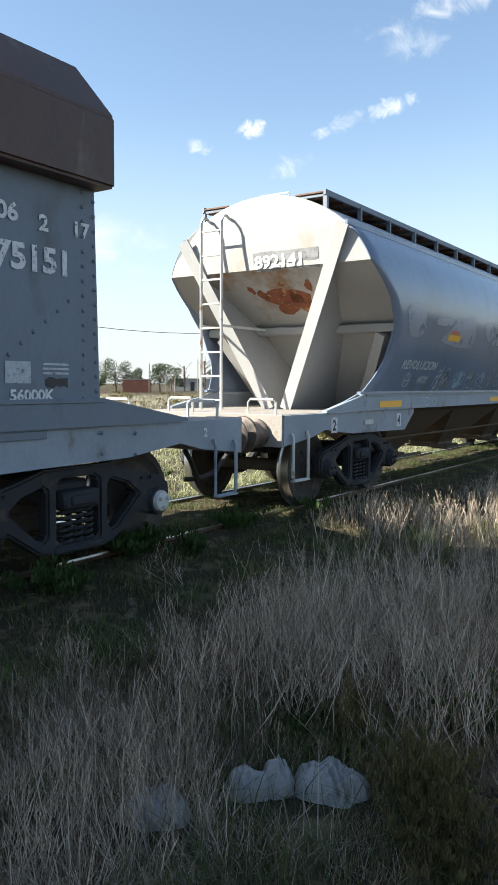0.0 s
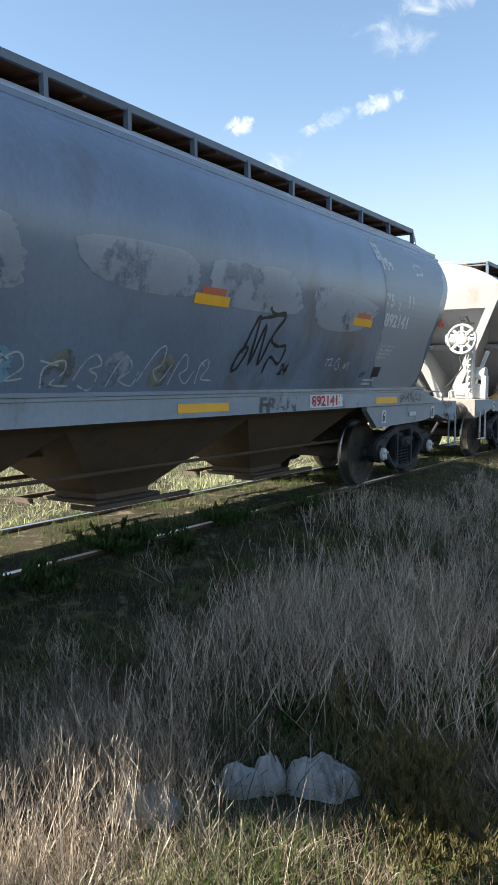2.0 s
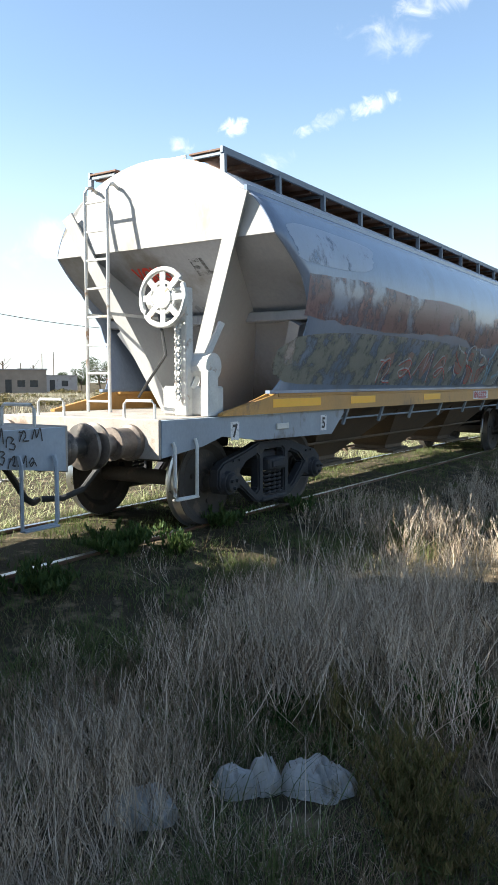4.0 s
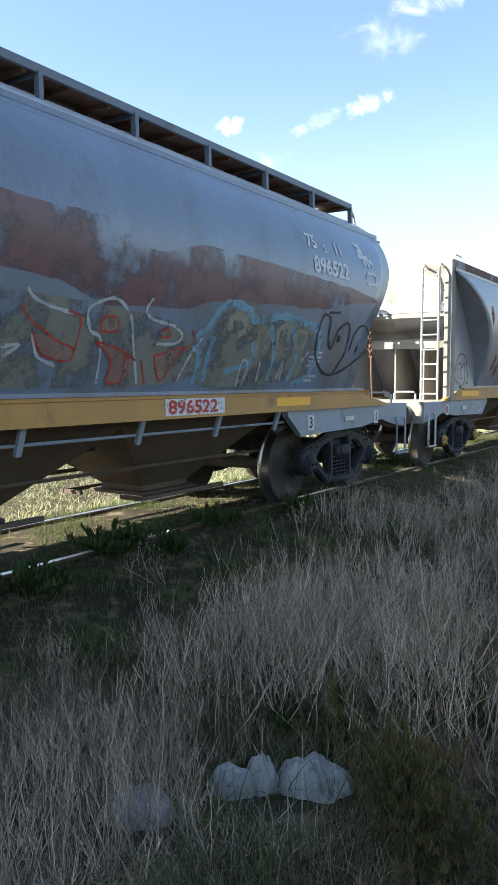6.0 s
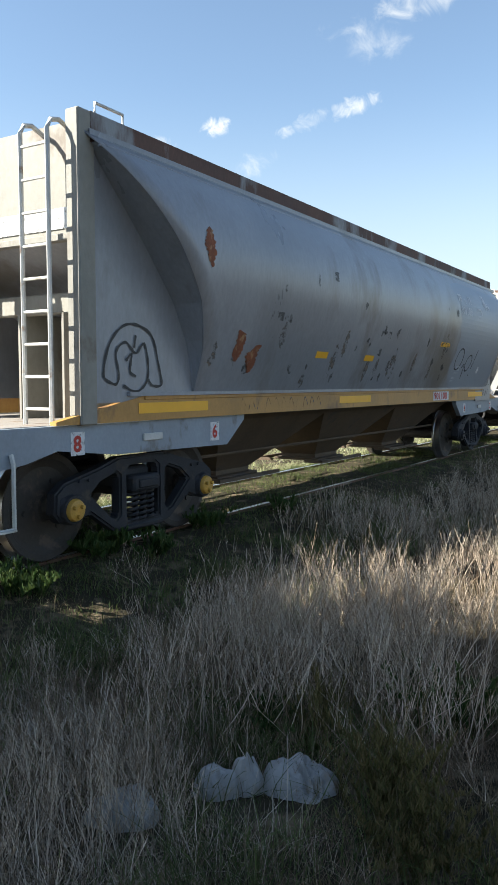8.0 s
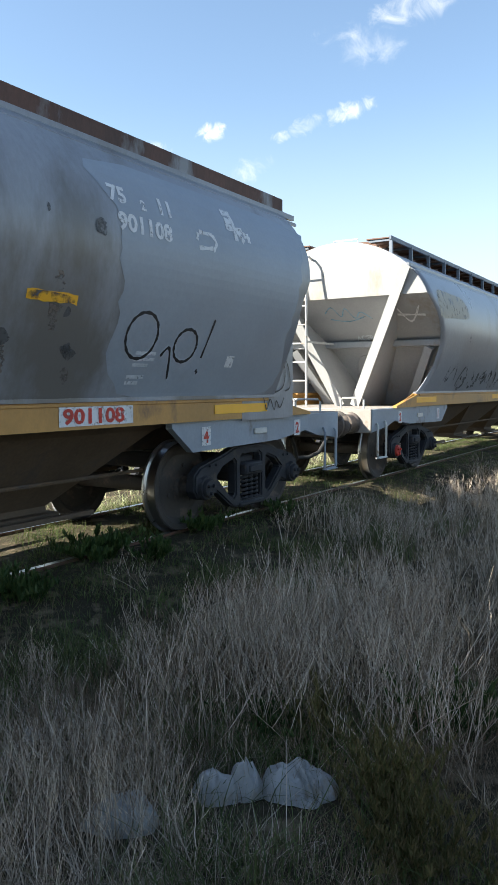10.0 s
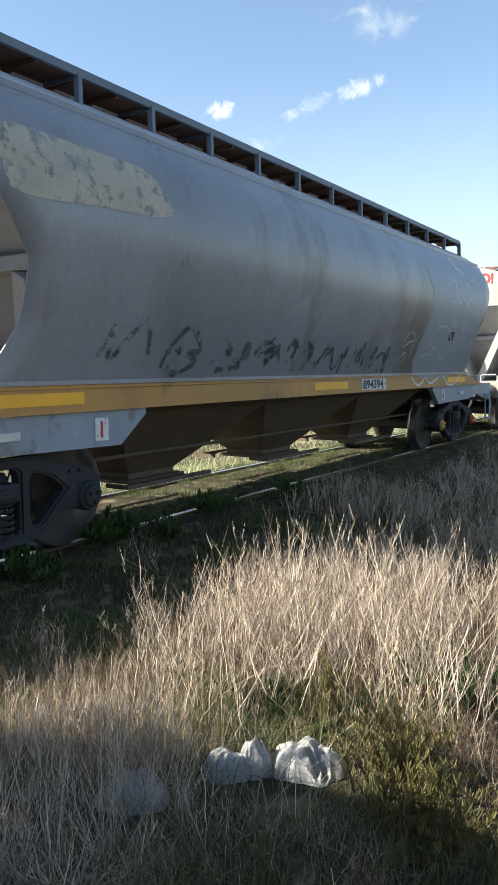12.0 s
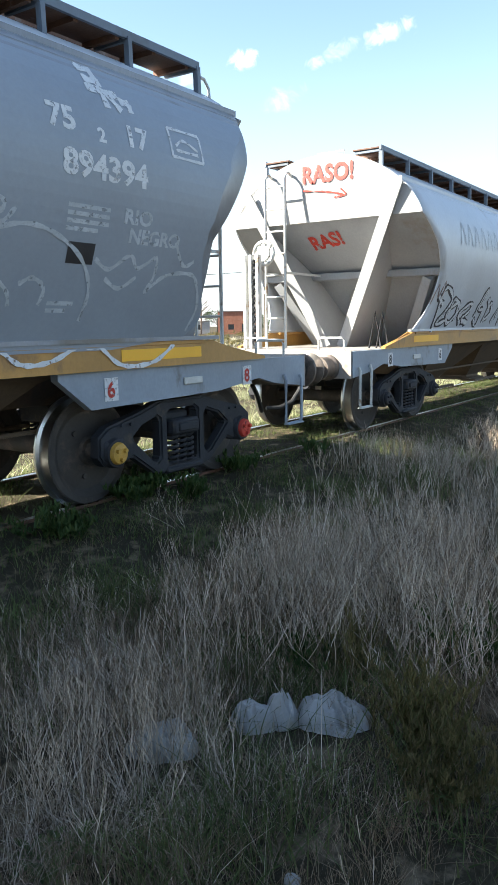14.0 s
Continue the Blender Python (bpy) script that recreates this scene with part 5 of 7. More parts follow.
    lathe(bm, [(-0.12, 0.12), (0.16, 0.12), (0.2, 0.08)], axis="y", centre=(-5.9, -0.85, 1.5), sides=16)
    lathe(bm, [(-0.2, 0.1), (0.2, 0.1)], axis="y", centre=(-5.85, -0.42, 2.12), sides=16)
    beam(bm, (-6.0, -0.8, 1.3), (-5.75, -0.95, 1.9), 0.05, 0.05)
    box(bm, (-6.05, -1.02, 1.05), (-5.9, -0.93, 1.46), 0.01)
    part("brake_stand", bm, GALV, w, "white-painted hand-brake stand with gear boxes")
    handwheel(w, -6.16, -0.60, 2.11, 0.25, GALV)
    part("brake_chain", chain(bmesh.new(), (-6.12, -0.73, 1.95), (-6.12, -0.73, 1.2), 14), GALV, w, "hanging brake chain", True)
    part("brake_hose", tube(bmesh.new(), [(-6.1, -0.5, 2.0), (-6.15, -0.62, 1.6), (-6.2, -0.4, 1.3), (-6.1, -0.25, 1.22)], 0.014, 6), RUBBER, w, "", True)


def wagon_three(w):
    blob(w, FRESH_GREY, [(2.33, 2.95), (2.36, 2.6), (2.44, 2.05), (2.7, 1.30), (4.85, 1.30), (4.95, 1.9), (5.05, 2.4), (5.15, 2.75), (5.15, 2.95)], label="freshly painted grey end panel", lift=0.003)
    for word, x, z, s in (("75", 2.34, 2.64, 0.16), ("2", 2.68, 2.63, 0.1), ("11", 2.87, 2.64, 0.17), ("901108", 2.4, 2.45, 0.17)):
        lettering(word, x - 0.04, z, s, WHITE, w, stretch=1.2)
    emblem(w, 3.78, 2.58, 0.26)
    arrow_mark(w, 3.32, 2.46, 0.2)
    oval = lambda cx, cz, a, b: [(cx + a * math.cos(t), cz + b * math.sin(t)) for t in [i * math.tau / 10 for i in range(11)]]
    strokes(w, BLACK, [oval(2.77, 1.74, 0.18, 0.17), oval(3.34, 1.69, 0.15, 0.13), [(3.05, 1.6), (3.14, 1.66), (3.22, 1.42)], [(3.66, 1.92), (3.6, 1.6)], [(3.58, 1.5), (3.61, 1.47)]], 0.03, label="black sprayed loops")
    part("reflector", patch(bmesh.new(), 1.59, 2.03, 1.9, 1.965, side_map, 0.005, 3, 0.006), YELLOW, w)
    blob(w, DARK_STAIN, [(1.63, 1.91), (1.65, 1.96), (1.95, 1.95), (1.98, 1.905)], lift=0.008)
    for x, z, c in ((-3.33, 1.985, DARK_STAIN), (-0.6, 1.96, DARK_STAIN)):
        part("reflector", patch(bmesh.new(), x - 0.16, x + 0.16, z - 0.04, z + 0.04, side_map, 0.005, 2, 0.006), c, w)
    for x in (-2.2, -0.9):
        part("reflector", patch(bmesh.new(), x - 0.14, x + 0.14, 1.62, 1.69, side_map, 0.005, 2), YELLOW, w)
    part("painted_patch", patch(bmesh.new(), 4.0, 4.12, 1.53, 1.63, side_map, 0.005, 1), WHITE, w)
    strokes(w, BLACK, [[(4.88, 1.71), (4.95, 1.81), (5.15, 1.86), (5.29, 1.8), (5.25, 1.69), (5.05, 1.65), (4.88, 1.71)], [(4.95, 1.65), (4.88, 1.51), (4.9, 1.34), (5.1, 1.3), (5.29, 1.36), (5.33, 1.54), (5.22, 1.67)], [(5.31, 1.67), (5.41, 1.55), (5.44, 1.36), (5.33, 1.31)], [(4.27, 1.5), (4.44, 1.46), (4.67, 1.44), (4.64, 1.55), (4.53, 1.59)], [(4.88, 1.27), (4.95, 1.13), (5.02, 1.23), (5.1, 1.12), (5.15, 1.21), (5.22, 1.14), (5.31, 1.24)], [(5.02, 1.76), (5.06, 1.75)], [(5.16, 1.78), (5.2, 1.77)], [(5.06, 1.59), (5.08, 1.57)], [(5.07, 1.49), (5.09, 1.47)]], 0.02, flat_map(-1.112), label="black sprayed snowman doodle")
    bars(w, 2.75, 1.6, 0.24, 3)
    bars(w, 2.72, 1.42, 0.2, 2)
    rnd = random.Random(9)
    for k in range(26):
        x, z = rnd.uniform(-3.8, 2.2), rnd.uniform(1.4, 2.5)
        s = rnd.uniform(0.02, 0.07)
        blob(w, DARK_STAIN, [(x + s * math.cos(a) * rnd.uniform(0.4, 1.2), z + s * math.sin(a) * rnd.uniform(0.5, 1.5)) for a in [i * math.tau / 7 for i in range(7)]], name="paint_chip")
    for x, z in ((-4.55, 2.45), (-3.9, 1.7), (-3.6, 1.6)):
        blob(w, RUST_BLOTCH, [(x + 0.12 * math.cos(a) * rnd.uniform(0.4, 1.1), z + 0.14 * math.sin(a) * rnd.uniform(0.5, 1.3)) for a in [i * math.tau / 8 for i in range(8)]], name="rust_stain")
    for k in range(16):
        x, z = rnd.uniform(-4.4, 2.2), rnd.uniform(1.3, 1.75)
        h = rnd.uniform(0.1, 0.35)
        blob(w, STREAK, [(x, z), (x - 0.05, z + 0.4 * h), (x - 0.02, z + h), (x + 0.03, z + h), (x + 0.06, z + 0.4 * h), (x + 0.03, z)], name="rust_streak", lift=0.003)
    sill_number(w, "901108", 2.1, 2.89)
    reflectors(w, (-4.6, -0.9, 4.5), w=0.95)
    strokes(w, DARK_STAIN, [[(-3.6 + 0.16 * k, 1.09), (-3.55 + 0.16 * k, 1.2), (-3.48 + 0.16 * k, 1.1)] for k in range(11)], 0.014, sill_map)
    end_plates(w, ("8", "6", "4", "2"), RED)
    strokes(w, BLACK, [[(-5.42, 1.36), (-5.47, 1.42), (-5.4, 1.64), (-5.25, 1.78), (-5.08, 1.8), (-4.9, 1.72), (-4.82, 1.5), (-4.78, 1.34), (-4.9, 1.33), (-4.95, 1.38)],
                       [(-5.42, 1.36), (-5.33, 1.34), (-5.3, 1.42), (-5.33, 1.58), (-5.22, 1.66), (-5.1, 1.58), (-5.0, 1.66), (-4.95, 1.5), (-4.97, 1.36), (-5.1, 1.28), (-5.25, 1.33)],
                       [(-5.22, 1.52), (-5.15, 1.57), (-5.17, 1.44), (-5.1, 1.4)], [(-5.1, 1.72), (-5.12, 1.62)]], 0.026, flat_map(-1.1), label="black sprayed doodle")
    # hand brake
    handwheel(w, -5.88, 0.40, 2.53, 0.24, END_CREAM)
    bm = bmesh.new()
    beam(bm, (-5.6, 0.32, 2.5), (-5.88, 0.40, 2.53), 0.09, 0.09)
    beam(bm, (-5.86, 0.27, 2.42), (-5.78, 0.24, 2.2), 0.05, 0.06)
    part("brake_stand", bm, RUST, w)
    part("brake_chain", chain(bmesh.new(), (-5.82, 0.24, 2.35), (-5.82, 0.2, 1.75), 12), RUST, w, "hanging rusty brake chain", True)
    part("brake_rod", tube(bmesh.new(), [(-5.82, 0.2, 1.78), (-5.8, 0.18, 1.05)], 0.014, 6), RUST, w, "", True)
    part("grab_rail", tube(bmesh.new(), [(-5.5, -1.08, 3.27), (-5.5, -1.08, 3.36), (-5.2, -1.08, 3.36), (-5.2, -1.08, 3.27)], 0.012, 6), GALV, w, "", True)
    part("patch_plate", patch(bmesh.new(), -0.3, 0.95, 2.47, 2.62, lambda a, z, l: Vector((-5.625 - l, -a, z)), 0.004, 2), WHITE, w, "pale repainted strip")


def wagon_four(w):
    blob(w, FRESH_GREY, [(2.25, 3.05), (2.3, 2.3), (2.35, 1.28), (4.72, 1.28), (4.68, 1.9), (4.88, 2.4), (5.1, 2.75), (5.2, 3.05)], label="freshly painted grey end panel", lift=0.003)
    blob(w, CREAM_PATCH, [(-5.05, 2.4), (-5.08, 2.78), (-4.4, 2.79), (-3.75, 2.76), (-3.58, 2.47), (-4.3, 2.42)], label="worn cream patch")
    emblem(w, 3.56, 2.72, 0.28)
    for word, x, z, s in (("75", 3.18, 2.54, 0.19), ("2", 3.58, 2.51, 0.12), ("17", 3.83, 2.53, 0.19), ("894394", 3.27, 2.28, 0.21)):
        lettering(word, x - 0.04, z, s, WHITE, w, stretch=1.2)
    strokes(w, WHITE, [[(4.27, 2.74), (4.62, 2.74)], [(4.62, 2.74), (4.62, 2.54)], [(4.62, 2.54), (4.27, 2.54)], [(4.27, 2.54), (4.27, 2.74)], [(4.32, 2.62), (4.42, 2.67), (4.57, 2.62)], [(4.32, 2.59), (4.57, 2.59)]], 0.025, name="emblem", label="white outlined sign")
    part("painted_patch", patch(bmesh.new(), 3.33, 3.56, 1.76, 1.89, side_map, 0.006, 2), BLACK, w, "small dark square")
    bars(w, 3.29, 2.09, 0.36, 4)
    bars(w, 3.25, 1.5, 0.22, 2)
    lettering("RIO", 3.78, 2.04, 0.13, CHALK, w, name="graffiti", label="chalked words", stretch=1.3)
    lettering("NEGRO", 3.85, 1.92, 0.13, CHALK, w, name="graffiti", stretch=1.2)
    strokes(w, CHALK, [[(1.62, 1.62), (1.6, 1.72), (1.72, 1.83), (1.88, 1.8), (1.95, 1.72), (1.8, 1.7), (1.64, 1.62)], [(1.62, 1.42), (1.7, 1.54), (1.82, 1.54), (1.8, 1.42)], [(2.06, 1.81), (1.96, 1.62), (2.0, 1.5)],
                       [(2.55, 1.75), (2.7, 1.88), (2.95, 1.96), (3.2, 1.93), (3.45, 1.8), (3.58, 1.6), (3.55, 1.4)], [(2.43, 1.6), (2.6, 1.68), (2.77, 1.67), (2.92, 1.58), (2.95, 1.49)], [(2.55, 1.75), (2.65, 1.72), (2.72, 1.7), (2.8, 1.6)],
                       [(2.31, 1.42), (2.5, 1.52), (2.7, 1.56), (2.86, 1.52)], [(3.0, 1.62), (3.1, 1.66), (3.2, 1.6), (3.18, 1.5)], [(3.58, 1.8), (3.72, 1.74), (3.9, 1.84), (4.0, 1.76), (4.17, 1.84), (4.18, 1.7), (4.12, 1.6), (4.3, 1.72), (4.55, 1.75), (4.68, 1.7), (4.78, 1.5), (4.72, 1.32)],
                       [(3.7, 1.68), (3.85, 1.62), (4.0, 1.7)], [(2.6, 2.1), (2.66, 2.02), (2.78, 2.0), (2.82, 2.06), (2.75, 2.1)], [(2.64, 1.98), (2.8, 1.95), (2.9, 2.04)], [(4.35, 1.96), (4.42, 1.86), (4.5, 1.8), (4.6, 1.84)]], 0.034, label="white scroll graffiti")
    strokes(w, WHITE, [[(2.38, 1.24), (2.5, 1.14), (2.65, 1.1), (2.82, 1.13), (2.96, 1.235)], [(2.96, 1.23), (3.08, 1.14), (3.22, 1.12), (3.4, 1.15), (3.6, 1.235)], [(3.6, 1.235), (3.72, 1.22), (3.82, 1.225)],
                       [(3.82, 1.22), (3.98, 1.1), (4.16, 1.07), (4.4, 1.1), (4.62, 1.22)]], 0.04, sill_map, label="white scallop line")
    strokes(w, DARK_STAIN, sprayed_row(-4.2, 1.4, 1.3, 1.62, 8, 33, 0.2), 0.06, label="dark smeared graffiti")
    rnd = random.Random(3)
    for k in range(9):
        x = -2.2 + k * 0.42
        blob(w, DARK_STAIN, [(x + 0.1 * math.cos(a) * rnd.uniform(0.5, 1.2), 1.5 + rnd.uniform(-0.05, 0.08) + 0.09 * math.sin(a)) for a in [i * math.tau / 7 for i in range(7)]], name="grime_spot")
    sill_number(w, "894394", 0.65, 1.44, BLACK)
    reflectors(w, (-0.18,), w=0.86)
    reflectors(w, (-4.65, 4.5), w=0.95)
    end_plates(w, ("2", "1", "6", "8"), RED)
    low = lambda a, z, l: Vector((-lerp_table(SLOPE, z) - 0.003 - l, -a, z))
    strokes(w, BLUE, [[(-0.35, 2.5), (-0.2, 2.58), (-0.1, 2.45), (0.02, 2.56), (0.12, 2.42), (0.25, 2.5), (0.4, 2.4)], [(-0.3, 2.42), (0.0, 2.38), (0.3, 2.44)]], 0.018, low, label="faint turquoise scrawl")
    lettering("ACERA", -0.02, 2.1, 0.1, CHALK, w, low, "graffiti", stretch=1.2)
    near = lambda a, z, l: Vector((-lerp_table(SLOPE, z) - 0.003 - l, -a, z))
    strokes(w, WHITE, [[(0.85, 2.52), (1.0, 2.34), (1.2, 2.54)], [(0.82, 2.44), (1.25, 2.42)]], 0.03, near)
    blob(w, WHITE, [(1.0, 1.5), (1.05, 1.65), (1.15, 1.68), (1.16, 1.52), (1.08, 1.46)], near)


def wagon_five(w):
    up = lambda a, z, l: Vector((-lerp_table(EDGE, min(z, 3.115)) - 0.004 - l, -a, z))
    lettering("RASO!", -0.27, 3.19, 0.3, RED, w, up, "graffiti", "red sprayed word", stretch=0.9)
    strokes(w, RED, [[(-0.25, 3.1), (0.1, 3.06), (0.35, 3.0)], [(0.3, 3.08), (0.37, 3.0), (0.2, 2.98)]], 0.025, up)
    low = lambda a, z, l: Vector((-lerp_table(SLOPE, z) - 0.003 - l, -a, z))
    lettering("RAS!", -0.34, 2.38, 0.21, RED, w, low, "graffiti", "red sprayed word", stretch=1.25, turn=6)
    strokes(w, BLACK, sprayed_row(-4.6, -1.5, 1.33, 1.78, 6, 41, 0.22), 0.12, lift=0.004, label="black and white graffiti letters")
    strokes(w, WHITE, sprayed_row(-4.58, -1.48, 1.33, 1.78, 6, 41, 0.22), 0.055, lift=0.006)
    strokes(w, CHALK, [[(-4.3 + 0.3 * k, 2.4), (-4.2 + 0.3 * k, 2.7), (-4.1 + 0.3 * k, 2.4)] for k in range(6)], 0.03)
    strokes(w, PINK, [[(-4.9, 1.6), (-4.8, 1.85), (-4.7, 1.7), (-4.6, 1.9), (-4.55, 1.65)]], 0.04)
    reflectors(w, (-4.6,), w=0.9)
    end_plates(w, ("8", "6", "4", "2"))
    for k, y in enumerate((0.86, 0.77, 0.66)):
        bm = bmesh.new()
        box(bm, (-6.12, y - 0.025, 1.05), (-6.04, y + 0.025, 2.28), 0.006)
        part("brake_post", bm, GALV, w, "upright steel brake post")
    part("brake_chain", chain(bmesh.new(), (-6.1, 0.715, 2.2), (-6.1, 0.715, 1.1), 18), CAST, w, "hanging black brake chain", True)
    handwheel(w, -5.95, 0.66, 2.3, 0.15, GALV)
    for y in (-0.95, -0.85):
        part("bent_lever", tube(bmesh.new(), [(-5.7, y - 0.08, 1.05), (-5.7, y, 1.5), (-5.7, y + 0.08, 1.05)], 0.014, 6), CAST, w, "", True)


wagon_one(WAGONS[1])
wagon_two(WAGONS[2])
wagon_three(WAGONS[3])
wagon_four(WAGONS[4])
wagon_five(WAGONS[5])

# ---------------------------------------------------------------- plants and stones
def plant_material(name, colours, rough=0.7, through=0.35):
    """Leaf or straw: one tone per blade, a little light passing through."""
    m = bpy.data.materials.new(name)
    m.use_nodes = True
    n, l = m.node_tree.nodes, m.node_tree.links
    b = n["Principled BSDF"]
    geo = n.new("ShaderNodeNewGeometry")
    ramp = n.new("ShaderNodeValToRGB")
    els = ramp.color_ramp.elements
    while len(els) < len(colours):
        els.new(0.5)
    for i, c in enumerate(colours):
        els[i].position, els[i].color = i / (len(colours) - 1), (*c, 1)
    l.new(geo.outputs["Random Per Island"], ramp.inputs["Fac"])
    co = n.new("ShaderNodeTexCoord")
    nz = n.new("ShaderNodeTexNoise")
    nz.inputs["Scale"].default_value, nz.inputs["Detail"].default_value = 2.2, 3
    l.new(co.outputs["Object"], nz.inputs["Vector"])
    hs = n.new("ShaderNodeHueSaturation")
    mr = n.new("ShaderNodeMapRange")
    mr.inputs["From Min"].default_value, mr.inputs["From Max"].default_value = 0.3, 0.7
    mr.inputs["To Min"].default_value, mr.inputs["To Max"].default_value = 0.72, 1.25
    l.new(nz.outputs["Fac"], mr.inputs["Value"])
    l.new(mr.outputs["Result"], hs.inputs["Value"])
    l.new(ramp.outputs["Color"], hs.inputs["Color"])
    l.new(hs.outputs["Color"], b.inputs["Base Color"])
    b.inputs["Roughness"].default_value = rough
    b.inputs["Specular IOR Level"].default_value = 0.25
    tr = n.new("ShaderNodeBsdfTranslucent")
    l.new(hs.outputs["Color"], tr.inputs["Color"])
    mx = n.new("ShaderNodeMixShader")
    mx.inputs["Fac"].default_value = through
    l.new(b.outputs["BSDF"], mx.inputs[1])
    l.new(tr.outputs["BSDF"], mx.inputs[2])
    l.new(mx.outputs["Shader"], n["Material Output"].inputs["Surface"])
    return m


STRAW = plant_material("dry_straw_stems", [(0.12, 0.083, 0.053), (0.33, 0.26, 0.19), (0.66, 0.56, 0.45), (0.2, 0.14, 0.095)], 0.75, 0.1)
BRUSH = plant_material("brown_dead_twigs", [(0.10, 0.066, 0.042), (0.2, 0.14, 0.095), (0.34, 0.255, 0.18), (0.14, 0.088, 0.055)], 0.8, 0.1)
STRAW_FINE = plant_material("fine_dry_grass", [(0.12, 0.085, 0.05), (0.33, 0.26, 0.175), (0.17, 0.145, 0.075), (0.16, 0.1, 0.06)], 0.8, 0.2)
PALE_TUFT = plant_material("pale_dry_tufts", [(0.3, 0.27, 0.19), (0.46, 0.42, 0.33), (0.36, 0.34, 0.22), (0.3, 0.24, 0.17)], 0.8, 0.25)
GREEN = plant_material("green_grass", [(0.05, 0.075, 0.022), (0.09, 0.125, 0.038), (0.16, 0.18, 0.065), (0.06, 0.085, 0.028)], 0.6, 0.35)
# field blades: lighter, yellower tones than GREEN, with the sunshine put into the colour
FIELD = plant_material("field_grass_in_sunlit_tones", [(0.24, 0.27, 0.12), (0.36, 0.37, 0.2), (0.46, 0.44, 0.29), (0.2, 0.24, 0.1)], 0.7, 0.3)
OLIVE_LEAF = plant_material("olive_feathery_leaves", [(0.075, 0.075, 0.022), (0.13, 0.115, 0.04), (0.19, 0.14, 0.065), (0.075, 0.08, 0.026)], 0.7, 0.25)
WEED = plant_material("dark_green_weed_leaves", [(0.03, 0.06, 0.016), (0.05, 0.09, 0.025), (0.08, 0.11, 0.03)], 0.6, 0.3)
TREE_LEAF = plant_material("tree_leaves", [(0.035, 0.05, 0.025), (0.055, 0.075, 0.035), (0.075, 0.09, 0.05)], 0.7, 0.25)
BARK = material("grey_brown_bark", (0.12, 0.09, 0.07), 0.9, 0, 0.3, 4, 40, 0.5)
rng = np.random.default_rng(11)


def ribbons_mesh(name, groups, mat):
    """groups: arrays of blade centre lines (n, k, 3) with widths (n, k); each blade is a tapered strip."""
    V, F, off = [], [], 0
    for pts, wid, side in groups:
        n, k, _ = pts.shape
        a, b = pts - side[:, None, :] * wid[..., None], pts + side[:, None, :] * wid[..., None]
        V.append(np.stack([a, b], 2).reshape(-1, 3))
        base = off + (np.arange(n) * 2 * k)[:, None]
        j = (np.arange(k - 1) * 2)[None, :]
        q = np.stack([base + j, base + j + 1, base + j + 3, base + j + 2], -1).reshape(-1, 4)
        F.append(q)
        off += n * 2 * k
    V, F = np.concatenate(V), np.concatenate(F)
    me = bpy.data.meshes.new(name)
    me.vertices.add(len(V))
    me.vertices.foreach_set("co", V.astype(np.float32).ravel())
    me.loops.add(F.size)
    me.loops.foreach_set("vertex_index", F.astype(np.int32).ravel())
    me.polygons.add(len(F))
    me.polygons.foreach_set("loop_start", np.arange(0, F.size, 4, dtype=np.int32))
    me.update(calc_edges=True)
    me.materials.append(mat)
    return new(name, me)


def heights(xy):
    return np.array([ground_height(float(x), float(y)) for x, y in xy])


def blades(xy, z, height, lean, width, bend=0.5, k=4, twist=None):
    """Bent tapering blades that rise from xy, z."""
    n = len(xy)
    az = rng.uniform(0, math.tau, n) if twist is None else twist
    d = np.stack([np.cos(az), np.sin(az), np.zeros(n)], 1)
    s = np.linspace(0, 1, k)[None, :, None]
    h = height[:, None, None]
    out = d[:, None, :] * (lean[:, None, None] * (s * (1 - bend) + bend * s ** 2)) * h
    up = np.concatenate([np.zeros((n, k, 2)), h * (s - 0.18 * np.minimum(lean, 1.2)[:, None, None] * s ** 2)], 2)
    pts = np.concatenate([xy, z[:, None]], 1)[:, None, :] + out + up
    fa = rng.uniform(0, math.tau, n)
    side = np.stack([np.cos(fa), np.sin(fa), np.zeros(n)], 1)
    wid = (width[:, None] * (1 - 0.8 * np.linspace(0, 1, k)[None, :] ** 1.4)) / 2
    return pts, wid, side


def twigs(pts, per, length, width, lo=0.45):
    """Side twigs with seed sprays from the upper part of stems."""
    n, k, _ = pts.shape
    idx = np.repeat(np.arange(n), per)
    s = rng.uniform(lo, 0.98, len(idx)) * (k - 1)
    i0 = np.minimum(s.astype(int), k - 2)
    f = (s - i0)[:, None]
    root = pts[idx, i0] * (1 - f) + pts[idx, i0 + 1] * f
    az = rng.uniform(0, math.tau, len(idx))
    L = rng.uniform(0.35, 1.0, len(idx)) * length
    rise = rng.uniform(0.9, 2.6, len(idx))
    d = np.stack([np.cos(az), np.sin(az), rise], 1)
    d /= np.linalg.norm(d, axis=1)[:, None]
    t = np.linspace(0, 1, 3)[None, :, None]
    p = root[:, None, :] + d[:, None, :] * L[:, None, None] * t
    p[..., 2] += 0.25 * L[:, None] * np.linspace(0, 1, 3)[None, :] ** 2
    side = np.cross(d, rng.normal(size=d.shape))
    side /= np.linalg.norm(side, axis=1)[:, None]
    w = np.tile(np.array([width, width * 0.9, width * 0.5]) / 2, (len(idx), 1))
    return p, w, side


def scatter(n, x0, x1, y0, y1, keep):
    """Places in a stretch of the plan, thinned by keep(x, y) in 0..1."""
    got = np.zeros((0, 2))
    while len(got) < n:
        c = np.stack([rng.uniform(x0, x1, n * 2), rng.uniform(y0, y1, n * 2)], 1)
        got = np.concatenate([got, c[rng.uniform(0, 1, len(c)) < keep(c[:, 0], c[:, 1])]])
    return got[:n]


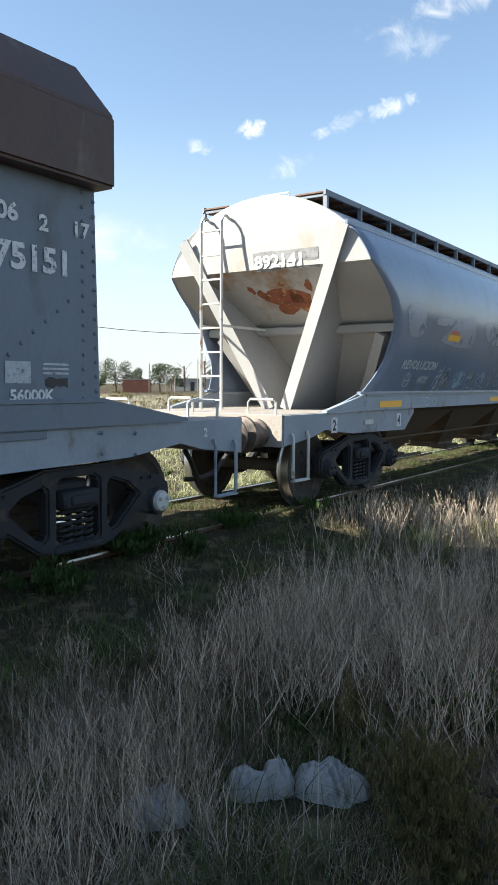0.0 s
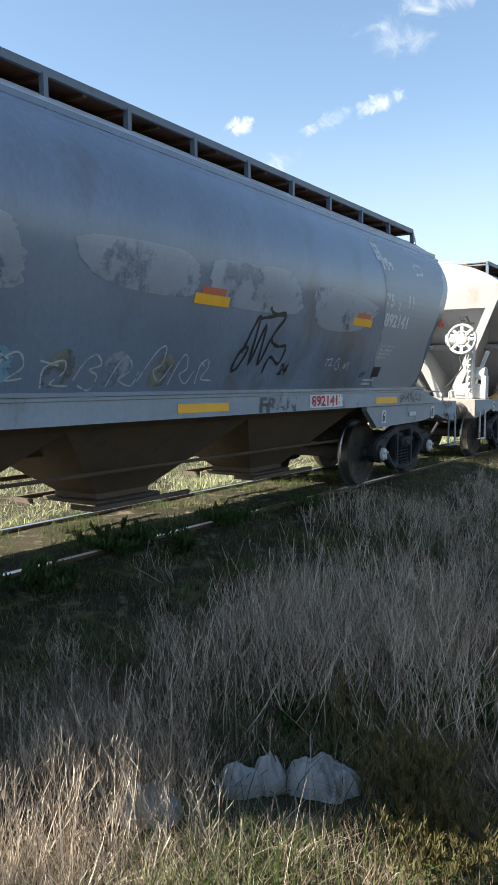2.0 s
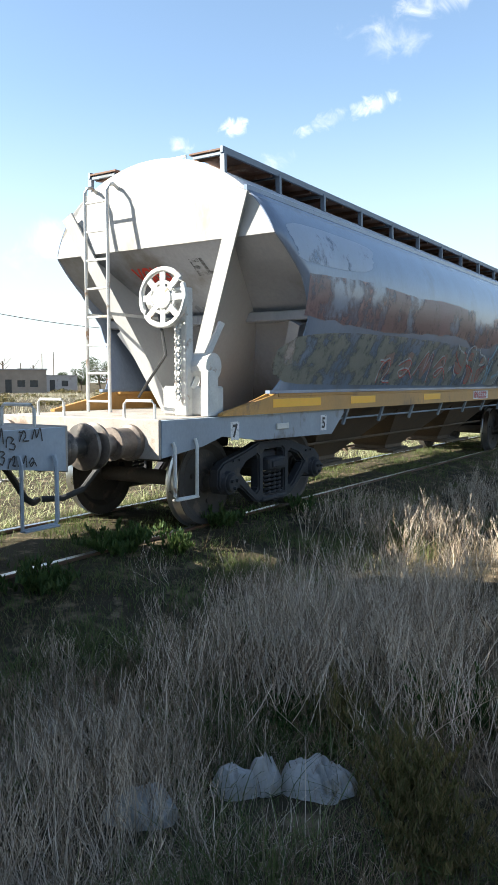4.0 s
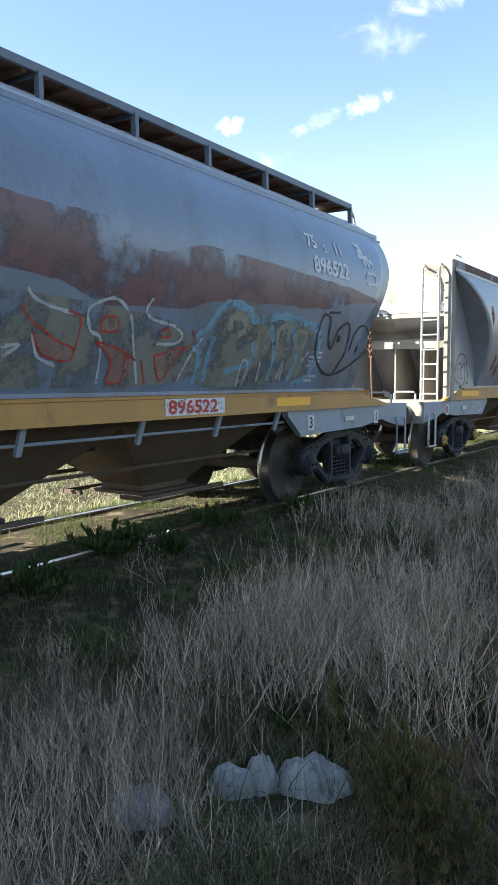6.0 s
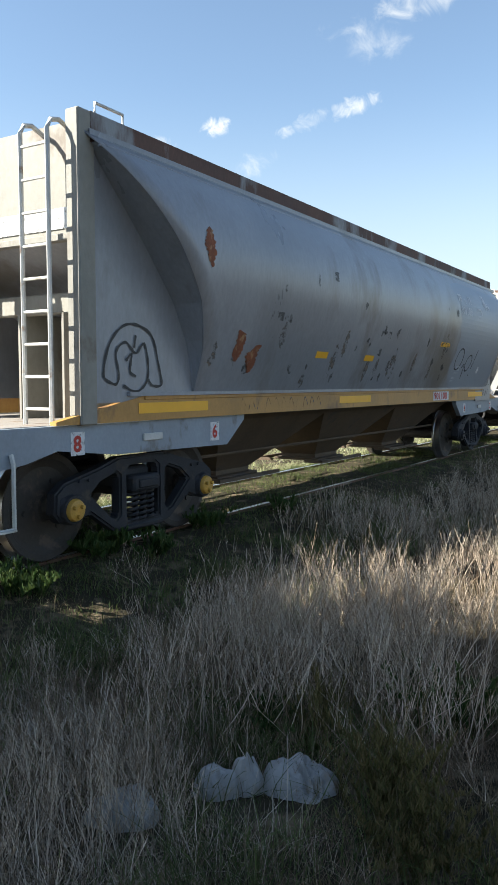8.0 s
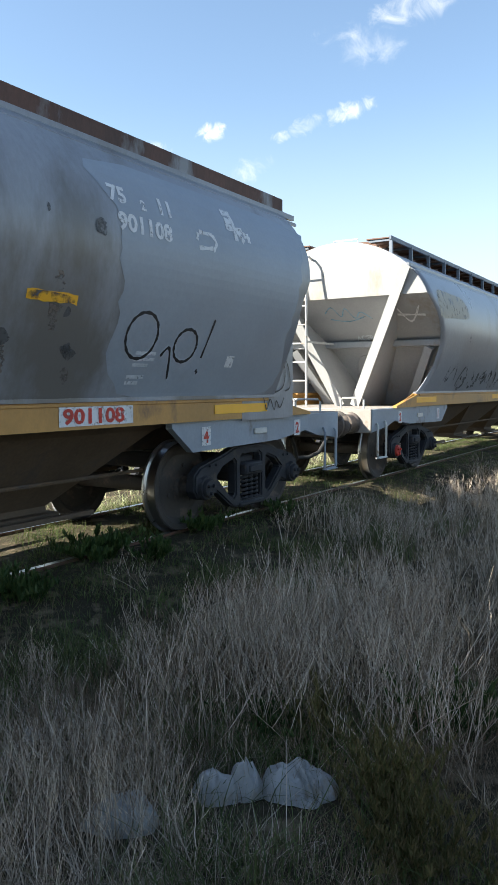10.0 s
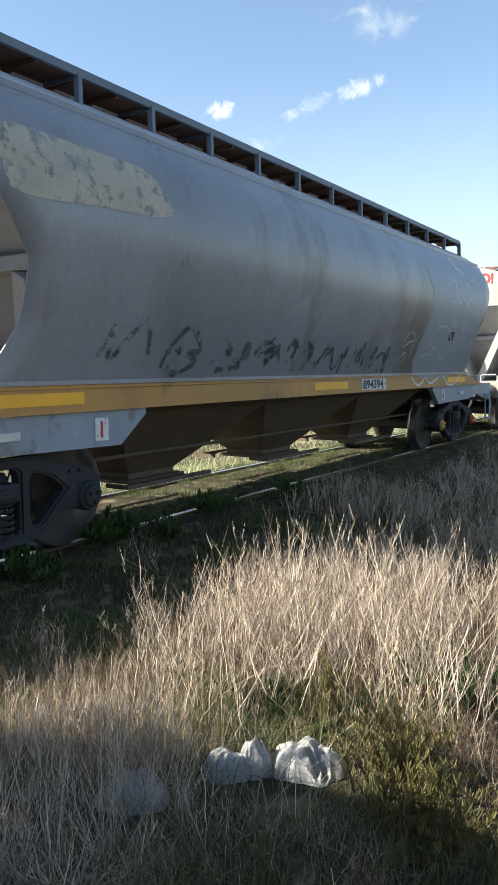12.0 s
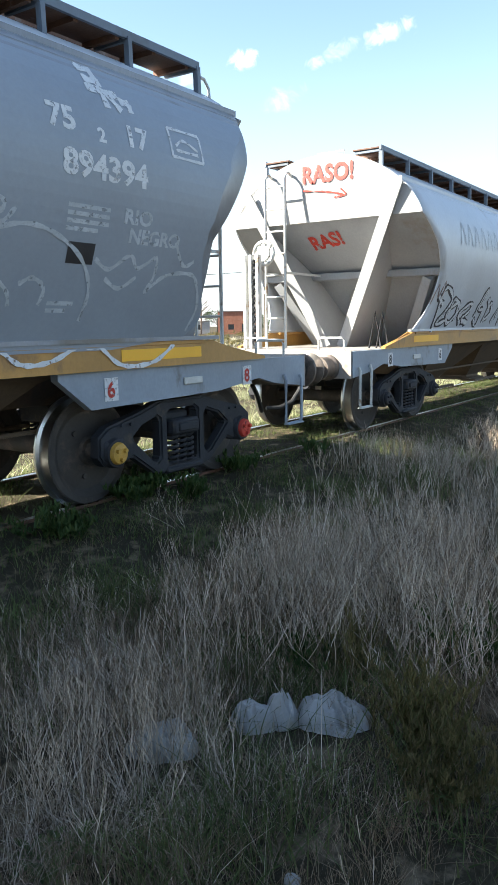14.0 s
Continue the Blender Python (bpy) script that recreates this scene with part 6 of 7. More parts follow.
def lumps(x, y, scale, seed):
    return np.array([noise.noise(Vector((a * scale, b * scale, seed))) for a, b in zip(x, y)])


def near(x, y, cx, cy, r):
    return np.exp(-((x - cx) ** 2 + (y - cy) ** 2) / (r * r))


def tall_keep(x, y):
    base = 0.03 + 0.45 * np.clip(lumps(x, y, 1.1, 2.0), 0, 1)
    base = base + 0.95 * near(x, y, 2.95, 1.85, 0.5) + 0.7 * near(x, y, 3.5, 1.25, 0.55) + 0.9 * near(x, y, 3.3, 1.75, 0.5) + 0.5 * near(x, y, 4.4, 1.6, 0.8)
    base = base + 0.7 * near(x, y, 7.75, 3.6, 0.5) + 0.06 * (x > 4.5)
    bare = 1.3 * near(x, y, 2.5, 1.4, 0.34) + 1.1 * near(x, y, 2.0, 1.1, 0.4) + 0.9 * near(x, y, 2.6, 3.0, 0.6) + 0.9 * near(x, y, 2.1, 2.55, 0.4) + 0.8 * near(x, y, 2.45, 0.85, 0.3)
    edge = np.where(x < 4.2, 2.75, np.where(x < 6.5, 3.0, 3.5))
    return np.clip(base - bare, 0.0, 1) * np.clip((edge - y) / 0.5, 0.015, 1)


def sight(x, y):
    """Thin ground cover round the sack and the bag."""
    return np.clip(1 - 0.6 * near(x, y, 1.9, 1.66, 0.18) - 0.9 * near(x, y, 2.0, 1.77, 0.17) - 0.9 * near(x, y, 2.42, 1.33, 0.22) - 0.9 * near(x, y, 2.3, 1.5, 0.14), 0.05, 1)


def front_keep(x, y):
    """The loose stand of thin upright stems round the flat sack, open to the ground between them."""
    return np.clip(1.0 * near(x, y, 1.9, 1.72, 0.26) + 0.8 * near(x, y, 2.15, 2.02, 0.25) + 0.5 * near(x, y, 1.62, 1.95, 0.3) + 0.35 * near(x, y, 2.45, 1.95, 0.3), 0, 1) * np.clip(1 - 0.3 * near(x, y, 1.88, 1.64, 0.14), 0, 1)


def stand(roots, low_per, high_per, tall, spread, w0, w1, reach, seeds_per):
    """Fans of thin, branching dry stems: each fan leaves one root at a slant and curves upwards."""
    per = rng.integers(low_per, high_per, len(roots))
    idx = np.repeat(np.arange(len(roots)), per)
    n = len(idx)
    xy = roots[idx] + rng.normal(scale=0.035, size=(n, 2))
    hgt = (tall * rng.uniform(0.75, 1.15, len(roots)))[idx] * rng.uniform(0.5, 1.1, n)
    lean = rng.gamma(1.8, spread, n)
    az = rng.uniform(0, math.tau, len(roots))[idx] + rng.normal(scale=1.3, size=n)
    pts, wid, side = blades(xy, heights(xy) - 0.01, hgt, lean, rng.uniform(w0, w1, n), rng.uniform(-0.75, 0.45, n)[:, None, None], 9, az)
    pts[:, 1:, :2] += np.cumsum(rng.normal(scale=0.006, size=(n, 8, 2)), 1) * (hgt[:, None, None] / 0.6)
    wid = wid * np.linspace(1.0, 1.5, 9)[None, :]
    branch = twigs(pts, 3, reach, w0 * 0.7, 0.35)
    fine = twigs(branch[0], 2, reach * 0.42, w0 * 0.55, 0.2)
    tips = twigs(pts, 5, reach * 0.3, w0 * 0.6, 0.72)
    heads = twigs(branch[0], seeds_per, 0.026, w0 * 0.9, 0.4)
    return [(pts, wid, side), branch, fine, tips, heads]


def build_grass():
    # tall dry weeds in dense clumps
    roots = scatter(250, 0.9, 7.0, -0.6, 4.0, tall_keep)
    rx, ry = roots[:, 0], roots[:, 1]
    tall = 0.24 + 0.44 * np.clip(near(rx, ry, 3.0, 1.85, 0.65) + near(rx, ry, 3.6, 1.3, 0.85) + 0.7 * near(rx, ry, 7.75, 3.6, 0.5), 0, 1) + 0.1 * (rx > 5)
    groups = stand(roots, 4, 11, tall * 1.0, 0.26, 0.0032, 0.0052, 0.22, 1)
    far_roots = scatter(230, 5.5, 17.0, 0.2, 4.0, lambda x, y: np.clip(0.2 + 1.2 * lumps(x, y, 0.6, 5.0), 0.02, 1) * np.clip((3.9 - y) / 0.5, 0.05, 1))
    groups += stand(far_roots, 5, 12, np.full(len(far_roots), 0.4), 0.2, 0.0045, 0.007, 0.16, 1)
    front_roots = scatter(70, 1.2, 2.8, 1.2, 2.5, front_keep)
    groups += stand(front_roots, 3, 8, np.full(len(front_roots), 0.42), 0.19, 0.0026, 0.0042, 0.12, 1)
    side_roots = scatter(60, 1.2, 3.2, 2.2, 3.2, lambda x, y: np.clip(0.3 + lumps(x, y, 2.0, 61.0), 0, 1))
    groups += stand(side_roots, 2, 6, np.full(len(side_roots), 0.27), 0.18, 0.0024, 0.0036, 0.1, 1)
    # loose single stems between the clumps
    xs = scatter(800, 0.9, 9.0, -0.6, 3.8, lambda x, y: np.clip(0.4 + lumps(x, y, 1.0, 17.0), 0.02, 1) * np.clip((3.2 - y) / 0.6, 0.05, 1))
    groups.append(blades(xs, heights(xs), rng.uniform(0.12, 0.42, len(xs)), rng.gamma(2.0, 0.22, len(xs)), rng.uniform(0.002, 0.0034, len(xs)), 0.4, 5))
    tagged(ribbons_mesh("dry_grass", groups, STRAW), "tall dry straw-coloured weeds beside the track", "grass", kind="stuff")
    # brown brushy undergrowth of short dead twigs
    brush = scatter(1100, 0.9, 5.2, -0.3, 3.3, lambda x, y: sight(x, y) * np.clip(0.25 + 0.9 * lumps(x, y, 1.4, 71.0) + 0.6 * near(x, y, 2.55, 2.45, 0.5) + 0.5 * near(x, y, 3.3, 1.7, 0.8) - 0.9 * near(x, y, 2.45, 1.25, 0.35), 0.02, 1))
    tagged(ribbons_mesh("dry_brush", stand(brush, 3, 7, np.full(len(brush), 0.17), 0.4, 0.0016, 0.0026, 0.09, 1), BRUSH), "short brown dead twigs between the weeds", "grass", kind="stuff")
    # fallen and low dry grass in patches, with earth between
    xy = scatter(20000, 0.7, 9.0, -0.9, 3.9, lambda x, y: np.clip(0.2 + 1.2 * lumps(x, y, 1.3, 9.0), 0.02, 1))
    far = scatter(13000, 8.0, 22.0, 0.0, 4.1, lambda x, y: np.clip(0.4 + lumps(x, y, 0.8, 4.0), 0, 1))
    litter = scatter(15000, 0.8, 4.2, -0.3, 3.0, lambda x, y: sight(x, y) * np.clip(0.25 + 1.2 * lumps(x, y, 2.4, 27.0), 0.04, 1))
    xy = np.concatenate([xy, far, litter])
    n = len(xy)
    hgt = rng.uniform(0.03, 0.17, n) * (1 + 0.5 * (xy[:, 0] > 5)) * (0.75 + 0.8 * np.clip(lumps(xy[:, 0], xy[:, 1], 2.2, 51.0), 0, 1))
    low = blades(xy, heights(xy), hgt, rng.gamma(2.0, 0.34, n), rng.uniform(0.0018, 0.0036, n), 0.6, 4)
    pale = scatter(8000, 0.9, 3.6, 0.9, 3.1, lambda x, y: sight(x, y) * np.clip(0.12 + 0.8 * near(x, y, 1.8, 1.75, 0.45) + 0.5 * near(x, y, 2.4, 2.3, 0.5) + 0.7 * lumps(x, y, 2.6, 83.0), 0.01, 1))
    n = len(pale)
    straw = blades(pale, heights(pale), rng.uniform(0.04, 0.2, n), rng.gamma(2.0, 0.4, n), rng.uniform(0.0016, 0.003, n), 0.6, 4)
    tagged(ribbons_mesh("pale_straw", [straw], STRAW), "pale fallen straw round the sack", "grass", kind="stuff")
    tagged(ribbons_mesh("low_dry_grass", [low], STRAW_FINE), "low dry yellow-brown grass", "grass", kind="stuff")
    # green grass among it and along the track
    under = scatter(7000, 0.7, 5.0, -0.9, 3.0, lambda x, y: sight(x, y) * np.clip(0.9 * near(x, y, 2.75, 1.75, 0.35) + 0.8 * near(x, y, 3.25, 1.3, 0.45) + 0.9 * near(x, y, 2.25, 1.5, 0.25) + 0.8 * near(x, y, 1.65, 1.35, 0.35) + 0.6 * lumps(x, y, 1.6, 13.0) - 0.1, 0, 1))
    strip = scatter(24000, 1.5, 20.0, 3.4, 6.1, lambda x, y: np.clip(0.3 + 1.2 * lumps(x, y, 1.8, 21.0), 0.02, 1))
    verge = scatter(14000, 1.5, 9.0, 2.3, 4.0, lambda x, y: np.clip(0.25 + 1.1 * lumps(x, y, 1.5, 35.0), 0.03, 1))
    xy = np.concatenate([under, strip, verge])
    n = len(xy)
    hgt = np.where(xy[:, 1] > 3.4, rng.uniform(0.02, 0.10, n), rng.uniform(0.05, 0.2, n))
    gr = blades(xy, heights(xy), hgt, rng.gamma(2.0, 0.4, n), rng.uniform(0.003, 0.0075, n), 0.6, 4)
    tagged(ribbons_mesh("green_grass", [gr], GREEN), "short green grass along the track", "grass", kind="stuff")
    # the sunlit field behind the track, its blades coloured paler to look sunnier
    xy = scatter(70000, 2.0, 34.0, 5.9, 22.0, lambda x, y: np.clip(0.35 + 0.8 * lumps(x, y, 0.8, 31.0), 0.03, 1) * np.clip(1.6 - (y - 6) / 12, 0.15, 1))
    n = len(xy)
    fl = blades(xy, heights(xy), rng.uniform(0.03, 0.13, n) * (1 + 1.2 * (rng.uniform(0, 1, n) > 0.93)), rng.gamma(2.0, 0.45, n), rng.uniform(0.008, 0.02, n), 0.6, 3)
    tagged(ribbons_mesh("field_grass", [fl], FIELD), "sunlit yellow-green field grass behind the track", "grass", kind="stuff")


build_grass()


def leaf_cloud(centres, radius, count, size, flat=1.0):
    """Many small leaves in uneven clumps round the given centres."""
    c = np.array(centres, float)
    pick_ = rng.integers(0, len(c), count)
    d = rng.normal(size=(count, 3))
    d /= np.linalg.norm(d, axis=1)[:, None]
    r = radius * rng.uniform(0.25, 1.0, count) ** 0.5
    p = c[pick_] + d * r[:, None] * np.array([1, 1, flat])
    ax = rng.normal(size=(count, 3))
    ax /= np.linalg.norm(ax, axis=1)[:, None]
    L = size * rng.uniform(0.5, 1.2, count)
    pts = p[:, None, :] + ax[:, None, :] * (np.linspace(-0.5, 0.5, 3)[None, :, None] * L[:, None, None])
    side = np.cross(ax, rng.normal(size=(count, 3)))
    side /= np.linalg.norm(side, axis=1)[:, None]
    wid = np.tile(np.array([0.04, 0.22, 0.02]), (count, 1)) * L[:, None]
    return pts, wid, side


def small_bush(name, x, y, r, h, count, size, mat, label, sprigs=26):
    """A low bush of thin sprigs set with leaves."""
    z = ground_height(x, y)
    n = sprigs
    xy = np.array([[x, y]]) + rng.normal(scale=r * 0.25, size=(n, 2))
    st = blades(xy, np.full(n, z), h * rng.uniform(0.6, 1.1, n), rng.uniform(0.1, 1.0, n) * r / h * 1.4, np.full(n, 0.004), 0.4, 5)
    leaves = twigs(st[0], count // n, size, size * (0.28 if mat is WEED else 0.15), 0.12)
    ob = tagged(new(name), label, "bush", "bushes by the track")
    ribbons_mesh("stem", [st], mat).parent = ob
    ribbons_mesh("foliage", [leaves], mat).parent = ob
    return ob


small_bush("olive_bush", 2.62, 0.98, 0.3, 0.34, 4600, 0.034, OLIVE_LEAF, "feathery olive-green bush in dry grass", 60)
small_bush("olive_bush", 2.28, 0.78, 0.24, 0.26, 3200, 0.032, OLIVE_LEAF, "low feathery olive bush with yellowed tips", 50)
small_bush("olive_bush", 2.95, 1.45, 0.14, 0.34, 1500, 0.032, OLIVE_LEAF, "thin feathery olive bush behind the plastic bag", 40)
small_bush("olive_bush", 2.3, 0.42, 0.22, 0.26, 2400, 0.032, OLIVE_LEAF, "small feathery olive bush among dry grass", 40)
small_bush("green_weed", 2.9, 1.72, 0.24, 0.20, 1500, 0.034, WEED, "dark green weed at the foot of the dry stems", 26)
small_bush("green_weed", 3.35, 1.02, 0.28, 0.34, 2200, 0.04, WEED, "dark green weed in the tall dry grass", 26)
small_bush("green_weed", 4.45, 4.2, 0.36, 0.24, 1700, 0.06, WEED, "bushy dark green weed beside the rail", 34)
small_bush("green_weed", 3.5, 3.95, 0.34, 0.22, 1200, 0.06, WEED, "spreading dark green weed beside the rail", 30)
small_bush("green_weed", 4.9, 3.95, 0.26, 0.18, 900, 0.06, WEED, "small dark green weed beside the rail", 24)
small_bush("green_weed", 5.95, 4.2, 0.26, 0.2, 900, 0.06, WEED, "leafy green weed beside the rail", 24)
small_bush("green_weed", 7.2, 4.05, 0.22, 0.16, 700, 0.06, WEED, "small green weed near the rail", 20)
small_bush("green_weed", 9.14, 8.13, 0.28, 0.26, 900, 0.07, WEED, "round green weed in the field", 24)


def broad_plant(x, y):
    z = ground_height(x, y)
    bm = bmesh.new()
    rnd = random.Random(2)
    for k in range(22):
        a, L, up = k * 2.4, rnd.uniform(0.08, 0.16), rnd.uniform(0.2, 0.9)
        d, s = Vector((math.cos(a), math.sin(a), up)).normalized(), Vector((-math.sin(a), math.cos(a), 0))
        rows = []
        for t, wd in ((0, 0.004), (0.3, 0.012), (0.6, 0.015), (0.85, 0.009), (1, 0.001)):
            c = Vector((x, y, z)) + d * L * t + Vector((0, 0, -0.05 * t * t))
            rows.append([c - s * wd, c + Vector((0, 0, -0.006)), c + s * wd])
        sheet(bm, rows)
    tagged(mesh_object("broadleaf_plant", bm, GREEN, None, "", True), "low broad-leaved grey-green plant", "plant")


broad_plant(1.36, 1.72)
broad_plant(1.3, 1.62)
broad_plant(1.44, 1.66)

STONE = material("pale_crumbly_stone", (0.33, 0.315, 0.3), 0.9, 0, 0.18, 9, 60, 0.6, (0.3, 0.26, 0.21), 0.35, 8.0, 1.0, 0.3, 0.02)
PLASTIC = material("dirty_white_plastic_film", (0.3, 0.29, 0.275), 0.45, 0, 0.14, 9, 60, 0.25, (0.3, 0.25, 0.19), 0.3, 9.0, 1.0, 0.5, 0.01)


def crumpled_film(length, depth, height, seed, open_end=0.0):
    """Crumpled plastic film over a low heap: a domed sheet broken into sharp-edged facets; open_end sinks a mouth into one side."""
    bm = bmesh.new()
    n = 46
    grid = []
    for i in range(n + 1):
        row = []
        for j in range(n + 1):
            u, v = 2 * i / n - 1, 2 * j / n - 1
            k = max(abs(u), abs(v))
            m = math.hypot(u, v)
            u, v = (u * k / m, v * k / m) if m > 1e-6 else (0, 0)
            p = Vector((u * length * 6, v * depth * 6, seed))
            edge = 1 + 0.16 * noise.noise(Vector((u * 2.1, v * 2.1, seed + 4)))
            fold = 1 - 2.6 * abs(noise.noise(p * 0.75 + Vector((0, 0, 5))))
            crease = 1 - 2.6 * abs(noise.noise(p * 1.9 + Vector((3, 0, 9))))
            tuck = 1 - 2.6 * abs(noise.noise(p * 4.5 + Vector((7, 1, 2))))
            dome = max(0.0, 1 - k ** 4)
            z = dome * (0.5 + 0.3 * fold + 0.2 * crease + 0.09 * tuck + 0.25 * noise.noise(p * 0.4))
            mouth = math.exp(-(((u - 0.2) / 0.34) ** 2 + ((v + 0.55) / 0.34) ** 2))
            z -= open_end * mouth * (0.6 - 0.35 * tuck)
            row.append(Vector((u * length * edge, v * depth * edge, max(z, -0.05) * height)))
        grid.append(row)
    return sheet(bm, grid)


def plastic_bag(x, y, length, depth, height, seed, turn, open_end, label):
    ob = mesh_object("plastic_bag", crumpled_film(length, depth, height, seed, open_end), PLASTIC, None, "", False)
    so = ob.modifiers.new("thickness", "SOLIDIFY")
    so.thickness = 0.002
    ob.matrix_basis = pose(x, y, ground_height(x, y) + 0.006, 0, 0, turn)
    return tagged(ob, label, "bag", "litter in the grass")


def stone(x, y, sx, sy, sz, seed, turn=0.0, tilt=0.0):
    bm = bmesh.new()
    bmesh.ops.create_icosphere(bm, subdivisions=3, radius=1.0)
    for v in bm.verts:
        p = v.co.copy()
        f = 1 + 0.42 * noise.noise(p * 1.1 + Vector((seed, 0, 0))) + 0.15 * noise.noise(p * 2.7 + Vector((0, seed, 0))) + 0.06 * noise.noise(p * 7 + Vector((0, 0, seed)))
        q = p * f
        v.co = Vector((q.x * sx, q.y * sy, max(q.z, -0.4) * sz)) * 0.84
    ob = mesh_object("stone", bm, STONE, None, "", True)
    ob.matrix_basis = pose(x, y, ground_height(x, y) + 0.18 * sz, tilt, 0, turn)
    return tagged(ob, "pale crumbly stone lying in the grass", "stone", "stones in the grass")


plastic_bag(2.60, 1.37, 0.16, 0.12, 0.12, 3.0, -57, 0.8, "crumpled dirty-white plastic bag lying open in the grass")
plastic_bag(2.47, 1.54, 0.075, 0.07, 0.14, 8.0, -40, 0.0, "twisted neck of dirty-white plastic film in the grass")
plastic_bag(2.39, 1.62, 0.11, 0.07, 0.10, 12.0, -50, 0.0, "flattened piece of dirty-white plastic film")
plastic_bag(2.05, 1.82, 0.145, 0.10, 0.125, 17.0, -57, 0.25, "crumpled pale sack half hidden by dry stems")
plastic_bag(1.70, 1.03, 0.03, 0.025, 0.035, 23.0, 15, 0.0, "small scrap of white plastic on bare earth")
stone(3.3, 3.0, 0.05, 0.04, 0.03, 3.0, 0)
stone(2.35, 2.62, 0.07, 0.05, 0.05, 31.0, 40)

# ---------------------------------------------------------------- the far side: scrub, trees, houses, poles
def ray_place(angle, dist):
    return dist * math.cos(radians(angle)), dist * math.sin(radians(angle))


def tree(angle, dist, h, w, seed, label="dark green leafy tree far across the field"):
    x, y = ray_place(angle, dist)
    rnd = random.Random(seed)
    ob = tagged(new("tree"), label, "tree", "far trees")
    ob.location = (x, y, 0)
    bm = bmesh.new()
    tube(bm, [(0, 0, -0.1), (0.05 * h * rnd.uniform(-1, 1), 0, 0.25 * h), (0, 0.03 * h, 0.55 * h)], 0.03 * h, 8)
    clumps = []
    for k in range(15):
        a, r, z = rnd.uniform(0, math.tau), w * 0.42 * rnd.uniform(0.2, 1) ** 0.6, h * rnd.uniform(0.3, 0.9)
        r *= 1.15 - 0.5 * abs(z / h - 0.55)
        p = (r * math.cos(a), r * math.sin(a), z)
        clumps.append(p)
        tube(bm, [(0, 0, 0.3 * h), (p[0] * 0.6, p[1] * 0.6, z * 0.85), p], 0.008 * h, 5)
    part("trunk", bm, BARK, ob)
    crown = ribbons_mesh("crown", [leaf_cloud(clumps, w * 0.19, 2600, 0.035 * h + 0.1, 0.85)], TREE_LEAF)
    crown.parent = ob
    return ob


def bare_tree(angle, dist, h, seed):
    x, y = ray_place(angle, dist)
    rnd = random.Random(seed)
    bm = bmesh.new()
    tube(bm, [(0, 0, -0.1), (0.1, 0, 0.5 * h), (0, 0.1, h)], 0.03 * h, 6)
    for k in range(14):
        z, a = h * rnd.uniform(0.3, 0.9), rnd.uniform(0, math.tau)
        L = 0.35 * h * rnd.uniform(0.5, 1)
        tube(bm, [(0.05, 0, z), (0.5 * L * math.cos(a), 0.5 * L * math.sin(a), z + 0.4 * L), (L * math.cos(a), L * math.sin(a), z + 0.9 * L)], 0.008 * h, 5)
    ob = mesh_object("bare_tree", bm, BARK)
    ob.location = (x, y, 0)
    return tagged(ob, "thin leafless tree far off", "tree", "far trees")


BRICK_FAR = material("far_red_brick", (0.3, 0.12, 0.075), 0.9, 0, 0.2, 3, 20, 0.2, (0.35, 0.2, 0.14), 0.3, 2.0)
PLASTER = material("far_grey_plaster", (0.4, 0.38, 0.36), 0.9, 0, 0.12, 1.0, 20, 0.2, (0.28, 0.25, 0.23), 0.3, 1.0)
PLASTER_WARM = material("far_brown_plaster", (0.3, 0.24, 0.19), 0.9, 0, 0.15, 1.0, 20, 0.2)
DARK_OPEN = material("dark_window_glass", (0.03, 0.035, 0.04), 0.2)
TIN = material("dull_tin_roof", (0.3, 0.29, 0.28), 0.6, 0.3, 0.2, 1.5, 20, 0.2)


def house(angle, dist, w, d, h, mat, label, openings=3):
    """A low flat-roofed house, its long side to the track."""
    x, y = ray_place(angle, dist)
    ob = tagged(new("house"), label, "house", "far houses")
    ob.matrix_basis = pose(x, y, 0, 0, 0, angle - 90)
    bm = bmesh.new()
    holes = []
    step = w / (openings + 1)
    for k in range(openings):
        cx = -w / 2 + step * (k + 1)
        ww, z0, z1 = (0.45, 0.0, 2.0) if k == 1 else (0.55, 0.9, 1.9)
        if z1 < h - 0.2:
            holes.append([(cx - ww, max(z0, 0.02)), (cx + ww, max(z0, 0.02)), (cx + ww, z1), (cx - ww, z1)])
    plate(bm, [(-w / 2, -0.1), (w / 2, -0.1), (w / 2, h), (-w / 2, h)], holes, -d / 2, 0.2)
    box(bm, (-w / 2, -d / 2 + 0.2, -0.1), (-w / 2 + 0.2, d / 2, h))
    box(bm, (w / 2 - 0.2, -d / 2 + 0.2, -0.1), (w / 2, d / 2, h))
    box(bm, (-w / 2 + 0.2, d / 2 - 0.2, -0.1), (w / 2 - 0.2, d / 2, h))
    part("wall", bm, mat, ob)
    part("roof", box(bmesh.new(), (-w / 2 - 0.15, -d / 2 - 0.15, h), (w / 2 + 0.15, d / 2 + 0.15, h + 0.15), 0.02), TIN, ob)
    for hole in holes:
        part("window", box(bmesh.new(), (hole[0][0], -d / 2 + 0.12, hole[0][1]), (hole[1][0], -d / 2 + 0.16, hole[2][1])), DARK_OPEN, ob)
    return ob


house(50.2, 120, 9, 5, 3.4, PLASTER_WARM, "long low brown house far across the field", 4)
house(47.6, 140, 8.5, 5, 2.7, PLASTER, "low grey plastered house far across the field", 3)
house(49.0, 150, 5, 4, 4.0, PLASTER, "small two-step grey house behind others", 2)
house(42.7, 135, 4.9, 4, 2.2, BRICK_FAR, "low red brick shed far across the field", 0)
house(35.0, 150, 7.5, 5, 4.3, BRICK_FAR, "red brick house far across the field", 2)
house(53.5, 130, 8, 5, 3.0, PLASTER, "pale low house far across the field", 3)
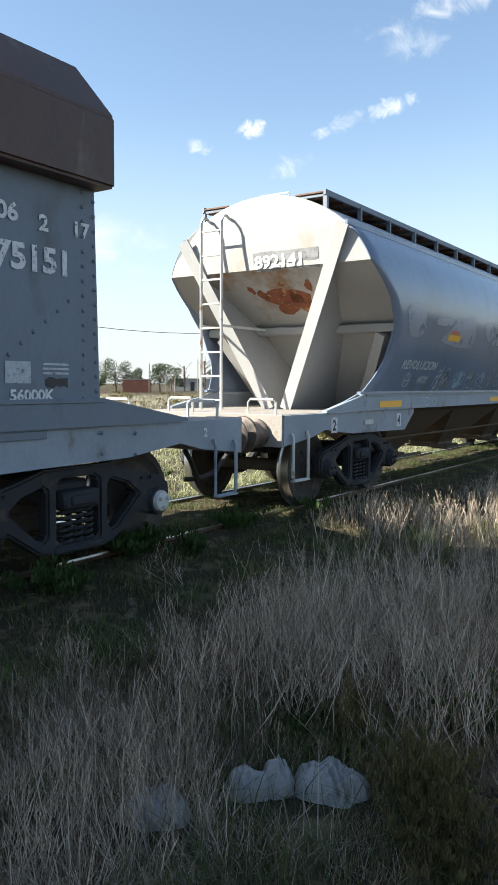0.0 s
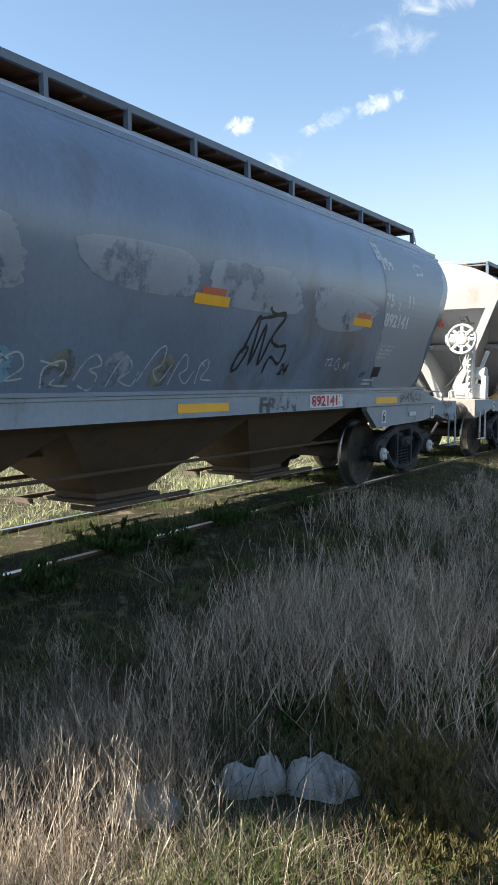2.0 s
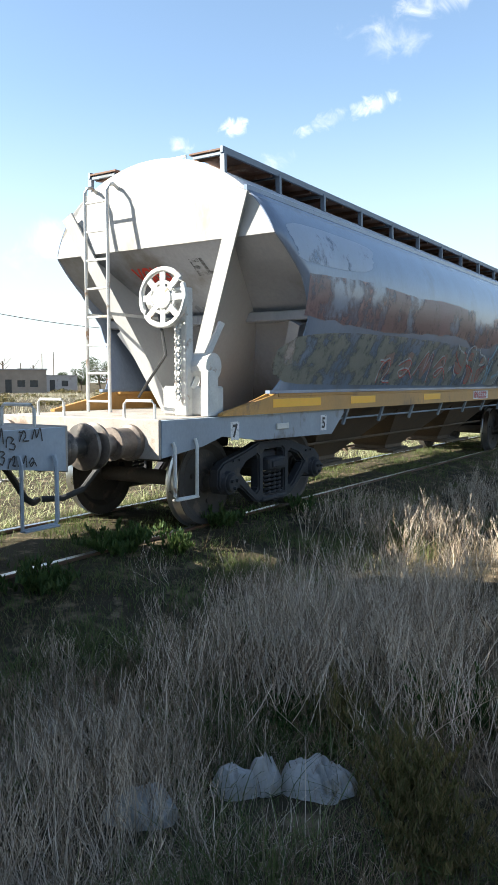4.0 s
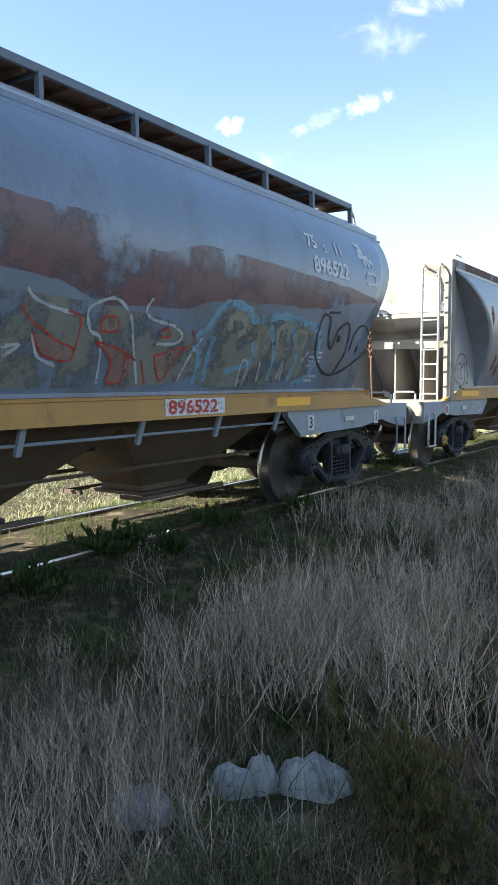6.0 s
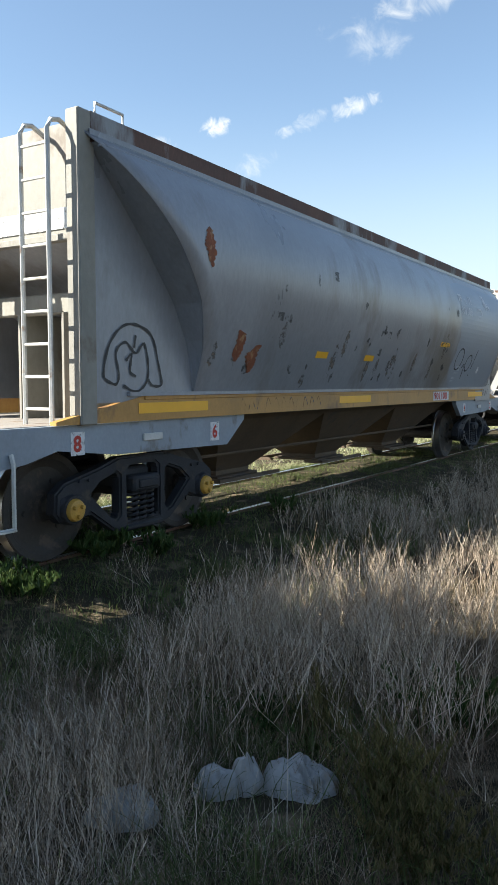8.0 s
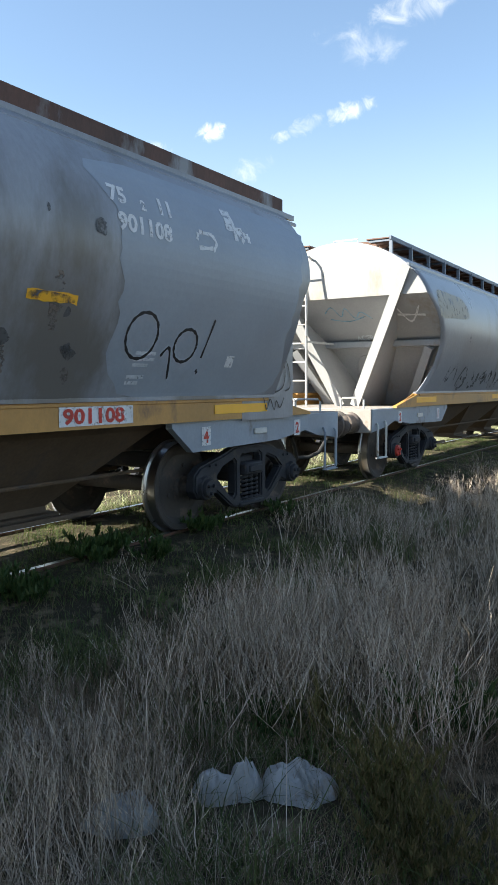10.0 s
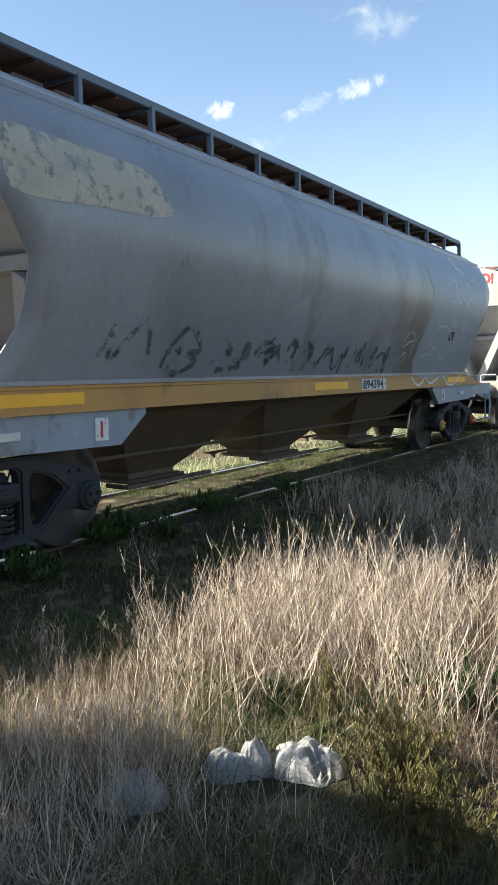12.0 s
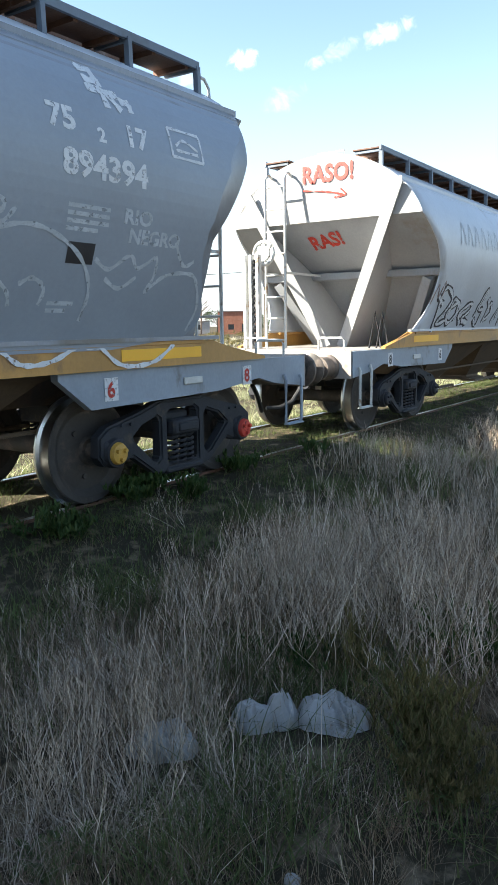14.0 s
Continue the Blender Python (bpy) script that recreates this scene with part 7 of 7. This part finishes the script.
house(38.6, 170, 9, 5, 2.6, PLASTER, "pale low house behind the trees", 3)
tree(44.2, 150, 6.6, 6.6, 1)
tree(45.6, 155, 4.2, 3.6, 2, "small round tree far across the field")
tree(43.0, 158, 5.2, 4.5, 3)
tree(41.0, 150, 5.6, 5.4, 4)
tree(40.2, 160, 4.8, 5.0, 5)
tree(36.5, 170, 5.5, 5.5, 6)
tree(33.5, 170, 5.0, 6.0, 7)
tree(46.8, 165, 3.6, 3.6, 8, "low round tree far across the field")
tree(55.0, 160, 5.5, 5.5, 9)
for k, (a, d, h) in enumerate(((51.0, 150, 5.5), (48.9, 160, 5.0), (52.3, 150, 5.0), (39.2, 150, 5.0), (37.7, 150, 6.0))):
    bare_tree(a, d, h, k + 20)

POLE_WOOD = material("weathered_pole_wood", (0.2, 0.17, 0.14), 0.9, 0, 0.25, 3, 40, 0.3)


def pole(angle, dist, h, r=0.11, arm=True):
    x, y = ray_place(angle, dist)
    bm = bmesh.new()
    tube(bm, [(0, 0, -0.2), (0, 0, h)], r, 8)
    if arm:
        beam(bm, (-0.6, 0.3, h - 0.4), (0.6, -0.3, h - 0.4), 0.09, 0.1)
    ob = mesh_object("utility_pole", bm, POLE_WOOD)
    ob.location = (x, y, 0)
    tagged(ob, "weathered wooden utility pole in the field", "utility pole", "utility poles")
    return Vector((x, y, h - 0.3))


tops = [pole(53.0, 68, 8.0), pole(33.0, 92, 8.4), pole(82.0, 66, 8.0)]
for a, b in ((tops[0], tops[1]), (tops[0], tops[2])):
    pts = [a + (b - a) * t + Vector((0, 0, -4 * 1.1 * t * (1 - t))) for t in [k / 16 for k in range(17)]]
    tagged(mesh_object("overhead_cable", tube(bmesh.new(), pts, 0.03, 5), RUBBER), "dark overhead cable between utility poles", "cable", "overhead cables")
for a, d, h in ((41.8, 130, 5.0), (40.6, 140, 3.0), (39.9, 125, 2.6), (48.3, 150, 7.0), (47.5, 155, 7.5), (38.2, 140, 6.0), (49.8, 140, 5.0)):
    pole(a, d, h, 0.08, False)


def scrub_band():
    """Low scrub across the far field."""
    groups = []
    for k in range(150):
        a, d = rng.uniform(20, 66), 18 + 110 * rng.uniform(0, 1) ** 1.4
        x, y = ray_place(a, d)
        if y < 9:
            continue
        s = rng.uniform(0.35, 1.0) * (0.6 + d / 90)
        cs = [(x + rng.normal() * s * 0.7, y + rng.normal() * s * 0.7, 0.22 * s * rng.uniform(0.4, 1.3)) for _ in range(5)]
        groups.append(leaf_cloud(cs, 0.36 * s, 260, 0.12 + 0.08 * s, 0.7))
    return tagged(ribbons_mesh("scrub", groups, OLIVE_LEAF), "low olive scrub across the far field", "scrub", kind="stuff")


scrub_band()


def dry_field_tufts():
    xy = scatter(26000, 12.0, 75.0, 12.0, 75.0, lambda x, y: np.clip(0.3 + 0.9 * lumps(x, y, 0.12, 41.0), 0.02, 1))
    n = len(xy)
    fl = blades(xy, np.zeros(n), rng.uniform(0.12, 0.5, n), rng.gamma(2.0, 0.3, n), rng.uniform(0.02, 0.06, n), 0.6, 3)
    return tagged(ribbons_mesh("field_tufts", [fl], PALE_TUFT), "dry grass tufts across the far field", "grass", kind="stuff")


dry_field_tufts()


def back_hedge():
    """The far tree line that closes the horizon."""
    groups = []
    for k in range(220):
        a = rng.uniform(0, 360)
        d = rng.uniform(240, 420)
        x, y = ray_place(a, d)
        s = rng.uniform(2.0, 4.5)
        groups.append(leaf_cloud([(x + rng.normal() * s, y + rng.normal() * s, s * rng.uniform(0.3, 0.9)) for _ in range(4)], 0.8 * s, 90, 1.3, 0.8))
    return tagged(ribbons_mesh("far_tree_line", groups, TREE_LEAF), "hazy dark tree line on the horizon", "trees", kind="stuff")


back_hedge()


def motions():
    times = [i / 10 for i in range(141)]
    table_t, table_s = [t for t, _ in TRAIN_RUN], [s for _, s in TRAIN_RUN]
    run = [float(np.interp(t, table_t, table_s)) for t in times]
    for wagon, centre, wheelsets in TRAIN:
        walk(wagon, [(t, pose(centre - s, TRACK_Y, RAIL_Z)) for t, s in TRAIN_RUN])
        for wheelset, x in wheelsets:
            walk(wheelset, [(t, pose(x, 0, WHEEL_R, 0, -math.degrees(s / WHEEL_R), 0)) for t, s in zip(times, run)])


motions()
